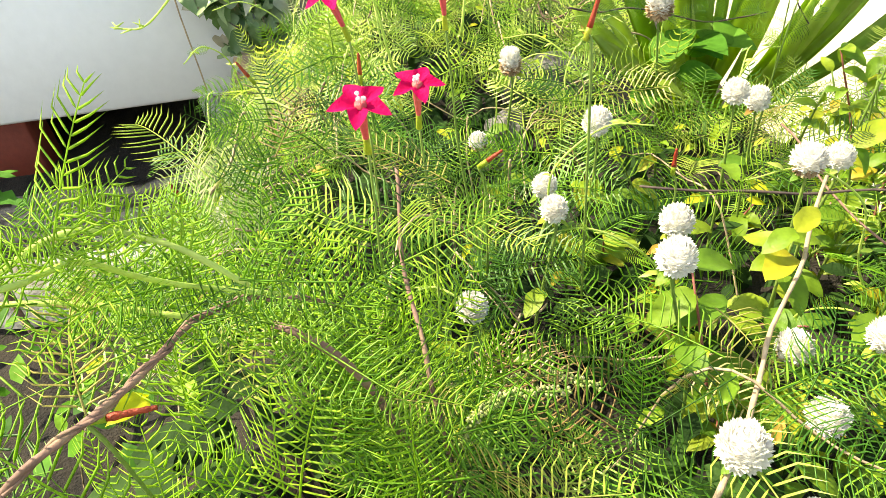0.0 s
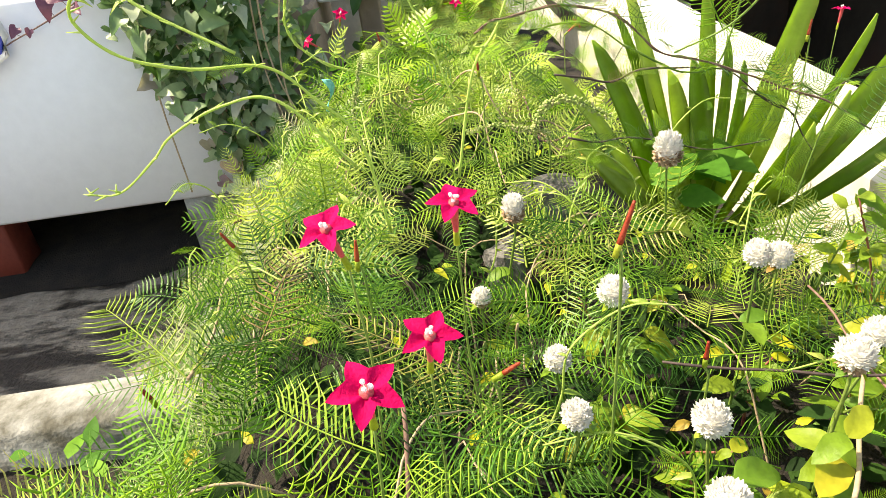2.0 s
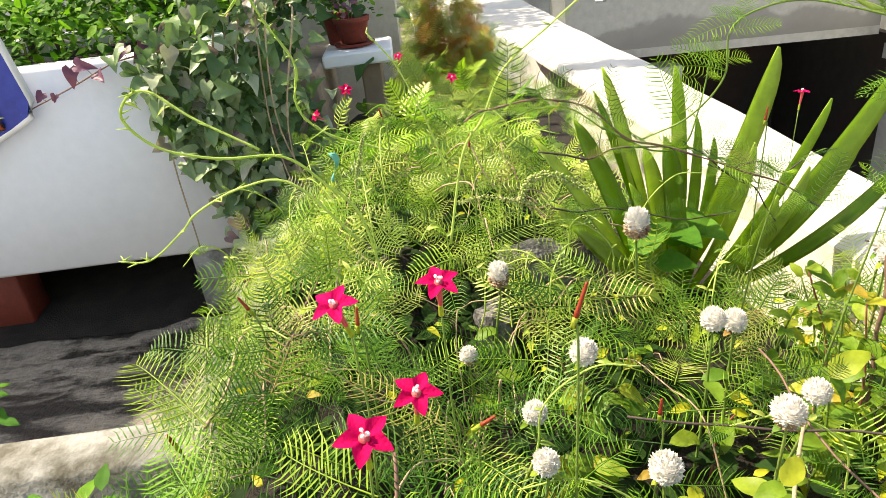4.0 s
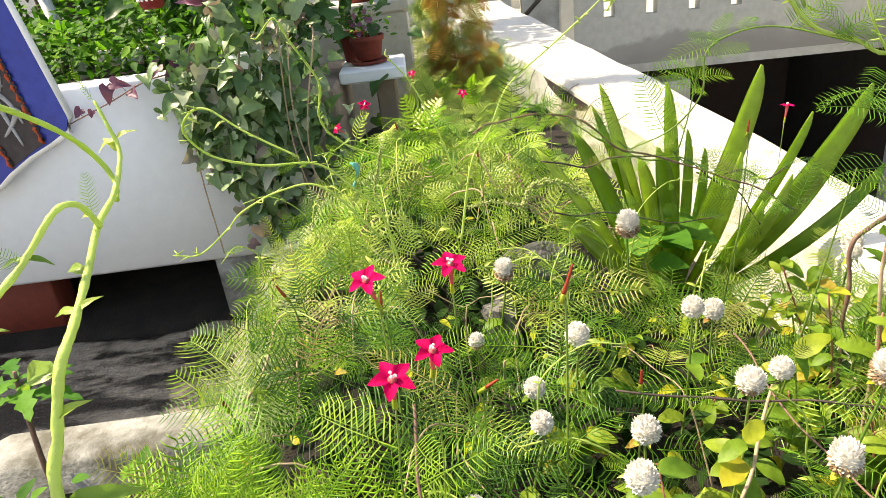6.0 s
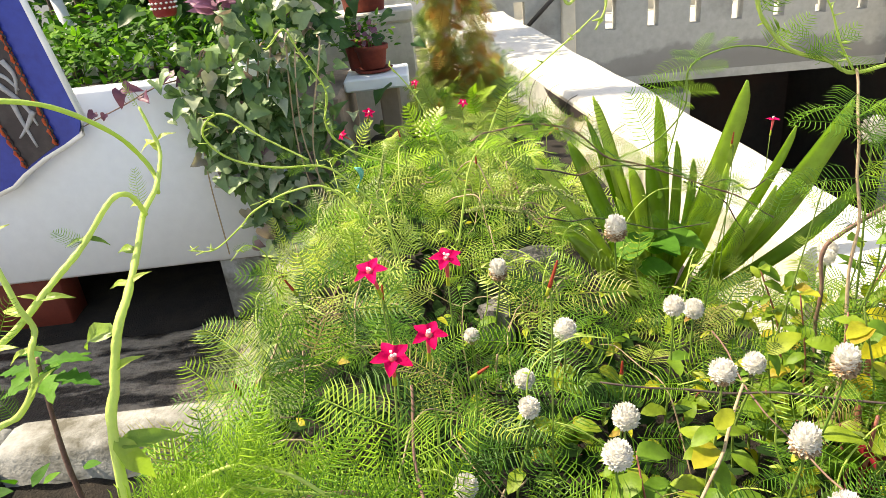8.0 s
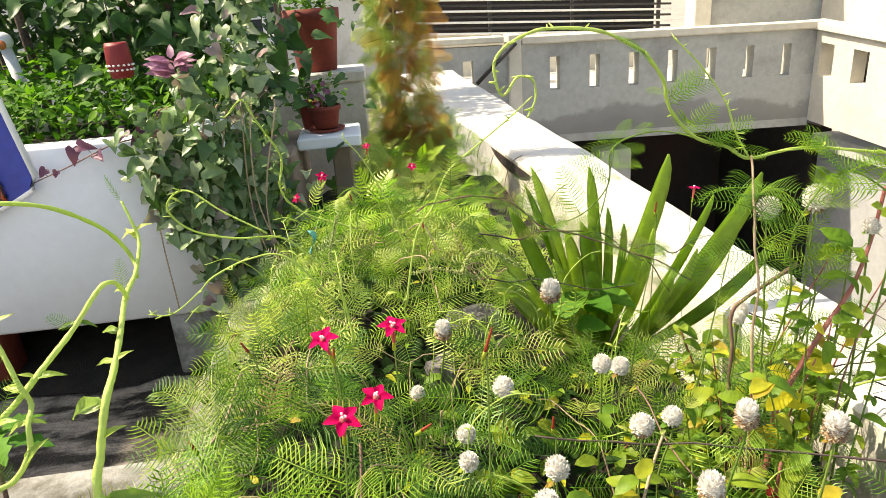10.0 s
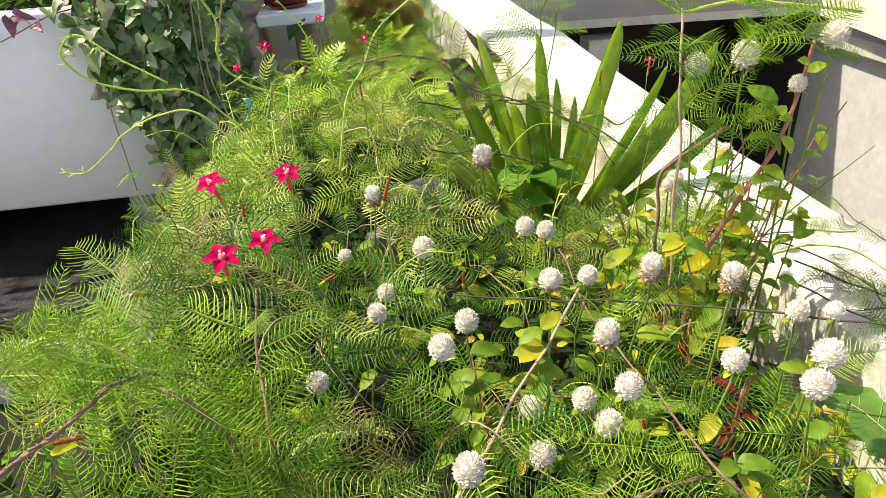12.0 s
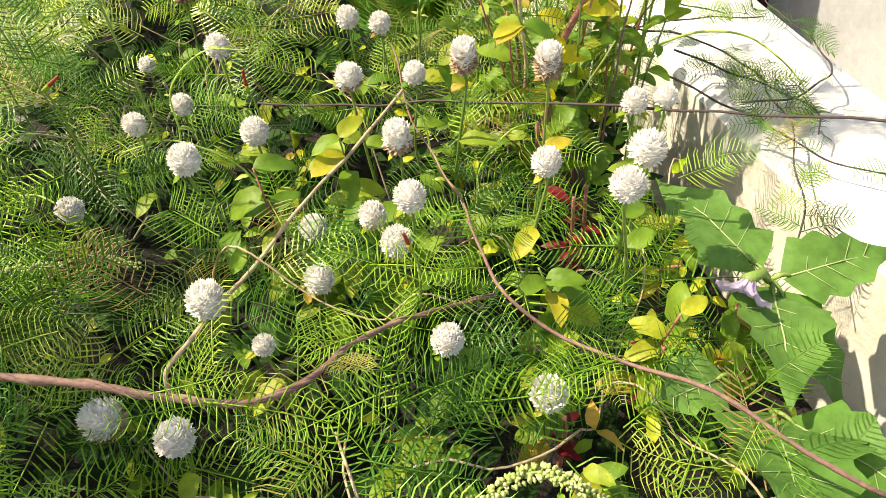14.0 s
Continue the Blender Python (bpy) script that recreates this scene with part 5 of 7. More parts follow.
# ---- globe amaranths ----
def globe(rng, r, tall, dry):
    """White papery bracts packed on a round head; an old head is tall and tan below."""
    fresh, old = Shape(), Shape()
    n = 260 if tall < 1.3 else 330
    for i in range(n):
        h = 1 - 2 * (i + 0.5) / n
        a = i * 2.399963 + rng.gauss(0, 0.08)
        w = math.sqrt(1 - h * h)
        d = Vector((math.cos(a) * w, math.sin(a) * w, h))
        # an old head is closer to a barrel than to a ball
        wide = 1.0 if tall < 1.2 else min(1.25, 0.96 / max(0.5, math.sqrt(d.x * d.x + d.y * d.y)))
        q = Vector((d.x * r * 0.74 * wide, d.y * r * 0.74 * wide, d.z * r * 0.74 * tall))
        rise = Vector((0, 0, 1)) - d * d.z
        out = (0.75 * d + 0.55 * rise + Vector([rng.gauss(0, 0.12) for _ in range(3)])).normalized()
        m = aim(q, out, d + Vector((0.01, 0, 0)), 1)
        b, k = r * rng.uniform(0.12, 0.17), r * rng.uniform(0.34, 0.48)
        # a pointed, keeled bract
        scale = [(-b * 0.7, 0, 0), (b * 0.7, 0, 0), (-b, k * 0.5, 0), (0, k * 0.5, b * 0.3), (b, k * 0.5, 0), (0, k, b * 0.1), (0, 0, b * 0.2)]
        (old if h < dry + rng.gauss(0, 0.14) else fresh).add(scale, [(0, 2, 3, 6), (6, 3, 4, 1), (2, 5, 3), (3, 5, 4), (0, 1, 4, 5, 2)], m)
    core = Shape().lathe([(0.001, -r * 0.84 * tall)] + [(r * 0.84 * math.sin(math.pi * i / 8), -r * 0.84 * tall * math.cos(math.pi * i / 8)) for i in range(1, 8)] + [(0.001, r * 0.84 * tall)], 12)
    return fresh, old, core


def amaranth(at, r=0.0145, tall=1.0, dry=-1.4, lean_x=0.0, lean_y=0.0, seed=0, long=0.0):
    rng = random.Random(seed)
    if dry < -1 and seed % 5 == 2:
        dry, tall = rng.uniform(-0.85, -0.45), rng.uniform(1.0, 1.2)
    r *= rng.uniform(0.92, 1.08)
    old = dry > -0.9
    ob = thing("globe_amaranth", "ageing white globe amaranth head, tan and dry below" if old else "round white globe amaranth head on a thin stem", "flower", "globe amaranths", at=at)
    r *= 0.91
    turn = Matrix.Rotation(lean_y, 4, "X") @ Matrix.Rotation(lean_x, 4, "Y") @ pose(0, 0, 0, 0, 0, rng.uniform(0, 360))
    fresh, dried, core = globe(rng, r, tall, dry)
    head = part("flower_head", fresh, BRACT, ob, smooth=False, at=turn)
    part("core", core, BRACT, head, at=Matrix())
    if dried.v:
        part("dried_base", dried, BRACT_DRY, head, "tan dried bracts", smooth=False, at=Matrix())
    a = Vector(at)
    low = turn @ Vector((0, 0, -r * 0.85 * tall))
    foot = Vector((low.x + rng.uniform(-0.03, 0.03), low.y + rng.uniform(0.0, 0.05), -max(0.08, long, a.z - 0.76)))
    line = ease([low, low + turn.to_3x3() @ Vector((0, 0, -0.02)), (low + foot) / 2 + Vector((rng.uniform(-0.012, 0.012), 0, 0)), foot], 5)
    part("stem", Shape().tube(line, 0.0011, 0.0019, 6, 0.1, rng), STEM_GREEN, ob, at=Matrix())
    for sgn in (-1, 1):
        d = Vector((sgn * rng.uniform(0.5, 1), rng.uniform(-0.5, 0.2), rng.uniform(-0.3, 0.4)))
        part("leaf", LEAFLET[rng.randrange(4)], YELLOWING, ob, at=aim(low, d, (0, 0, 1), rng.uniform(0.28, 0.45)))
    for k in range(2):
        q = line[len(line) * (k + 2) // 4]
        d = Vector((rng.uniform(-1, 1), rng.uniform(-1, 0.4), rng.uniform(-0.1, 0.5)))
        part("leaf", LEAFLET[rng.randrange(4)], YELLOWING, ob, at=aim(q, d, (rng.gauss(0, 0.3), -0.3, 1), rng.uniform(0.6, 1.0)))


LEAFLET = [blade(0.038, 0.023, R, R.uniform(0.15, 0.4), R.uniform(0.2, 0.6), 0.6, 0, 0.05, 9, lobes=OVAL_EDGE).mesh("leaf", YELLOWING) for _ in range(4)]
RED_BLADE = blade(0.045, 0.018, R, 0.3, 0.3, 0.6, 0, 0.05, 6).mesh("leaf", RED_LEAF)
OLD = dict(r=0.0142, tall=1.5, dry=0.12)
HEADS = [((0.162, 0.312, 1.020), {}), ((0.169, 0.206, 0.960), dict(r=0.0165, tall=1.1)), ((0.250, 0.300, 0.933), {}), ((0.339, 0.259, 0.983), dict(r=0.0158)), ((0.462, 0.281, 0.977), {}),
         ((0.339, 0.324, 0.999), dict(r=0.0150, tall=1.3, dry=-0.35)), ((0.203, 0.418, 0.971), {}), ((0.478, 0.335, 1.042), OLD), ((0.511, 0.221, 0.987), dict(r=0.0155)), ((0.026, 0.366, 0.952), dict(lean_y=0.5)),
         ((0.414, 0.391, 1.030), OLD), ((0.374, 0.484, 0.970), {}), ((0.305, 0.420, 1.012), {}), ((0.168, 0.544, 1.007), {}), ((0.284, 0.725, 1.051), dict(r=0.0160, tall=1.3, dry=-0.15))]
OTHER_HEADS = [
         ((0.110, 0.716, 1.011), dict(r=0.0150, tall=1.4, dry=-0.1)), ((0.322, 0.260, 0.935), {}), ((0.305, 0.288, 0.946), {}), ((0.534, 0.243, 1.002), dict(r=0.0165, lean_x=0.4)), ((0.565, 0.285, 1.020), dict(r=0.0110)),
         ((0.313, 0.574, 1.004), {}), ((0.414, 0.105, 0.896), dict(r=0.0155)), ((0.076, 0.156, 0.902), dict(r=0.0170, lean_x=-0.6)), ((0.345, 0.135, 0.945), dict(r=0.0130)), ((0.250, 0.249, 0.918), {}),
         ((0.100, 0.409, 1.005), dict(r=0.0120)), ((0.531, 0.569, 1.206), dict(r=0.0170)), ((0.590, 0.56, 1.215), dict(r=0.0165)), ((0.66, 0.50, 1.245), dict(r=0.0160)), ((0.64, 0.52, 1.185), dict(r=0.0110)),
         ((0.135, 0.125, 0.905), {}), ((0.150, 0.060, 0.900), dict(r=0.0150)), ((0.56, 0.33, 0.99), dict(r=0.0120)), ((0.205, 0.180, 0.925), dict(r=0.0100)), ((0.60, 0.72, 0.98), {}), ((0.66, 0.66, 0.97), {}), ((0.35, 0.60, 0.98), {}),
         ((0.059, 0.637, 0.955), dict(r=0.0120)), ((0.113, 0.526, 0.955), dict(r=0.0125)), ((0.70, 0.62, 1.00), {}), ((0.68, 0.72, 1.02), dict(r=0.0130)), ((0.56, 0.66, 1.00), dict(r=0.0120))]
for i, (at, kw) in enumerate(HEADS + OTHER_HEADS):
    amaranth(at, seed=40 + i, **kw)


# ---- yellowing leafy plants among them ----
def leafy(at, height, count, seed, material=YELLOWING, red=True, size=1.0):
    rng = random.Random(seed)
    ob = thing("leafy_plant", "low plant with yellowing oval leaves on a reddish stem", "plant", "leafy plants", at=at)
    a = Vector(at)
    line = ease([a, a + Vector((rng.uniform(-0.02, 0.02), rng.uniform(-0.02, 0.02), height * 0.5)), a + Vector((rng.uniform(-0.05, 0.05), rng.uniform(-0.06, 0.02), height))], 5)
    part("stem", Shape().tube(line, 0.0020, 0.0010, 6, 0.1, rng), STEM_RED if red and seed % 2 else STEM_GREEN, ob)
    for k in range(count):
        q = line[rng.randrange(3, len(line))]
        d = Vector((rng.uniform(-1, 1), rng.uniform(-1, 0.5), rng.uniform(-0.25, 0.6)))
        part("leaf", LEAFLET[rng.randrange(4)], material, ob, at=Matrix.Translation(-a) @ aim(q, d, (rng.gauss(0, 0.35), -0.35, 1), size * rng.uniform(0.7, 1.25)))


for i in range(46):
    rr = random.Random(100 + i)
    x, y = rr.uniform(0.20, 0.66), rr.uniform(0.03, 0.78)
    leafy((x, y, 0.74), max(0.08, canopy(x, y) - 0.74 + rr.uniform(-0.07, 0.0)), rr.randint(5, 8), 200 + i, size=rr.uniform(0.55, 0.95))
for i, (x, y, h) in enumerate(((0.53, 0.50, 0.30), (0.58, 0.53, 0.27), (0.61, 0.54, 0.42), (0.51, 0.47, 0.28), (0.55, 0.47, 0.25), (0.60, 0.62, 0.24), (0.47, 0.22, 0.17), (0.52, 0.17, 0.16), (0.30, 0.38, 0.23), (0.23, 0.36, 0.22), (0.43, 0.55, 0.22))):
    leafy((x, y, 0.74), h, 12, 300 + i, size=0.9)


for i, (x, y, h) in enumerate(((0.57, 0.52, 0.36), (0.62, 0.55, 0.33), (0.66, 0.58, 0.30), (0.60, 0.60, 0.40), (0.64, 0.50, 0.26), (0.67, 0.62, 0.36), (0.56, 0.60, 0.30))):
    leafy((x, y, 0.74), h, 15, 340 + i, size=0.65)
for i, (x, y, h) in enumerate(((0.47, 0.62, 0.24), (0.52, 0.66, 0.25), (0.57, 0.70, 0.22), (0.50, 0.58, 0.27), (0.55, 0.62, 0.29), (0.60, 0.68, 0.20), (0.45, 0.68, 0.21), (0.62, 0.60, 0.22), (0.53, 0.74, 0.19))):
    leafy((x, y, 0.74), h, 16, 380 + i, size=0.6)


for i, (x, y, h) in enumerate(((0.50, 0.32, 0.165), (0.52, 0.34, 0.16), (0.43, 0.12, 0.11), (0.53, 0.16, 0.12), (0.50, 0.45, 0.17))):
    rr = random.Random(600 + i)
    red = thing("red_leaf_plant", "small plant with deep crimson leaves low in the bed", "plant", "red plants", at=(x, y, 0.74))
    part("stem", Shape().tube(ease([(x, y, 0.72), (x + 0.005, y, 0.74 + h * 0.5), (x, y - 0.01, 0.74 + h)], 4), 0.0035, 0.002, 6), STEM_RED, red)
    for k in range(6):
        q = Vector((x, y, 0.74 + h * rr.uniform(0.3, 0.95)))
        part("leaf", RED_BLADE, RED_LEAF, red, at=Matrix.Translation(-red.location) @ aim(q, (rr.gauss(0, 1), rr.gauss(-0.2, 0.8), rr.uniform(-0.2, 0.6)), (0, -0.4, 1), rr.uniform(0.45, 0.75)))


# ---- flower spikes ----
def spike(points, seed, fat=1.0):
    rng = random.Random(seed)
    line = ease(points, 8)
    ob = thing("flower_spike", "pale yellow green curved flower spike", "flower spike", "flower spikes", at=points[0])
    part("stalk", Shape().tube(line, 0.0012, 0.0008, 6), STEM_GREEN, ob)
    s, n = Shape(), 260
    for i in range(n):
        q = line[min(len(line) - 1, int(len(line) * (0.2 + 0.8 * i / n)))]
        d = Vector([rng.gauss(0, 1) for _ in range(3)]).normalized()
        b = q + d * 0.0016 * fat
        s.lathe([(0.0002, 0), (0.0010, 0.0008), (0.0008, 0.0017), (0.0002, 0.0026)], 5, Matrix.Translation(b) @ d.to_track_quat("Z", "Y").to_matrix().to_4x4() @ Matrix.Scale(fat, 4))
    part("floret_mass", s, SPIKE, ob)


spike([(0.165, 0.90, 0.94), (0.168, 0.885, 1.02), (0.178, 0.88, 1.055), (0.196, 0.88, 1.068), (0.224, 0.88, 1.065), (0.264, 0.88, 1.038)], 1, 1.7)
spike([(0.0, 0.212, 0.96), (0.012, 0.217, 0.99), (0.022, 0.222, 1.0), (0.040, 0.229, 1.003), (0.071, 0.229, 1.0)], 2)
spike([(0.34, 0.03, 0.86), (0.350, 0.026, 0.915), (0.378, 0.027, 0.935), (0.400, 0.016, 0.935), (0.416, 0.004, 0.922)], 3, 1.6)
spike([(0.0, 0.24, 0.90), (0.015, 0.258, 0.94), (0.039, 0.28, 0.955), (0.071, 0.283, 0.955), (0.102, 0.272, 0.95)], 4, 1.1)
spike([(0.19, 0.89, 0.97), (0.185, 0.88, 1.025), (0.158, 0.88, 1.036), (0.118, 0.88, 1.047), (0.080, 0.88, 1.043)], 5, 1.1)
spike([(-0.075, 1.01, 0.96), (-0.068, 1.0, 1.051), (-0.057, 1.0, 1.088), (-0.046, 1.0, 1.125)], 6, 1.1)


# ---- strap-leaved clump ----
def strap(base, tip, width, sag, seed):
    rng = random.Random(seed)
    a, b = Vector(base), Vector(tip)
    s, n = Shape(), 20
    d = (b - a)
    side = d.cross(Vector((0.15, -1, 0.25))).normalized()
    up = side.cross(d).normalized()
    if up.y > 0:
        up = -up
    for i in range(n + 1):
        t = i / n
        q = a + d * t + up * sag * 4 * t * (1 - t) * d.length
        w = width * 0.5 * (0.52 + 0.66 * math.sin(math.pi * min(1, 0.06 + t * 0.82)) ** 1.2) * (1 if t < 0.84 else math.sqrt(max(0.0, 1 - ((t - 0.84) / 0.162) ** 2)))
        c = 0.62 * w
        s.v += [tuple(q - side * w + up * c), tuple(q - side * w * 0.5 + up * c * 0.3), tuple(q), tuple(q + side * w * 0.5 + up * c * 0.3), tuple(q + side * w + up * c),
                tuple(q + side * w * 0.5 + up * (c * 0.3 - 0.003)), tuple(q - up * 0.004), tuple(q - side * w * 0.5 + up * (c * 0.3 - 0.003))]
    s.f = [(8 * i + k, 8 * i + (k + 1) % 8, 8 * i + 8 + (k + 1) % 8, 8 * i + 8 + k) for i in range(n) for k in range(8)]
    s.f.append(tuple(range(8 * n, 8 * n + 8)))
    return s


clump = thing("lily_clump", "clump of thick green strap leaves in front of the wall", "lily plant", at=(0.46, 1.08, 0.76))
STRAPS = (((0.613, 1.03, 1.172), 0.044, 0.03, 0.0), ((0.815, 1.03, 1.115), 0.048, 0.05, 0.06), ((0.72, 1.04, 1.075), 0.024, 0.04, 0.05), ((0.339, 1.05, 1.170), 0.026, 0.03, -0.03), ((0.285, 1.02, 1.100), 0.034, 0.05, -0.05), ((0.457, 1.05, 1.158), 0.030, 0.02, 0.0),
          ((0.325, 1.05, 1.135), 0.018, 0.03, -0.02), ((0.490, 1.03, 1.075), 0.022, 0.03, 0.01), ((0.425, 1.00, 1.060), 0.040, 0.03, 0.0))
LOW_STRAPS = (((0.395, 1.01, 1.045), 0.034, 0.05, -0.02), ((0.575, 1.00, 1.030), 0.026, 0.05, 0.03), ((0.66, 0.98, 0.985), 0.026, 0.10, 0.05),
          ((0.84, 1.00, 0.975), 0.032, 0.10, 0.08), ((0.77, 1.02, 1.010), 0.024, 0.08, 0.07), ((0.215, 1.00, 1.085), 0.022, 0.10, -0.06), ((0.235, 0.97, 0.985), 0.030, 0.14, -0.06), ((0.27, 0.96, 0.935), 0.032, 0.12, -0.05), ((0.545, 1.08, 1.02), 0.022, 0.04, 0.02), ((0.60, 0.96, 0.95), 0.030, 0.12, 0.04), ((0.36, 0.97, 1.00), 0.026, 0.08, -0.03))
for i, (tip, w, sag, dx) in enumerate(STRAPS + LOW_STRAPS):
    # each leaf rises from the crown in the soil
    part("leaf", strap((0.475 + dx, 1.06 - 0.3 * abs(dx), 0.74), tip, 0.88 * w, sag, i), STRAP, clump)
BIGLEAF = [blade(0.075, 0.06, R, 0.2, 0.3, 0.6, 0.3, 0.02, 8).mesh("leaf", BROAD) for _ in range(3)]
under = thing("broad_leaf_plant", "plant with broad bright green leaves under the strap leaves", "plant", at=(0.38, 1.02, 0.76))
for k in range(9):
    q = Vector((R.uniform(0.30, 0.50), R.uniform(0.94, 1.04), R.uniform(0.84, 0.91)))
    part("leaf", BIGLEAF[k % 3], BROAD, under, at=Matrix.Translation(-under.location) @ aim(q, (R.uniform(-1, 1), R.uniform(-1, 0.2), R.uniform(-0.1, 0.4)), (0, -0.5, 1), R.uniform(0.7, 1.2)))
part("stem", Shape().tube(ease([(0.38, 1.02, 0.74), (0.39, 1.02, 0.84), (0.40, 1.01, 0.92)], 4), 0.004, 0.003), STEM_GREEN, under)


# ---- eggplant by the wall ----
EGG_EDGE = ((0, 0.06), (0.06, 0.45), (0.17, 0.98), (0.25, 0.80), (0.36, 1.0), (0.47, 0.62), (0.58, 0.74), (0.70, 0.42), (0.86, 0.20), (1.0, 0.0))
egg = thing("eggplant", "eggplant with large downy lobed leaves and a lilac flower", "vegetable plant", at=(0.66, 0.18, 0.72))
node = Vector((0.645, 0.190, 0.872))
part("stem", Shape().tube(ease([(0.66, 0.18, 0.70), (0.66, 0.185, 0.80), node], 5), 0.006, 0.004, 8), STEM_GREEN, egg)
for i, (tip, w, lift) in enumerate((((0.604, 0.345, 0.885), 0.088, 0.02), ((0.765, 0.185, 0.880), 0.070, 0.02), ((0.600, 0.070, 0.860), 0.085, 0.03), ((0.675, 0.075, 0.820), 0.060, 0.0), ((0.53, 0.075, 0.855), 0.060, 0.0), ((0.545, -0.03, 0.885), 0.115, 0.02), ((0.66, -0.04, 0.86), 0.08, 0.02))):
    tip = Vector(tip)
    start = node if i < 4 else Vector((0.53, 0.13, 0.85)) if i == 4 else Vector((0.60, 0.09, 0.83))
    if i == 4:
        start, tip = Vector((0.575, 0.12, 0.845)), Vector((0.50, 0.10, 0.86))
    d = tip - start
    lf = part("leaf", blade(d.length * 0.86, w, R, 0.22, 0.18, 0.5, 0.12, 0.055, 24, lobes=EGG_EDGE), EGG_LEAF, egg, at=Matrix.Translation(-egg.location) @ aim(start + d * 0.14, d + Vector((0, 0, lift)), (R.uniform(-0.2, 0.2), -0.35, 1)))
    part("leaf_stalk", Shape().tube(ease([start, start + d * 0.08 + Vector((0, 0, 0.004)), start + d * 0.16], 3), 0.0024, 0.0016, 6), STEM_GREEN, egg)
    ln = d.length * 0.86
    for k in range(4):
        for h in (-1, 1):
            t = 0.15 + 0.17 * k
            q = Vector((0, ln * t, -0.18 * ln * t * t + 0.0006))
            e = Vector((h * w * (0.36 - 0.05 * k), ln * (t + 0.13), -0.18 * ln * (t + 0.13) ** 2 + 0.22 * w * (0.36 - 0.05 * k) + 0.0006))
            part("vein", Shape().tube([q, q.lerp(e, 0.5), e], 0.0005, 0.0002, 4), EGG_VEIN, lf, at=Matrix())
    mr = Shape().tube([Vector((0, 0.002, 0.001)), Vector((0, d.length * 0.4, -0.022 * d.length)), Vector((0, d.length * 0.8, -0.15 * d.length))], 0.0010, 0.0004, 5)
    part("midrib", mr, EGG_VEIN, lf, at=Matrix())
fl_pose = Matrix.Translation(-egg.location) @ Matrix.Translation((0.612, 0.175, 0.899)) @ Vector((-0.60, -0.50, -0.55)).to_track_quat("Z", "Y").to_matrix().to_4x4()
corolla, n = Shape(), 60


def petal_at(k, a):
    """The pleated, five-lobed bell: k from the throat to the rim, a round it."""
    r = 0.004 + 0.019 * k * (1 + 0.14 * k * math.cos(5 * a))
    return (r * math.cos(a), r * math.sin(a), 0.022 * k ** 0.6 - 0.006 * k ** 3 + 0.0022 * k * math.cos(10 * a) + 0.0012 * k * math.sin(23 * a))


corolla.v = [petal_at(k / 6, 2 * math.pi * i / n) for k in range(7) for i in range(n)]
corolla.f = [(k * n + i, k * n + (i + 1) % n, (k + 1) * n + (i + 1) % n, (k + 1) * n + i) for k in range(6) for i in range(n)]
fl = part("flower", corolla, LILAC, egg, "pale lilac drooping flower with pleated petals", at=fl_pose)
for i in range(10):
    a = 2 * math.pi * (i + 0.5) / 10
    part("petal_vein", Shape().tube([Vector(petal_at(k / 5, a)) for k in range(6)], 0.0005, 0.0003, 4), LILAC_DARK, fl, at=Matrix())
part("calyx", Shape().tube([Vector((0.640, 0.186, 0.876)), Vector((0.626, 0.180, 0.896)), Vector((0.606, 0.173, 0.899))], 0.003, 0.006, 8), STEM_GREEN, egg)


# ---- seedling in the low corner of the bed ----
seed = thing("papaya_seedling", "young seedling with serrated lobed leaves on a brown stalk", "seedling", at=(-0.53, 0.62, 0.64))
part("stem", Shape().tube(ease([(-0.52, 0.62, 0.64), (-0.528, 0.62, 0.816), (-0.515, 0.62, 0.962), (-0.508, 0.62, 1.01)], 5), 0.0042, 0.0026, 7, 0.2), STEM_BROWN, seed)
SERRATE = blade(0.072, 0.030, R, 0.2, 0.35, 0.6, 0, 0.04, 20, lobes=tuple((k / 10, [0.1, 0.35, 0.30, 0.72, 0.42, 1.0, 0.5, 0.80, 0.36, 0.34, 0.0][k]) for k in range(11))).mesh("leaf", BROAD)
for k in range(9):
    a = k * 0.75
    part("leaf", SERRATE, BROAD, seed, at=Matrix.Translation(-seed.location) @ aim((-0.508, 0.62, 1.0 - 0.012 * (k % 3)), (math.cos(a), math.sin(a), 0.25), (0, -0.2, 1), R.uniform(0.7, 1.1)))


def stone(at, size, label, seed):
    """A rough block with broken faces."""
    s, n, m = Shape(), 12, 18
    for i in range(n + 1):
        for j in range(m):
            p, a = math.pi * i / n, 2 * math.pi * j / m
            d = Vector((math.sin(p) * math.cos(a), math.sin(p) * math.sin(a), math.cos(p)))
            k = max(abs(d.x), abs(d.y), abs(d.z)) ** -0.55
            r = k * (1 + 0.28 * noise.noise(1.6 * d + Vector((seed, 0, 0))) + 0.10 * noise.noise(5 * d + Vector((0, seed, 0))))
            s.v.append((at[0] + size[0] * r * d.x, at[1] + size[1] * r * d.y, at[2] + size[2] * r * d.z))
    s.f = [(m * i + j, m * i + m + j, m * i + m + (j + 1) % m, m * i + (j + 1) % m) for i in range(n) for j in range(m)]
    single("stone", s, ROCK, label, "stone", smooth=False)


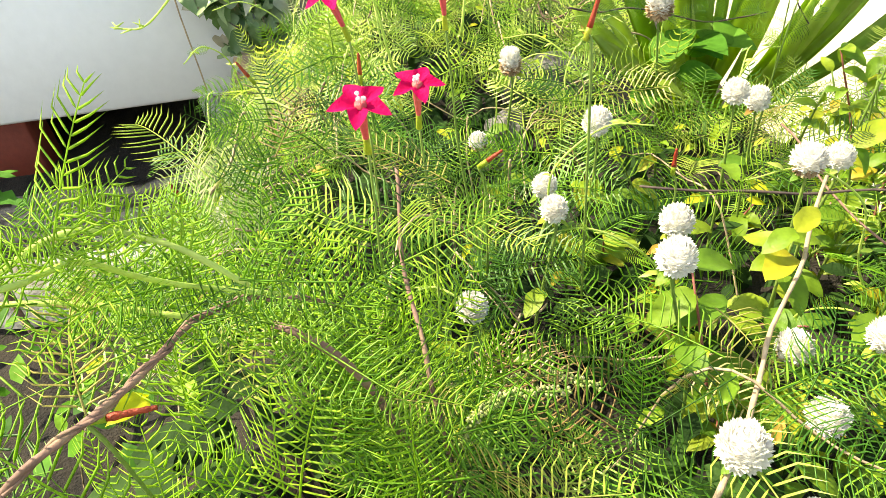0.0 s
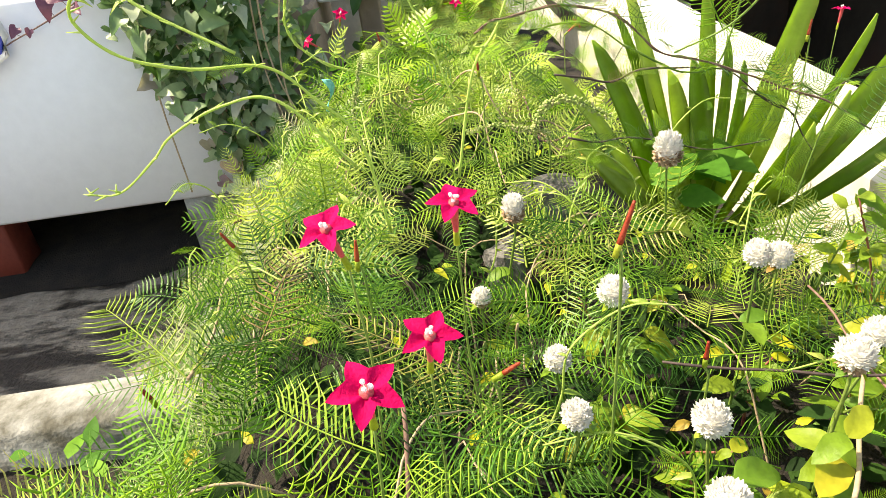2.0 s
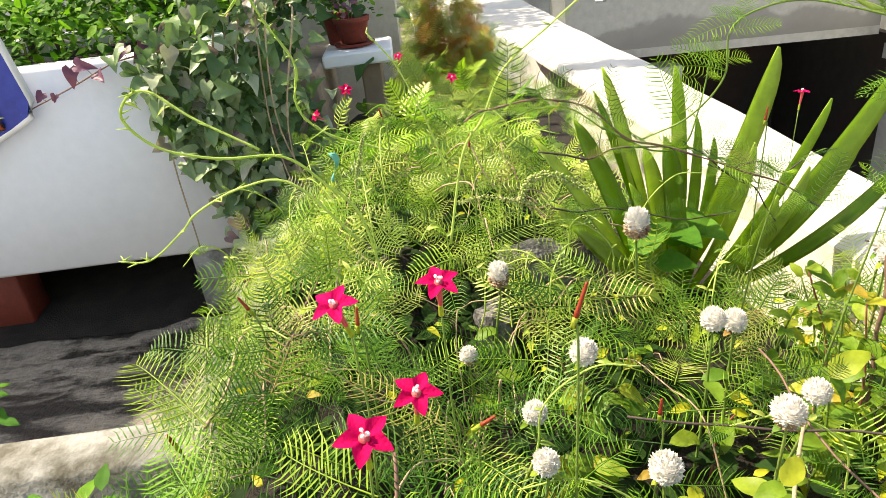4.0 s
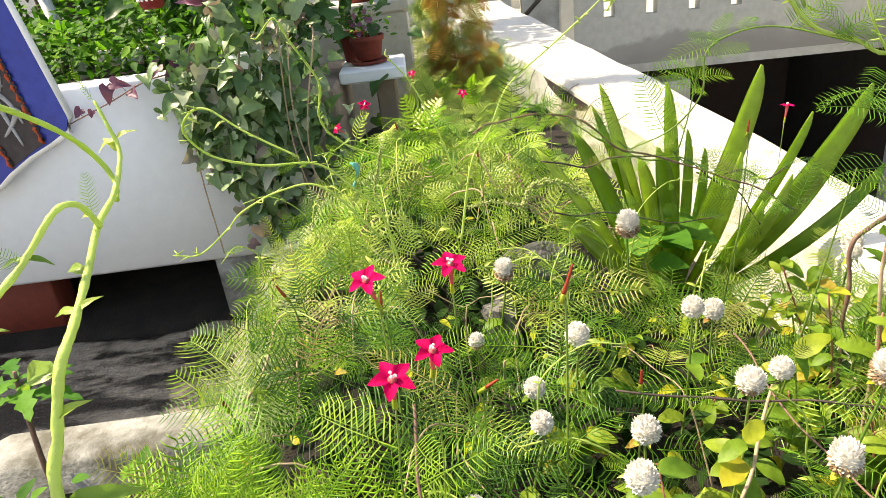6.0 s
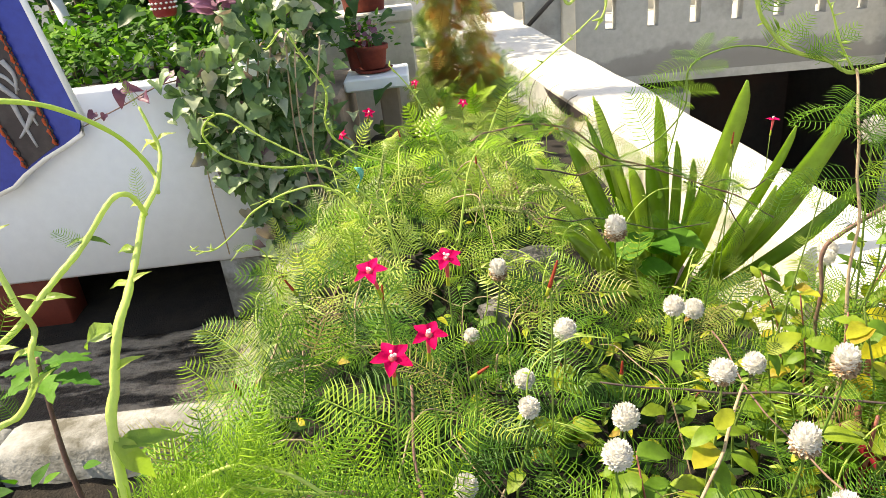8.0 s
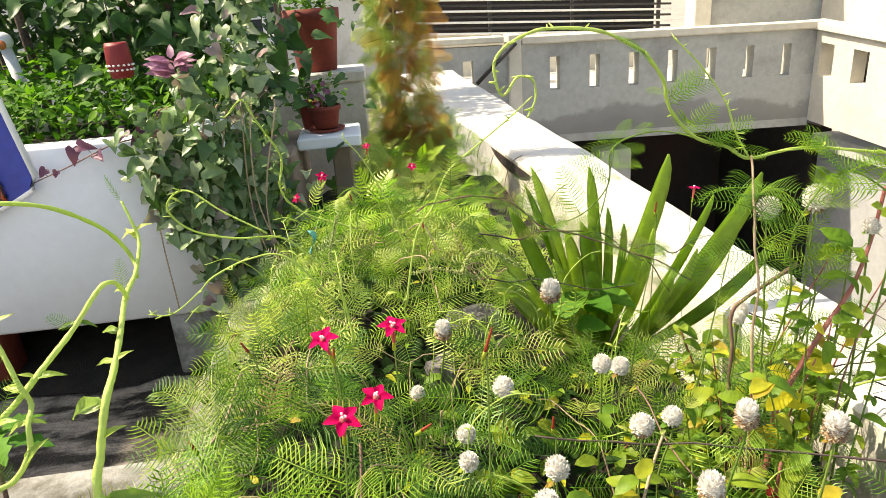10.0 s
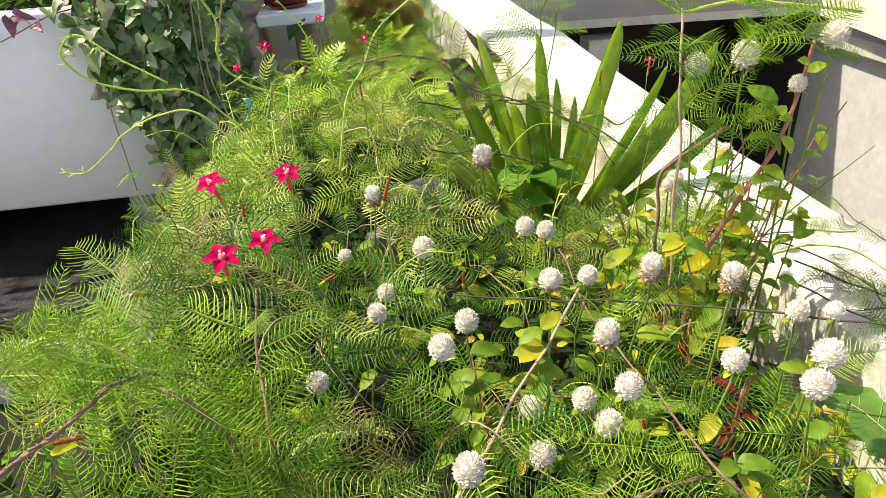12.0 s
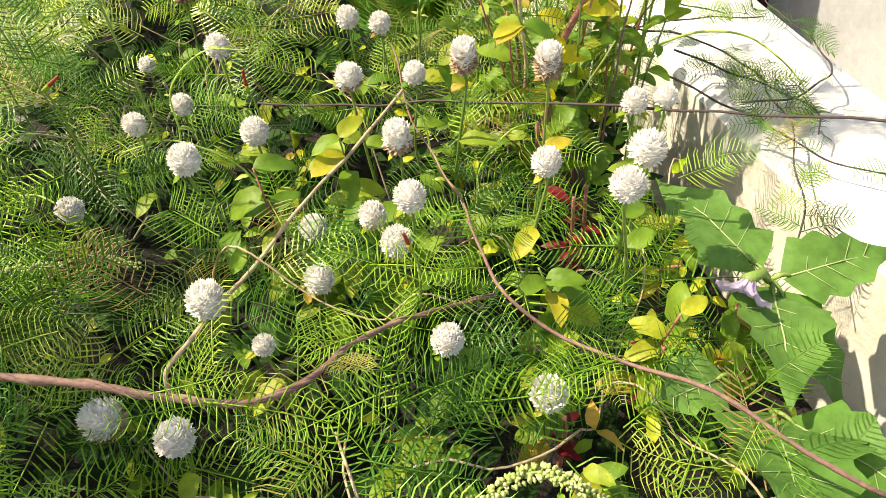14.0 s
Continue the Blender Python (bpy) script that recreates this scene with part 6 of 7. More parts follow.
stone((0.115, 0.86, 0.835), (0.030, 0.028, 0.042), "rough grey stone half hidden under the vine", 3)
stone((0.20, 1.0, 0.845), (0.066, 0.04, 0.055), "larger grey stone sunk in the vine", 8)
scrap = Shape()
for i in range(9):
    t = i / 8
    w = 0.006 * (1 - 0.4 * t)
    a = Vector((-0.096 + 0.006 * math.sin(5 * t), 0.985, 1.108 - 0.045 * t))
    side = Vector((math.cos(2.4 * t), math.sin(2.4 * t), 0.2 * math.sin(7 * t)))
    scrap.v += [tuple(a - w * side), tuple(a + w * side + Vector((0, -0.004, 0))), tuple(a + w * side + Vector((0, -0.003, 0))), tuple(a - w * side + Vector((0, 0.001, 0)))]
scrap.f = [(4 * i + k, 4 * i + (k + 1) % 4, 4 * i + 4 + (k + 1) % 4, 4 * i + 4 + k) for i in range(8) for k in range(4)] + [(3, 2, 1, 0), (32, 33, 34, 35)]
single("plastic_scrap", scrap, TURQUOISE, "small crumpled turquoise plastic strip caught in the vine", "plastic strip")


# ---- withered column of vine at the far end ----
col = thing("vine_column", "tall withered vine column, orange brown and green", "vine", at=(0.18, 2.8, 0.7))
part("stake", Shape().tube(ease([(0.20, 2.82, 0.6), (0.19, 2.8, 1.4), (0.22, 2.8, 2.2)], 5), 0.004, 0.003, 8), STEM_STRAW, col)
BUSHY = [arrays(feather(R, 0.075 + 0.03 * R.random(), R.randint(9, 11), 0.026 + 0.010 * R.random(), R.uniform(0.3, 0.9), 0.0042)) for _ in range(6)]
for mat_, count in ((FERN_DRY, 620), (FERN_YOUNG, 640), (FERN_PALE, 160)):
    ps = []
    while len(ps) < count:
        z = R.uniform(0.60, 2.2)
        if z > 1.0 and R.random() < 0.3:
            z = R.uniform(0.60, 0.98)
        wide = 0.12 + 0.30 * max(0.0, 1.02 - z)
        u = R.uniform(-1, 1)
        # tufts hang one over the other; the green ones keep to the shaded side
        if mat_ is FERN_DRY and (u < -0.55 or z < 0.95 and R.random() < 0.6) or mat_ is FERN_YOUNG and z > 0.95 and u > -0.35 and R.random() < 0.8:
            continue
        tuft = 0.04 * noise.noise((0, 2.5 * u, 9 * z))
        x, y = 0.205 + wide * u + tuft, 2.8 - 1.1 * max(0.0, 0.95 - z) * R.random() - 0.09 * math.sqrt(max(0, 1 - u * u)) * R.uniform(0.2, 1.1) + tuft
        d = Vector((R.gauss(0.8 * u, 0.5), R.gauss(-0.5, 0.4), R.gauss(-0.5, 0.5)))
        ps.append((R.randrange(6), aim((x, y, z), d, (R.gauss(0, 0.4), -0.8, 0.6), R.uniform(0.7, 1.25))))
    scatter("foliage", BUSHY, ps, mat_, col, "withered orange brown leaves" if mat_ is FERN_DRY else "green leaves")
crest = []
while len(crest) < 300:
    # bright tufts where the mound falls away towards the column
    x, y = R.uniform(-0.16, 0.50), R.uniform(1.25, 2.65)
    if x < edge_left(y) + 0.02 or x > 0.70 - 0.09 * y + 0.06 * noise.noise((5 * y, 0, 0)):
        continue
    crest.append((R.randrange(6), aim((x, y, canopy(x, y) + 0.04 + 0.07 * R.random() + 0.10 * max(0, y - 1.7)), (R.gauss(0, 0.8), R.gauss(-0.4, 0.6), R.uniform(-0.1, 0.9)), (R.gauss(-0.3, 0.3), -0.4, 1), R.uniform(0.7, 1.15))))
scatter("foliage", BUSHY, crest[:150], FERN_YOUNG, vine, "bright young leaves on the crest of the mound")
scatter("foliage", BUSHY, crest[150:], FERN_LIME, vine, "lime green leaves on the crest of the mound")


# ---- sweet potato vine over the planter's end ----
HEART_EDGE = ((0, 0.42), (0.05, 0.74), (0.14, 0.97), (0.25, 1.0), (0.37, 0.84), (0.5, 0.64), (0.7, 0.42), (0.88, 0.18), (1.0, 0.0))
HEARTS = [blade(0.050 + 0.014 * R.random(), 0.046 + 0.014 * R.random(), R, R.uniform(0.1, 0.5), R.uniform(0.2, 0.6), 0.8, 0.36, 0.04, 10, lobes=HEART_EDGE) for _ in range(6)]
HEART_ME = [s.mesh("leaf", HEART) for s in HEARTS]
ivy = thing("sweet_potato_vine", "trailing heart-leaved vine hanging over the white planter's end", "vine", at=(-0.45, 1.8, 0.62))
for k in range(9):
    x = -0.58 + 0.04 * k
    part("stem", Shape().tube(ease([(x, 1.98, 1.24), (x + R.uniform(-0.03, 0.03), 1.80, 1.22), (x + R.uniform(-0.05, 0.05), 1.76, 0.95), (x + R.uniform(-0.08, 0.12), 1.73, 0.66)], 6), 0.003, 0.002, 6, 0.2, R), STEM_STRAW, ivy)


def ivy_spot():
    """A place on the hanging curtain of leaves, or on the mound above the planter's rim."""
    while True:
        x, z = R.uniform(-0.95, -0.12), R.uniform(0.56, 1.62)
        left = -0.45 - 0.42 * max(0, z - 0.66) if z < 1.12 else -0.64
        right = -0.22 + 0.06 * math.sin(4 * z)
        if z > 1.20 and R.random() < 0.45 or z > 1.27 and x < -0.50 or z > 1.38 and (x < -0.44 or R.random() < 0.3):
            continue
        if left + R.gauss(0, 0.035) < x < right + R.gauss(0, 0.04):
            y = 1.74 + 0.05 * R.random() - 0.05 * math.sin((x + 0.8) * 5) + (0.35 * (z - 1.18) if z > 1.18 else 0) + 0.7 * max(0, x + 0.42)
            return x, y, z


def ivy_pose():
    x, y, z = ivy_spot()
    d = Vector((R.gauss(0, 0.7), R.gauss(-0.4, 0.35), R.gauss(-0.35, 0.5)))
    return aim((x, y, z), d, (R.gauss(0, 0.5), -0.7 + R.gauss(0, 0.4), 0.8 + R.gauss(0, 0.4)), R.uniform(0.5, 1.1))


for _ in range(300):
    part("leaf", R.choice(HEART_ME), HEART, ivy, at=Matrix.Translation(-ivy.location) @ ivy_pose())
scatter("inner_leaves", [arrays(s) for s in HEARTS], [(R.randrange(6), Matrix.Translation((0, 0.05, 0)) @ ivy_pose()) for _ in range(700)], HEART, ivy)
branch = thing("purple_leaved_branch", "thin trailing branch with purple heart leaves on the planter's face", "vine", at=(-0.62, 1.78, 1.2))
line = ease([(-0.56, 1.84, 1.22), (-0.623, 1.785, 1.186), (-0.70, 1.775, 1.171), (-0.812, 1.775, 1.127), (-0.903, 1.775, 1.095), (-0.965, 1.778, 1.075), (-1.02, 1.785, 1.085)], 6)
part("stem", Shape().tube(line, 0.0026, 0.0012, 6), STEM_BROWN, branch)
for k, (x, z, size) in enumerate(((-0.803, 1.162, 0.85), (-0.765, 1.175, 0.75), (-0.737, 1.150, 0.8), (-0.898, 1.112, 0.55), (-0.870, 1.096, 0.4), (-0.62, 1.19, 0.9), (-0.585, 1.175, 0.8), (-0.66, 1.20, 0.8), (-0.60, 1.21, 0.85))):
    d = Vector((R.gauss(-0.4, 0.5), -0.3, R.gauss(-0.5, 0.4)))
    part("leaf", HEARTS[k % 5], PURPLE_LEAF, branch, at=Matrix.Translation(-branch.location) @ aim(Vector((x, 1.765, z)) - 0.02 * d, d, (R.gauss(0, 0.3), -1, 0.4), size))
    k2 = min(range(len(line)), key=lambda q: (line[q].x - x) ** 2 + (line[q].z - z) ** 2)
    part("leaf_stalk", Shape().tube([line[k2], (line[k2] + Vector((x, 1.765, z))) / 2, Vector((x, 1.765, z)) - 0.02 * d], 0.0009, 0.0008, 5), STEM_BROWN, branch)


# ---- in and behind the planter ----
OVAL = [blade(0.030, 0.017, R, 0.15, 0.2, 0.7, 0, 0.0, 4) for _ in range(3)]
OVAL_ARR = [arrays(s) for s in OVAL]
hedge = thing("planter_hedge", "low hedge of small bright green leaves filling the planter", "hedge", at=(-1.4, 2.2, 1.1))
ps = []
for _ in range(8200):
    x, y = R.uniform(-3.5, -0.42), R.uniform(1.89, 2.66)
    top = 1.30 + 0.07 * noise.noise((4 * x, 4 * y, 2)) + 0.10 * (y - 1.9) / 0.7
    z = top - abs(R.gauss(0, 0.10))
    if z > 1.12:
        ps.append((R.randrange(3), aim((x, y, z), (R.gauss(0, 1), R.gauss(-0.3, 1), R.gauss(0.3, 0.6)), (R.gauss(0, 0.5), -0.4, 1), R.uniform(0.9, 1.55))))
scatter("leaves", OVAL_ARR, ps, HEDGE, hedge)
for k in range(40):
    x, y = R.uniform(-2.1, -0.5), R.uniform(1.95, 2.6)
    part("stem", Shape().tube([Vector((x, y, 1.12)), Vector((x + 0.01, y, 1.2)), Vector((x + R.uniform(-0.03, 0.03), y, 1.3))], 0.003, 0.0015, 5), STEM_GREEN, hedge)


def shade_tree(name, label, x, y, height, spread, seed, count):
    rng = random.Random(seed)
    t = thing(name, label, "tree", "trees behind the planter", at=(x, y, FLOOR))
    trunk = ease([(x, y, FLOOR), (x + 0.04, y, FLOOR + height * 0.4), (x - 0.02, y + 0.03, FLOOR + height * 0.7), (x, y, FLOOR + height)], 6)
    part("trunk", Shape().tube(trunk, 0.035, 0.012, 9, 0.15, rng), BARK, t)
    tips = []
    for k in range(8):
        q = trunk[int(len(trunk) * (0.42 + 0.06 * k))]
        a = k * 2.4
        e = q + Vector((math.cos(a) * spread, math.sin(a) * spread * 0.6, rng.uniform(0.05, 0.4)))
        part("limb", Shape().tube(ease([q, q.lerp(e, 0.5) + Vector((0, 0, 0.05)), e], 4), 0.010, 0.004, 6, 0.15, rng), BARK, t)
        tips += [q.lerp(e, f) for f in (0.4, 0.7, 1.0)]
    ps = []
    for _ in range(count):
        c = rng.choice(tips)
        q = c + Vector([rng.gauss(0, s) for s in (0.14, 0.10, 0.13)])
        ps.append((rng.randrange(6), aim(q, (rng.gauss(0, 1), rng.gauss(-0.3, 1), rng.gauss(-0.4, 0.6)), (rng.gauss(0, 0.6), -0.6, 0.8), rng.uniform(0.8, 1.7))))
    scatter("crown", [arrays(s) for s in HEARTS], ps, SHADE_LEAF, t)


shade_tree("small_tree", "small dark-leaved tree behind the planter", -0.95, 3.0, 1.55, 0.45, 1, 1000)
shade_tree("small_tree", "small dark-leaved tree behind the planter", -1.75, 3.2, 1.7, 0.5, 2, 900)
shade_tree("small_tree", "small dark-leaved tree growing in the planter", -0.60, 2.38, 1.55, 0.32, 3, 620)
# Its crown is out of view, added to throw shade on the wall's end.
shade_tree("wall_shade_tree", "unseen tall leafy tree added to shade the far end of the wall", -0.55, 4.9, 2.9, 1.0, 4, 1900)
for x, dx in ((-1.30, -0.05), (-1.42, -0.06), (-1.52, -0.04), (-1.2, -0.05)):
    single("wooden_stake", Shape().tube(ease([(x, 2.62, 1.0), (x + dx * 0.5, 2.62, 1.5), (x + dx, 2.62, 2.1)], 4), 0.018, 0.015, 8, 0.1), BARK, "weathered brown wooden stake behind the hedge", "stake", "stakes")

# A stake with a duck's head and orange beak; it is no lamp.
light = thing("duck_head_stake", "white garden stake with a round duck's head and an orange beak", "garden stake", at=(-1.19, 2.38, 1.1))
part("pole", Shape().tube([Vector((-1.115, 2.36, 1.02)), Vector((-1.155, 2.365, 1.25)), Vector((-1.185, 2.37, 1.44))], 0.022, 0.019, 12), WHITE_PAINT, light)
part("ball", Shape().lathe([(0.002, -0.032)] + [(0.033 * math.sin(math.pi * i / 10), -0.033 * math.cos(math.pi * i / 10)) for i in range(1, 10)] + [(0.002, 0.032)], 16, Matrix.Translation((-1.19, 2.37, 1.465))), WHITE_PAINT, light)
part("patch", Shape().lathe([(0.002, -0.016), (0.011, -0.012), (0.014, 0.0), (0.011, 0.012), (0.002, 0.016)], 12, Matrix.Translation((-1.183, 2.344, 1.455))), ORANGE_PAINT, light, "orange painted beak")

hang = thing("hanging_pot", "small red hanging pot with white dots", "pot", at=(-0.645, 1.84, 1.347))
part("pot", Shape().lathe([(0.040, 0.0), (0.050, 0.01), (0.056, 0.06), (0.052, 0.11), (0.046, 0.125), (0.042, 0.12), (0.044, 0.02)], 24, Matrix.Translation((-0.645, 1.84, 1.347)) @ Matrix.Diagonal((0.62, 0.62, 0.78, 1))), RED_GLAZE, hang)
for k in range(16):
    a = 2 * math.pi * k / 16
    for z, r in ((1.370, 0.0338), (1.383, 0.0351)):
        b = a + (0.2 if z > 1.375 else 0)
        part("dot", Shape().lathe([(0.001, -0.003), (0.004, -0.001), (0.004, 0.001), (0.001, 0.003)], 8, Matrix.Translation((-0.645 + r * math.cos(b), 1.84 + r * math.sin(b), z))), WHITE_PAINT, hang)
part("wire", Shape().tube(ease([(-0.645, 1.84, 1.43), (-0.647, 1.84, 1.6), (-0.65, 1.86, 1.95)], 4), 0.002, 0.002, 5), BLACK_METAL, hang)

pink = thing("coleus_plant", "pink and purple leaved plant among the green vine", "plant", at=(-0.50, 1.88, 1.14))
part("stem", Shape().tube(ease([(-0.50, 1.90, 1.14), (-0.50, 1.87, 1.25), (-0.50, 1.83, 1.36)], 4), 0.004, 0.003, 6), STEM_BROWN, pink)
PINKS = [blade(0.075, 0.034, R, 0.2, 0.3, 0.9, 0.1, 0.05, 7).mesh("leaf", PINK_LEAF) for _ in range(3)]
for k in range(20):
    a = k * 2.4
    part("leaf", PINKS[k % 3], PINK_LEAF, pink, at=Matrix.Translation(-pink.location) @ aim((-0.50 + 0.015 * math.cos(a), 1.83, 1.335 + 0.003 * k), (math.cos(a), math.sin(a) * 0.5 - 0.3, 0.35), (0, -0.7, 0.7), R.uniform(0.6, 0.9)))


def flower_pot(name, label, at, r, h, material, rim=True):
    p = thing(name, label, "pot", "terracotta pots", at=at)
    prof = [(r * 0.70, 0), (r * 0.74, 0.004), (r * 0.93, h * 0.78), (r * 1.02, h * 0.79), (r * 1.05, h), (r * 0.93, h), (r * 0.88, h * 0.8)]
    part("pot", Shape().lathe(prof, 32, Matrix.Translation(at)), material, p)
    part("earth", Shape().lathe([(0.001, h * 0.7), (r * 0.85, h * 0.72), (r * 0.9, h * 0.86), (0.001, h * 0.9)], 24, Matrix.Translation(at)), SOIL, p, "dark soil")
    return p


single("shelf", Shape().box((-0.24, 2.32, 0.995), (0.0, 2.60, 1.04), 0.006), BOX_WALL, "white plastered shelf holding small pots", "shelf", smooth=False)
single("shelf_pier", Shape().box((-0.12, 2.40, FLOOR), (-0.045, 2.58, 0.995), 0.006), BROWN_WALL, "brown plastered pier under the shelf", "pier", smooth=False)
flower_pot("small_pot", "small terracotta pot of pink flowers on the shelf", (-0.13, 2.46, 1.055), 0.062, 0.085, CLAY)
single("pot_saucer", Shape().lathe([(0.05, 0), (0.068, 0.004), (0.074, 0.014), (0.066, 0.014), (0.05, 0.006)], 28, Matrix.Translation((-0.13, 2.46, 1.041))), CLAY, "terracotta saucer under a small pot", "saucer")
flower_pot("small_pot", "small terracotta pot at the back of the shelf", (-0.19, 2.555, 1.041), 0.050, 0.11, CLAY)
bl = thing("pot_flowers", "pink flowers with green leaves in a small pot", "flowers", at=(-0.13, 2.46, 1.13))
TINY = [blade(0.030, 0.024, R, 0.3, 0.3, 0.3, 0, 0.08, 5).mesh("petal", PINK_LEAF) for _ in range(2)]
for k in range(26):
    q = Vector((R.gauss(-0.13, 0.03), R.gauss(2.45, 0.02), R.uniform(1.14, 1.22)))
    part("petal", TINY[k % 2], PINK_LEAF, bl, at=Matrix.Translation(-bl.location) @ aim(q, (R.gauss(0, 1), R.gauss(-0.3, 1), R.gauss(0.3, 0.5)), (0, -0.6, 0.8), R.uniform(0.6, 1)))
for k in range(8):
    q = Vector((R.gauss(-0.13, 0.02), 2.46, 1.11))
    part("stem", Shape().tube([q, q + Vector((0.003, 0, 0.04)), q + Vector((R.gauss(0, 0.012), -0.005, 0.08))], 0.0014, 0.001, 5), STEM_GREEN, bl)
scatter("leaves", OVAL_ARR, [(R.randrange(3), aim((R.gauss(-0.16, 0.06), R.gauss(2.5, 0.04), R.uniform(1.12, 1.24)), (R.gauss(0, 1), R.gauss(0, 1), 0.5), (0, -0.5, 1), R.uniform(0.6, 1.1))) for _ in range(120)], HEDGE, bl)
ledge = thing("plant_ledge", "white plastered ledge carrying a large pot", "ledge", at=(-0.28, 3.4, FLOOR))
part("body", Shape().box((-0.61, 3.21, FLOOR), (0.04, 3.59, 1.145), 0.01), WHITE_WALL, ledge, smooth=False)
part("slab", Shape().box((-0.62, 3.2, 1.145), (0.05, 3.6, 1.20), 0.008), WHITE_WALL, ledge, smooth=False)
flower_pot("large_pot", "large red terracotta pot on the white ledge", (-0.19, 3.36, 1.201), 0.135, 0.30, CLAY)
pp = thing("pot_plant", "small green plant in the large pot", "plant", at=(-0.19, 3.36, 1.47))
scatter("leaves", OVAL_ARR, [(R.randrange(3), aim((R.gauss(-0.19, 0.06), R.gauss(3.36, 0.05), R.uniform(1.46, 1.62)), (R.gauss(0, 1), R.gauss(0, 1), 0.8), (0, -0.5, 1), R.uniform(0.8, 1.6))) for _ in range(260)], HEDGE, pp)


# ---- painted board leaning on the planter ----
def board():
    b = thing("painted_board", "blue painted board with a black and grey patterned band", "painted board", at=(-1.15, 1.76, 1.0))
    # outline in the board's own plane: u across, w up; its foot is rounded
    edge_r = lambda w: 0.20 - 0.20 * w
    out = [(-0.62, 0.62), (edge_r(0.62), 0.62), (edge_r(0.3), 0.3), (edge_r(0.06), 0.06), (0.172, 0.022), (0.12, -0.005), (0.05, -0.035), (-0.02, -0.075), (-0.06, -0.105), (-0.12, -0.125), (-0.3, -0.12), (-0.62, -0.12)]
    n = len(out)

    def place(u, w, d=0.0):
        return (-1.115 + u, 1.775 + 0.06 * w - d, 1.045 + w)

    def slab(poly, d0, d1):
        k = len(poly)
        return Shape().add([place(u, w, d0) for u, w in poly] + [place(u, w, d1) for u, w in poly], [tuple(range(k)), tuple(range(2 * k - 1, k - 1, -1))] + [((i + 1) % k, i, i + k, (i + 1) % k + k) for i in range(k)])

    part("panel", slab(out, 0.0, 0.018), BLUE_PAINT, b, smooth=False)
    rim = Shape().tube([Vector(place(u + 0.004, w, 0.009)) for u, w in out[1:10]], 0.010, 0.010, 8)
    part("rim", rim, WHITE_PAINT, b, "white painted rim")
    part("dark_band", slab([(-0.19, 0.62), (-0.005, 0.62), (0.105, 0.0), (0.06, -0.022), (0.0, -0.055)], 0.0185, 0.021), BLACK_PAINT, b, "black patterned band", smooth=False)
    for top, foot in (((-0.005, 0.62), (0.105, 0.0)), ((-0.19, 0.62), (0.0, -0.055))):
        core = [Vector(place(top[0] + (foot[0] - top[0]) * i / 60, top[1] + (foot[1] - top[1]) * i / 60, 0.024)) for i in range(61)]
        part("cord", Shape().tube(wind(core, 22, 0.004), 0.005, 0.005, 6), RED_CORD, b, "twisted red cord")
        part("cord", Shape().tube(wind([q + Vector((0.004, 0, 0)) for q in core], -22, 0.004), 0.0035, 0.0035, 6), BLACK_PAINT, b, "dark cord strand")
    motifs = (((-0.07, 0.42), (-0.03, 0.36), (-0.02, 0.28)), ((-0.02, 0.38), (0.0, 0.30), (-0.03, 0.24)), ((-0.05, 0.22), (0.0, 0.20), (0.03, 0.16)), ((-0.02, 0.18), (0.03, 0.12), (0.05, 0.06)),
              ((0.0, 0.14), (0.01, 0.08), (0.03, 0.0)), ((0.05, 0.10), (0.02, 0.06), (-0.01, 0.03)), ((-0.12, 0.5), (-0.08, 0.44), (-0.09, 0.36)), ((0.01, 0.24), (0.03, 0.2), (0.02, 0.15)))
    for mo in motifs:
        part("brush_mark", Shape().tube(ease([place(u + 0.02, w, 0.0215) for u, w in mo], 5), 0.009, 0.003, 6), GREY_PAINT, b, "grey brushwork")


board()


# ---- small growth in the low corner and on the wall ----
weeds = []
for _ in range(170):
    x, y = R.uniform(-0.80, -0.30), R.uniform(-0.1, 0.80)
    weeds.append((R.randrange(3), aim((x, y, 0.66 + 0.05 * R.random()), (R.gauss(0, 1), R.gauss(0, 1), 0.7), (0, -0.3, 1), R.uniform(0.7, 1.6))))
scatter("weeds", OVAL_ARR, weeds, HEDGE, None, "small dark green weeds on the soil", "weeds")
WIRY = [feather(R, 0.036 + 0.012 * R.random(), R.randint(8, 10), 0.015 + 0.005 * R.random(), R.uniform(0.2, 0.8), 0.0010, True).mesh("leaf", FERN) for _ in range(4)]
WALL_STEMS = (
    (((0.60, 0.66, 0.93), (0.72, 0.62, 0.90), (0.799, 0.598, 0.872), (0.808, 0.552, 0.872), (0.815, 0.514, 0.872), (0.796, 0.461, 0.880), (0.787, 0.404, 0.872), (0.751, 0.328, 0.872), (0.727, 0.272, 0.872), (0.699, 0.234, 0.860)), 34),
    (((0.735, 0.430, 0.90), (0.808, 0.436, 0.885), (0.864, 0.469, 0.880), (0.890, 0.482, 0.885), (0.923, 0.560, 0.870), (0.931, 0.609, 0.868), (0.930, 0.666, 0.870), (0.948, 0.789, 0.868), (0.944, 0.866, 0.875)), 14),
    (((0.66, 0.48, 0.92), (0.735, 0.447, 0.885), (0.763, 0.399, 0.875), (0.786, 0.359, 0.870), (0.822, 0.318, 0.866), (0.90, 0.25, 0.862)), 12),
)
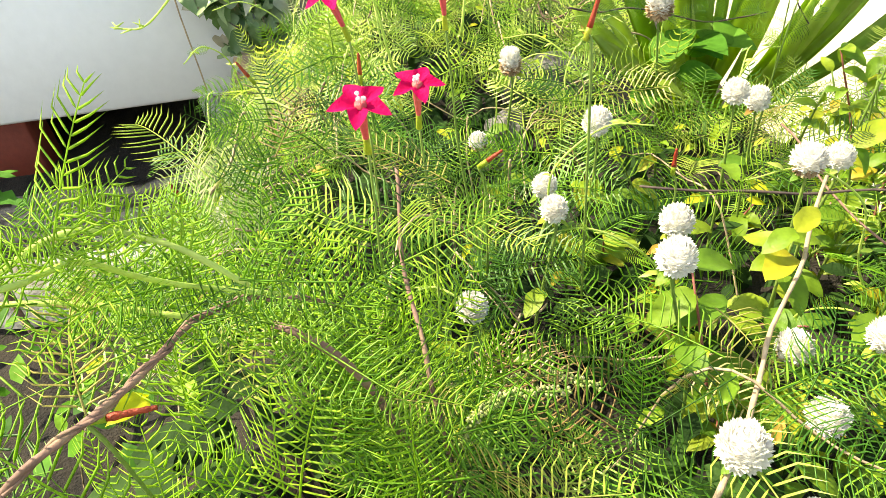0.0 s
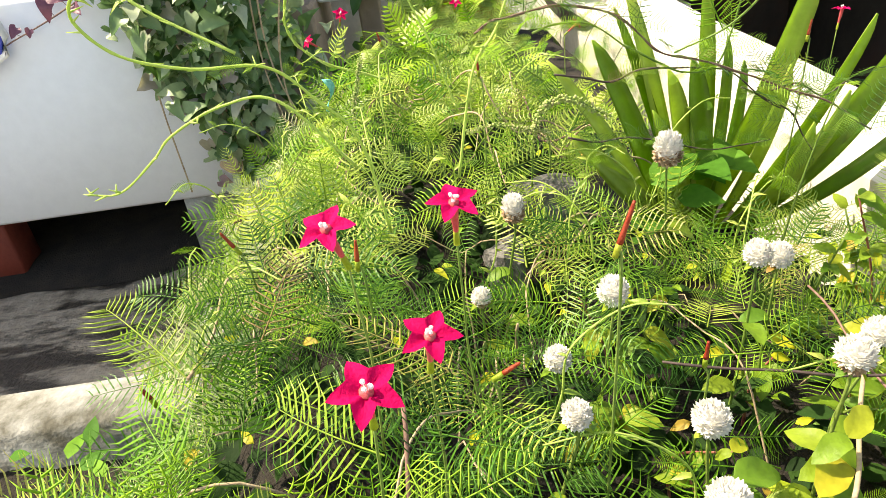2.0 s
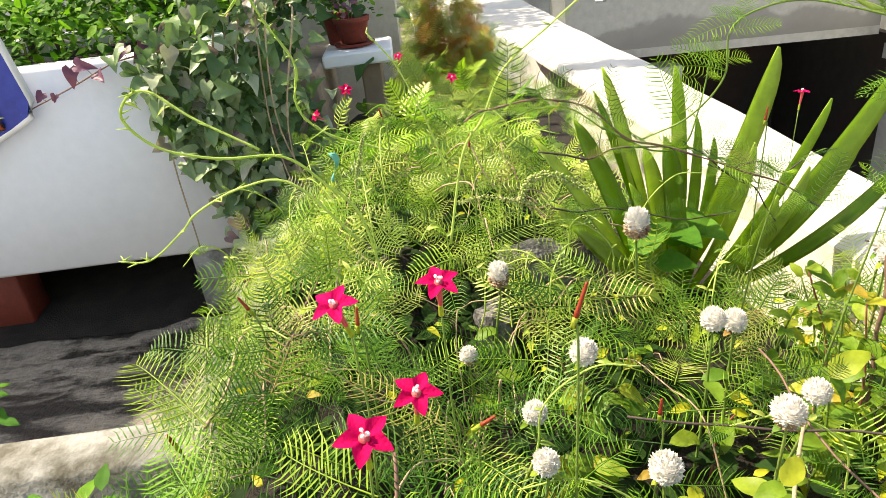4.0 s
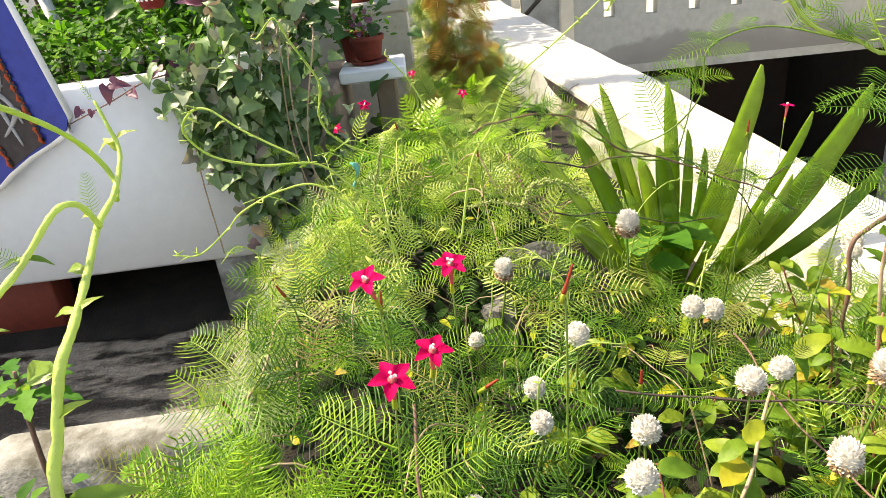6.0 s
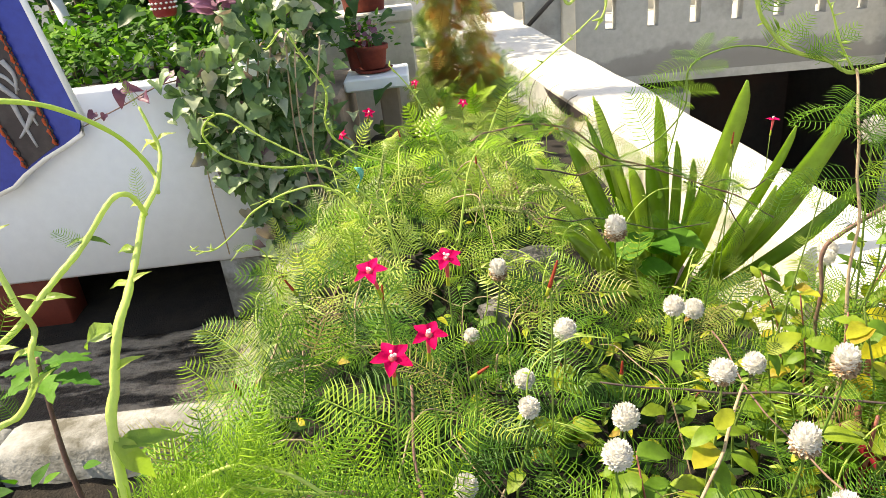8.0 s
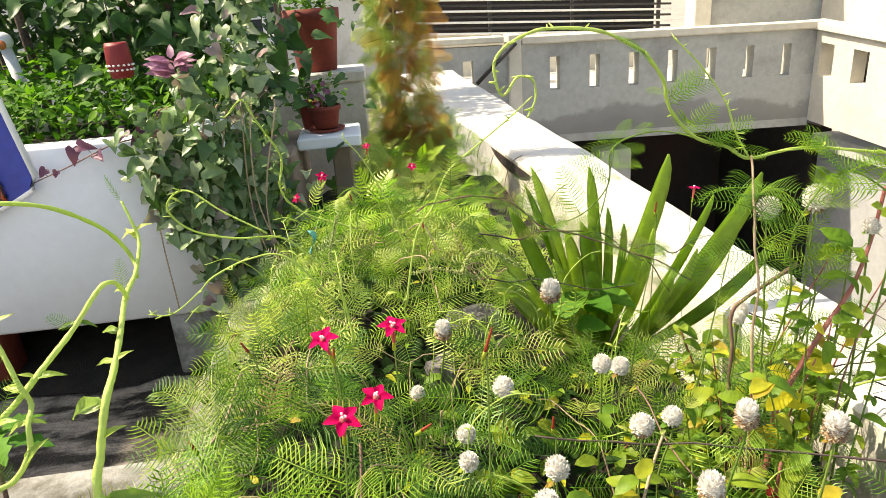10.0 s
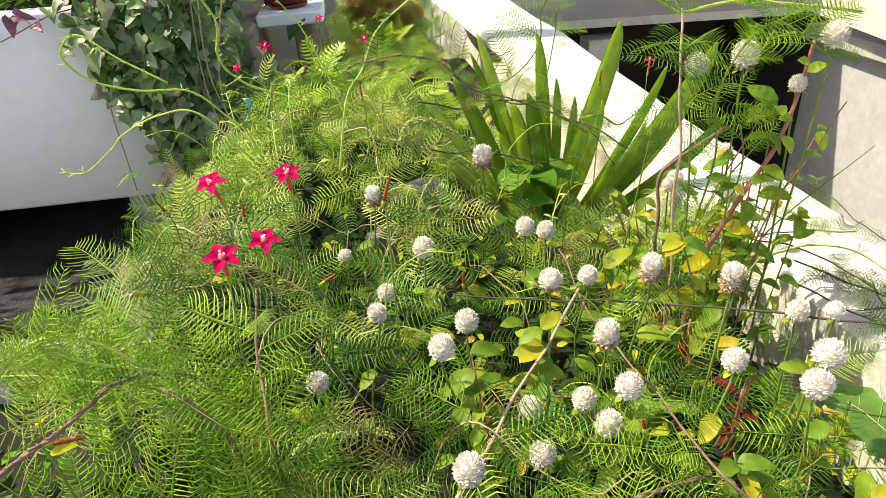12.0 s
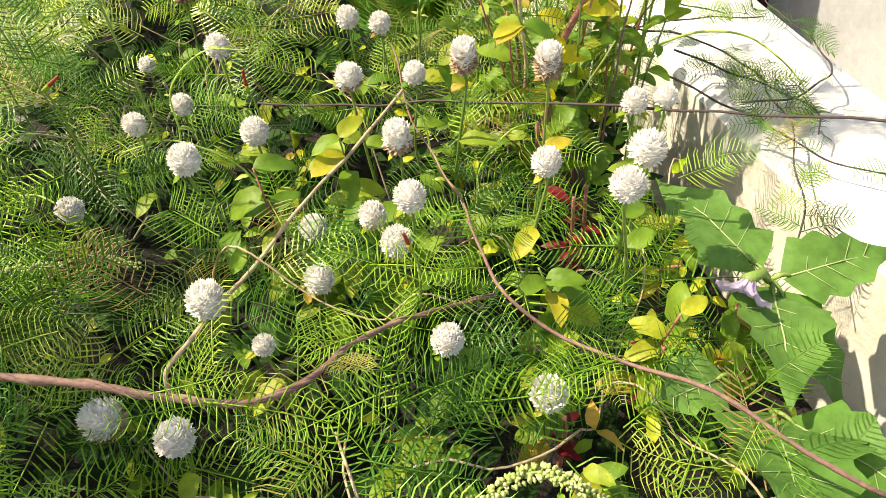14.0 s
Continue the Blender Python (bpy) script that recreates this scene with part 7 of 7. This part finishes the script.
SIDE_STEMS = (
    (((0.60, 0.63, 0.93), (0.703, 0.645, 0.90), (0.771, 0.651, 0.893), (0.847, 0.653, 0.885), (0.898, 0.654, 0.875)), 12),
    (((0.70, 0.53, 0.92), (0.76, 0.50, 0.895), (0.80, 0.47, 0.885), (0.83, 0.43, 0.872), (0.81, 0.38, 0.87)), 26),
    (((0.62, 0.78, 0.95), (0.72, 0.74, 0.92), (0.80, 0.70, 0.89), (0.86, 0.70, 0.87)), 14),
)
for i, (pts, count) in enumerate(WALL_STEMS + SIDE_STEMS):
    wiry = runner(list(pts), 0.0014, 0.0009, TWIG_DARK, "dark wiry vine with small combed leaves trailing over the white wall", seed=60 + i)
    line, rr = ease(list(pts), 7), random.Random(90 + i)
    for k in range(count):
        q = line[rr.randrange(4, len(line))]
        a = rr.uniform(0, 6.28)
        part("leaf", rr.choice(WIRY), FERN, wiry, at=Matrix.Translation(-wiry.location) @ aim(q + Vector((0, 0, 0.003)), (math.cos(a), math.sin(a), rr.uniform(0.0, 0.6)), (rr.gauss(0, 0.3), -0.5, 0.9), rr.uniform(0.7, 1.2)))
for i, pts in enumerate((((0.55, 0.62, 0.80), (0.60, 0.60, 1.0), (0.68, 0.57, 1.14)), ((0.60, 0.58, 0.80), (0.66, 0.55, 0.96), (0.75, 0.50, 1.10)), ((0.46, 0.62, 0.80), (0.48, 0.6, 1.0), (0.49, 0.58, 1.15)), ((0.40, 0.70, 0.80), (0.41, 0.68, 1.0), (0.42, 0.66, 1.12)))):
    runner(list(pts), 0.0016, 0.0007, STEM_GREEN, "thin green grassy stalk", "grass_stalk", leaves=4, size=0.6, seed=80 + i, category="grass")
grass = thing("grass", "single pale grass blade lying toward the wall", "grass", at=(0.63, 0.56, 0.97))
part("blade", Shape().tube(ease([(0.66, 0.60, 0.87), (0.73, 0.585, 0.905), (0.773, 0.566, 0.915), (0.806, 0.537, 0.913), (0.825, 0.486, 0.90), (0.835, 0.446, 0.882)], 6), 0.0022, 0.0008, 6), TENDRIL, grass)
climb = thing("wall_creeper", "thin feathery creeper hanging on the wall's inner face", "vine", at=(0.6, 2.8, 0.7))
creep = []
for _ in range(380):
    y = R.uniform(1.75, 4.4)
    x = 0.79 - 0.062 * y - abs(R.gauss(0, 0.05))
    z = 0.86 - abs(R.gauss(0, 0.16))
    if 2.2 < y < 3.05 and z > 0.74:
        continue
    creep.append((R.randrange(9), aim((x, y, z), (R.gauss(-0.3, 0.5), R.gauss(0, 0.6), R.gauss(-0.2, 0.6)), (-0.7, -0.6, 0.4), R.uniform(0.6, 1.1))))
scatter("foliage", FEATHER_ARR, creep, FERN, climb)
for k in range(9):
    y = 2.0 + 0.26 * k
    x = 0.775 - 0.062 * y
    part("stem", Shape().tube(ease([(x + 0.05, y, 0.85), (x, y - 0.03, 0.83), (x - 0.02, y + 0.04, 0.72), (x - 0.03, y - 0.02, 0.55)], 5), 0.0016, 0.0012, 5), TWIG_DARK, climb)
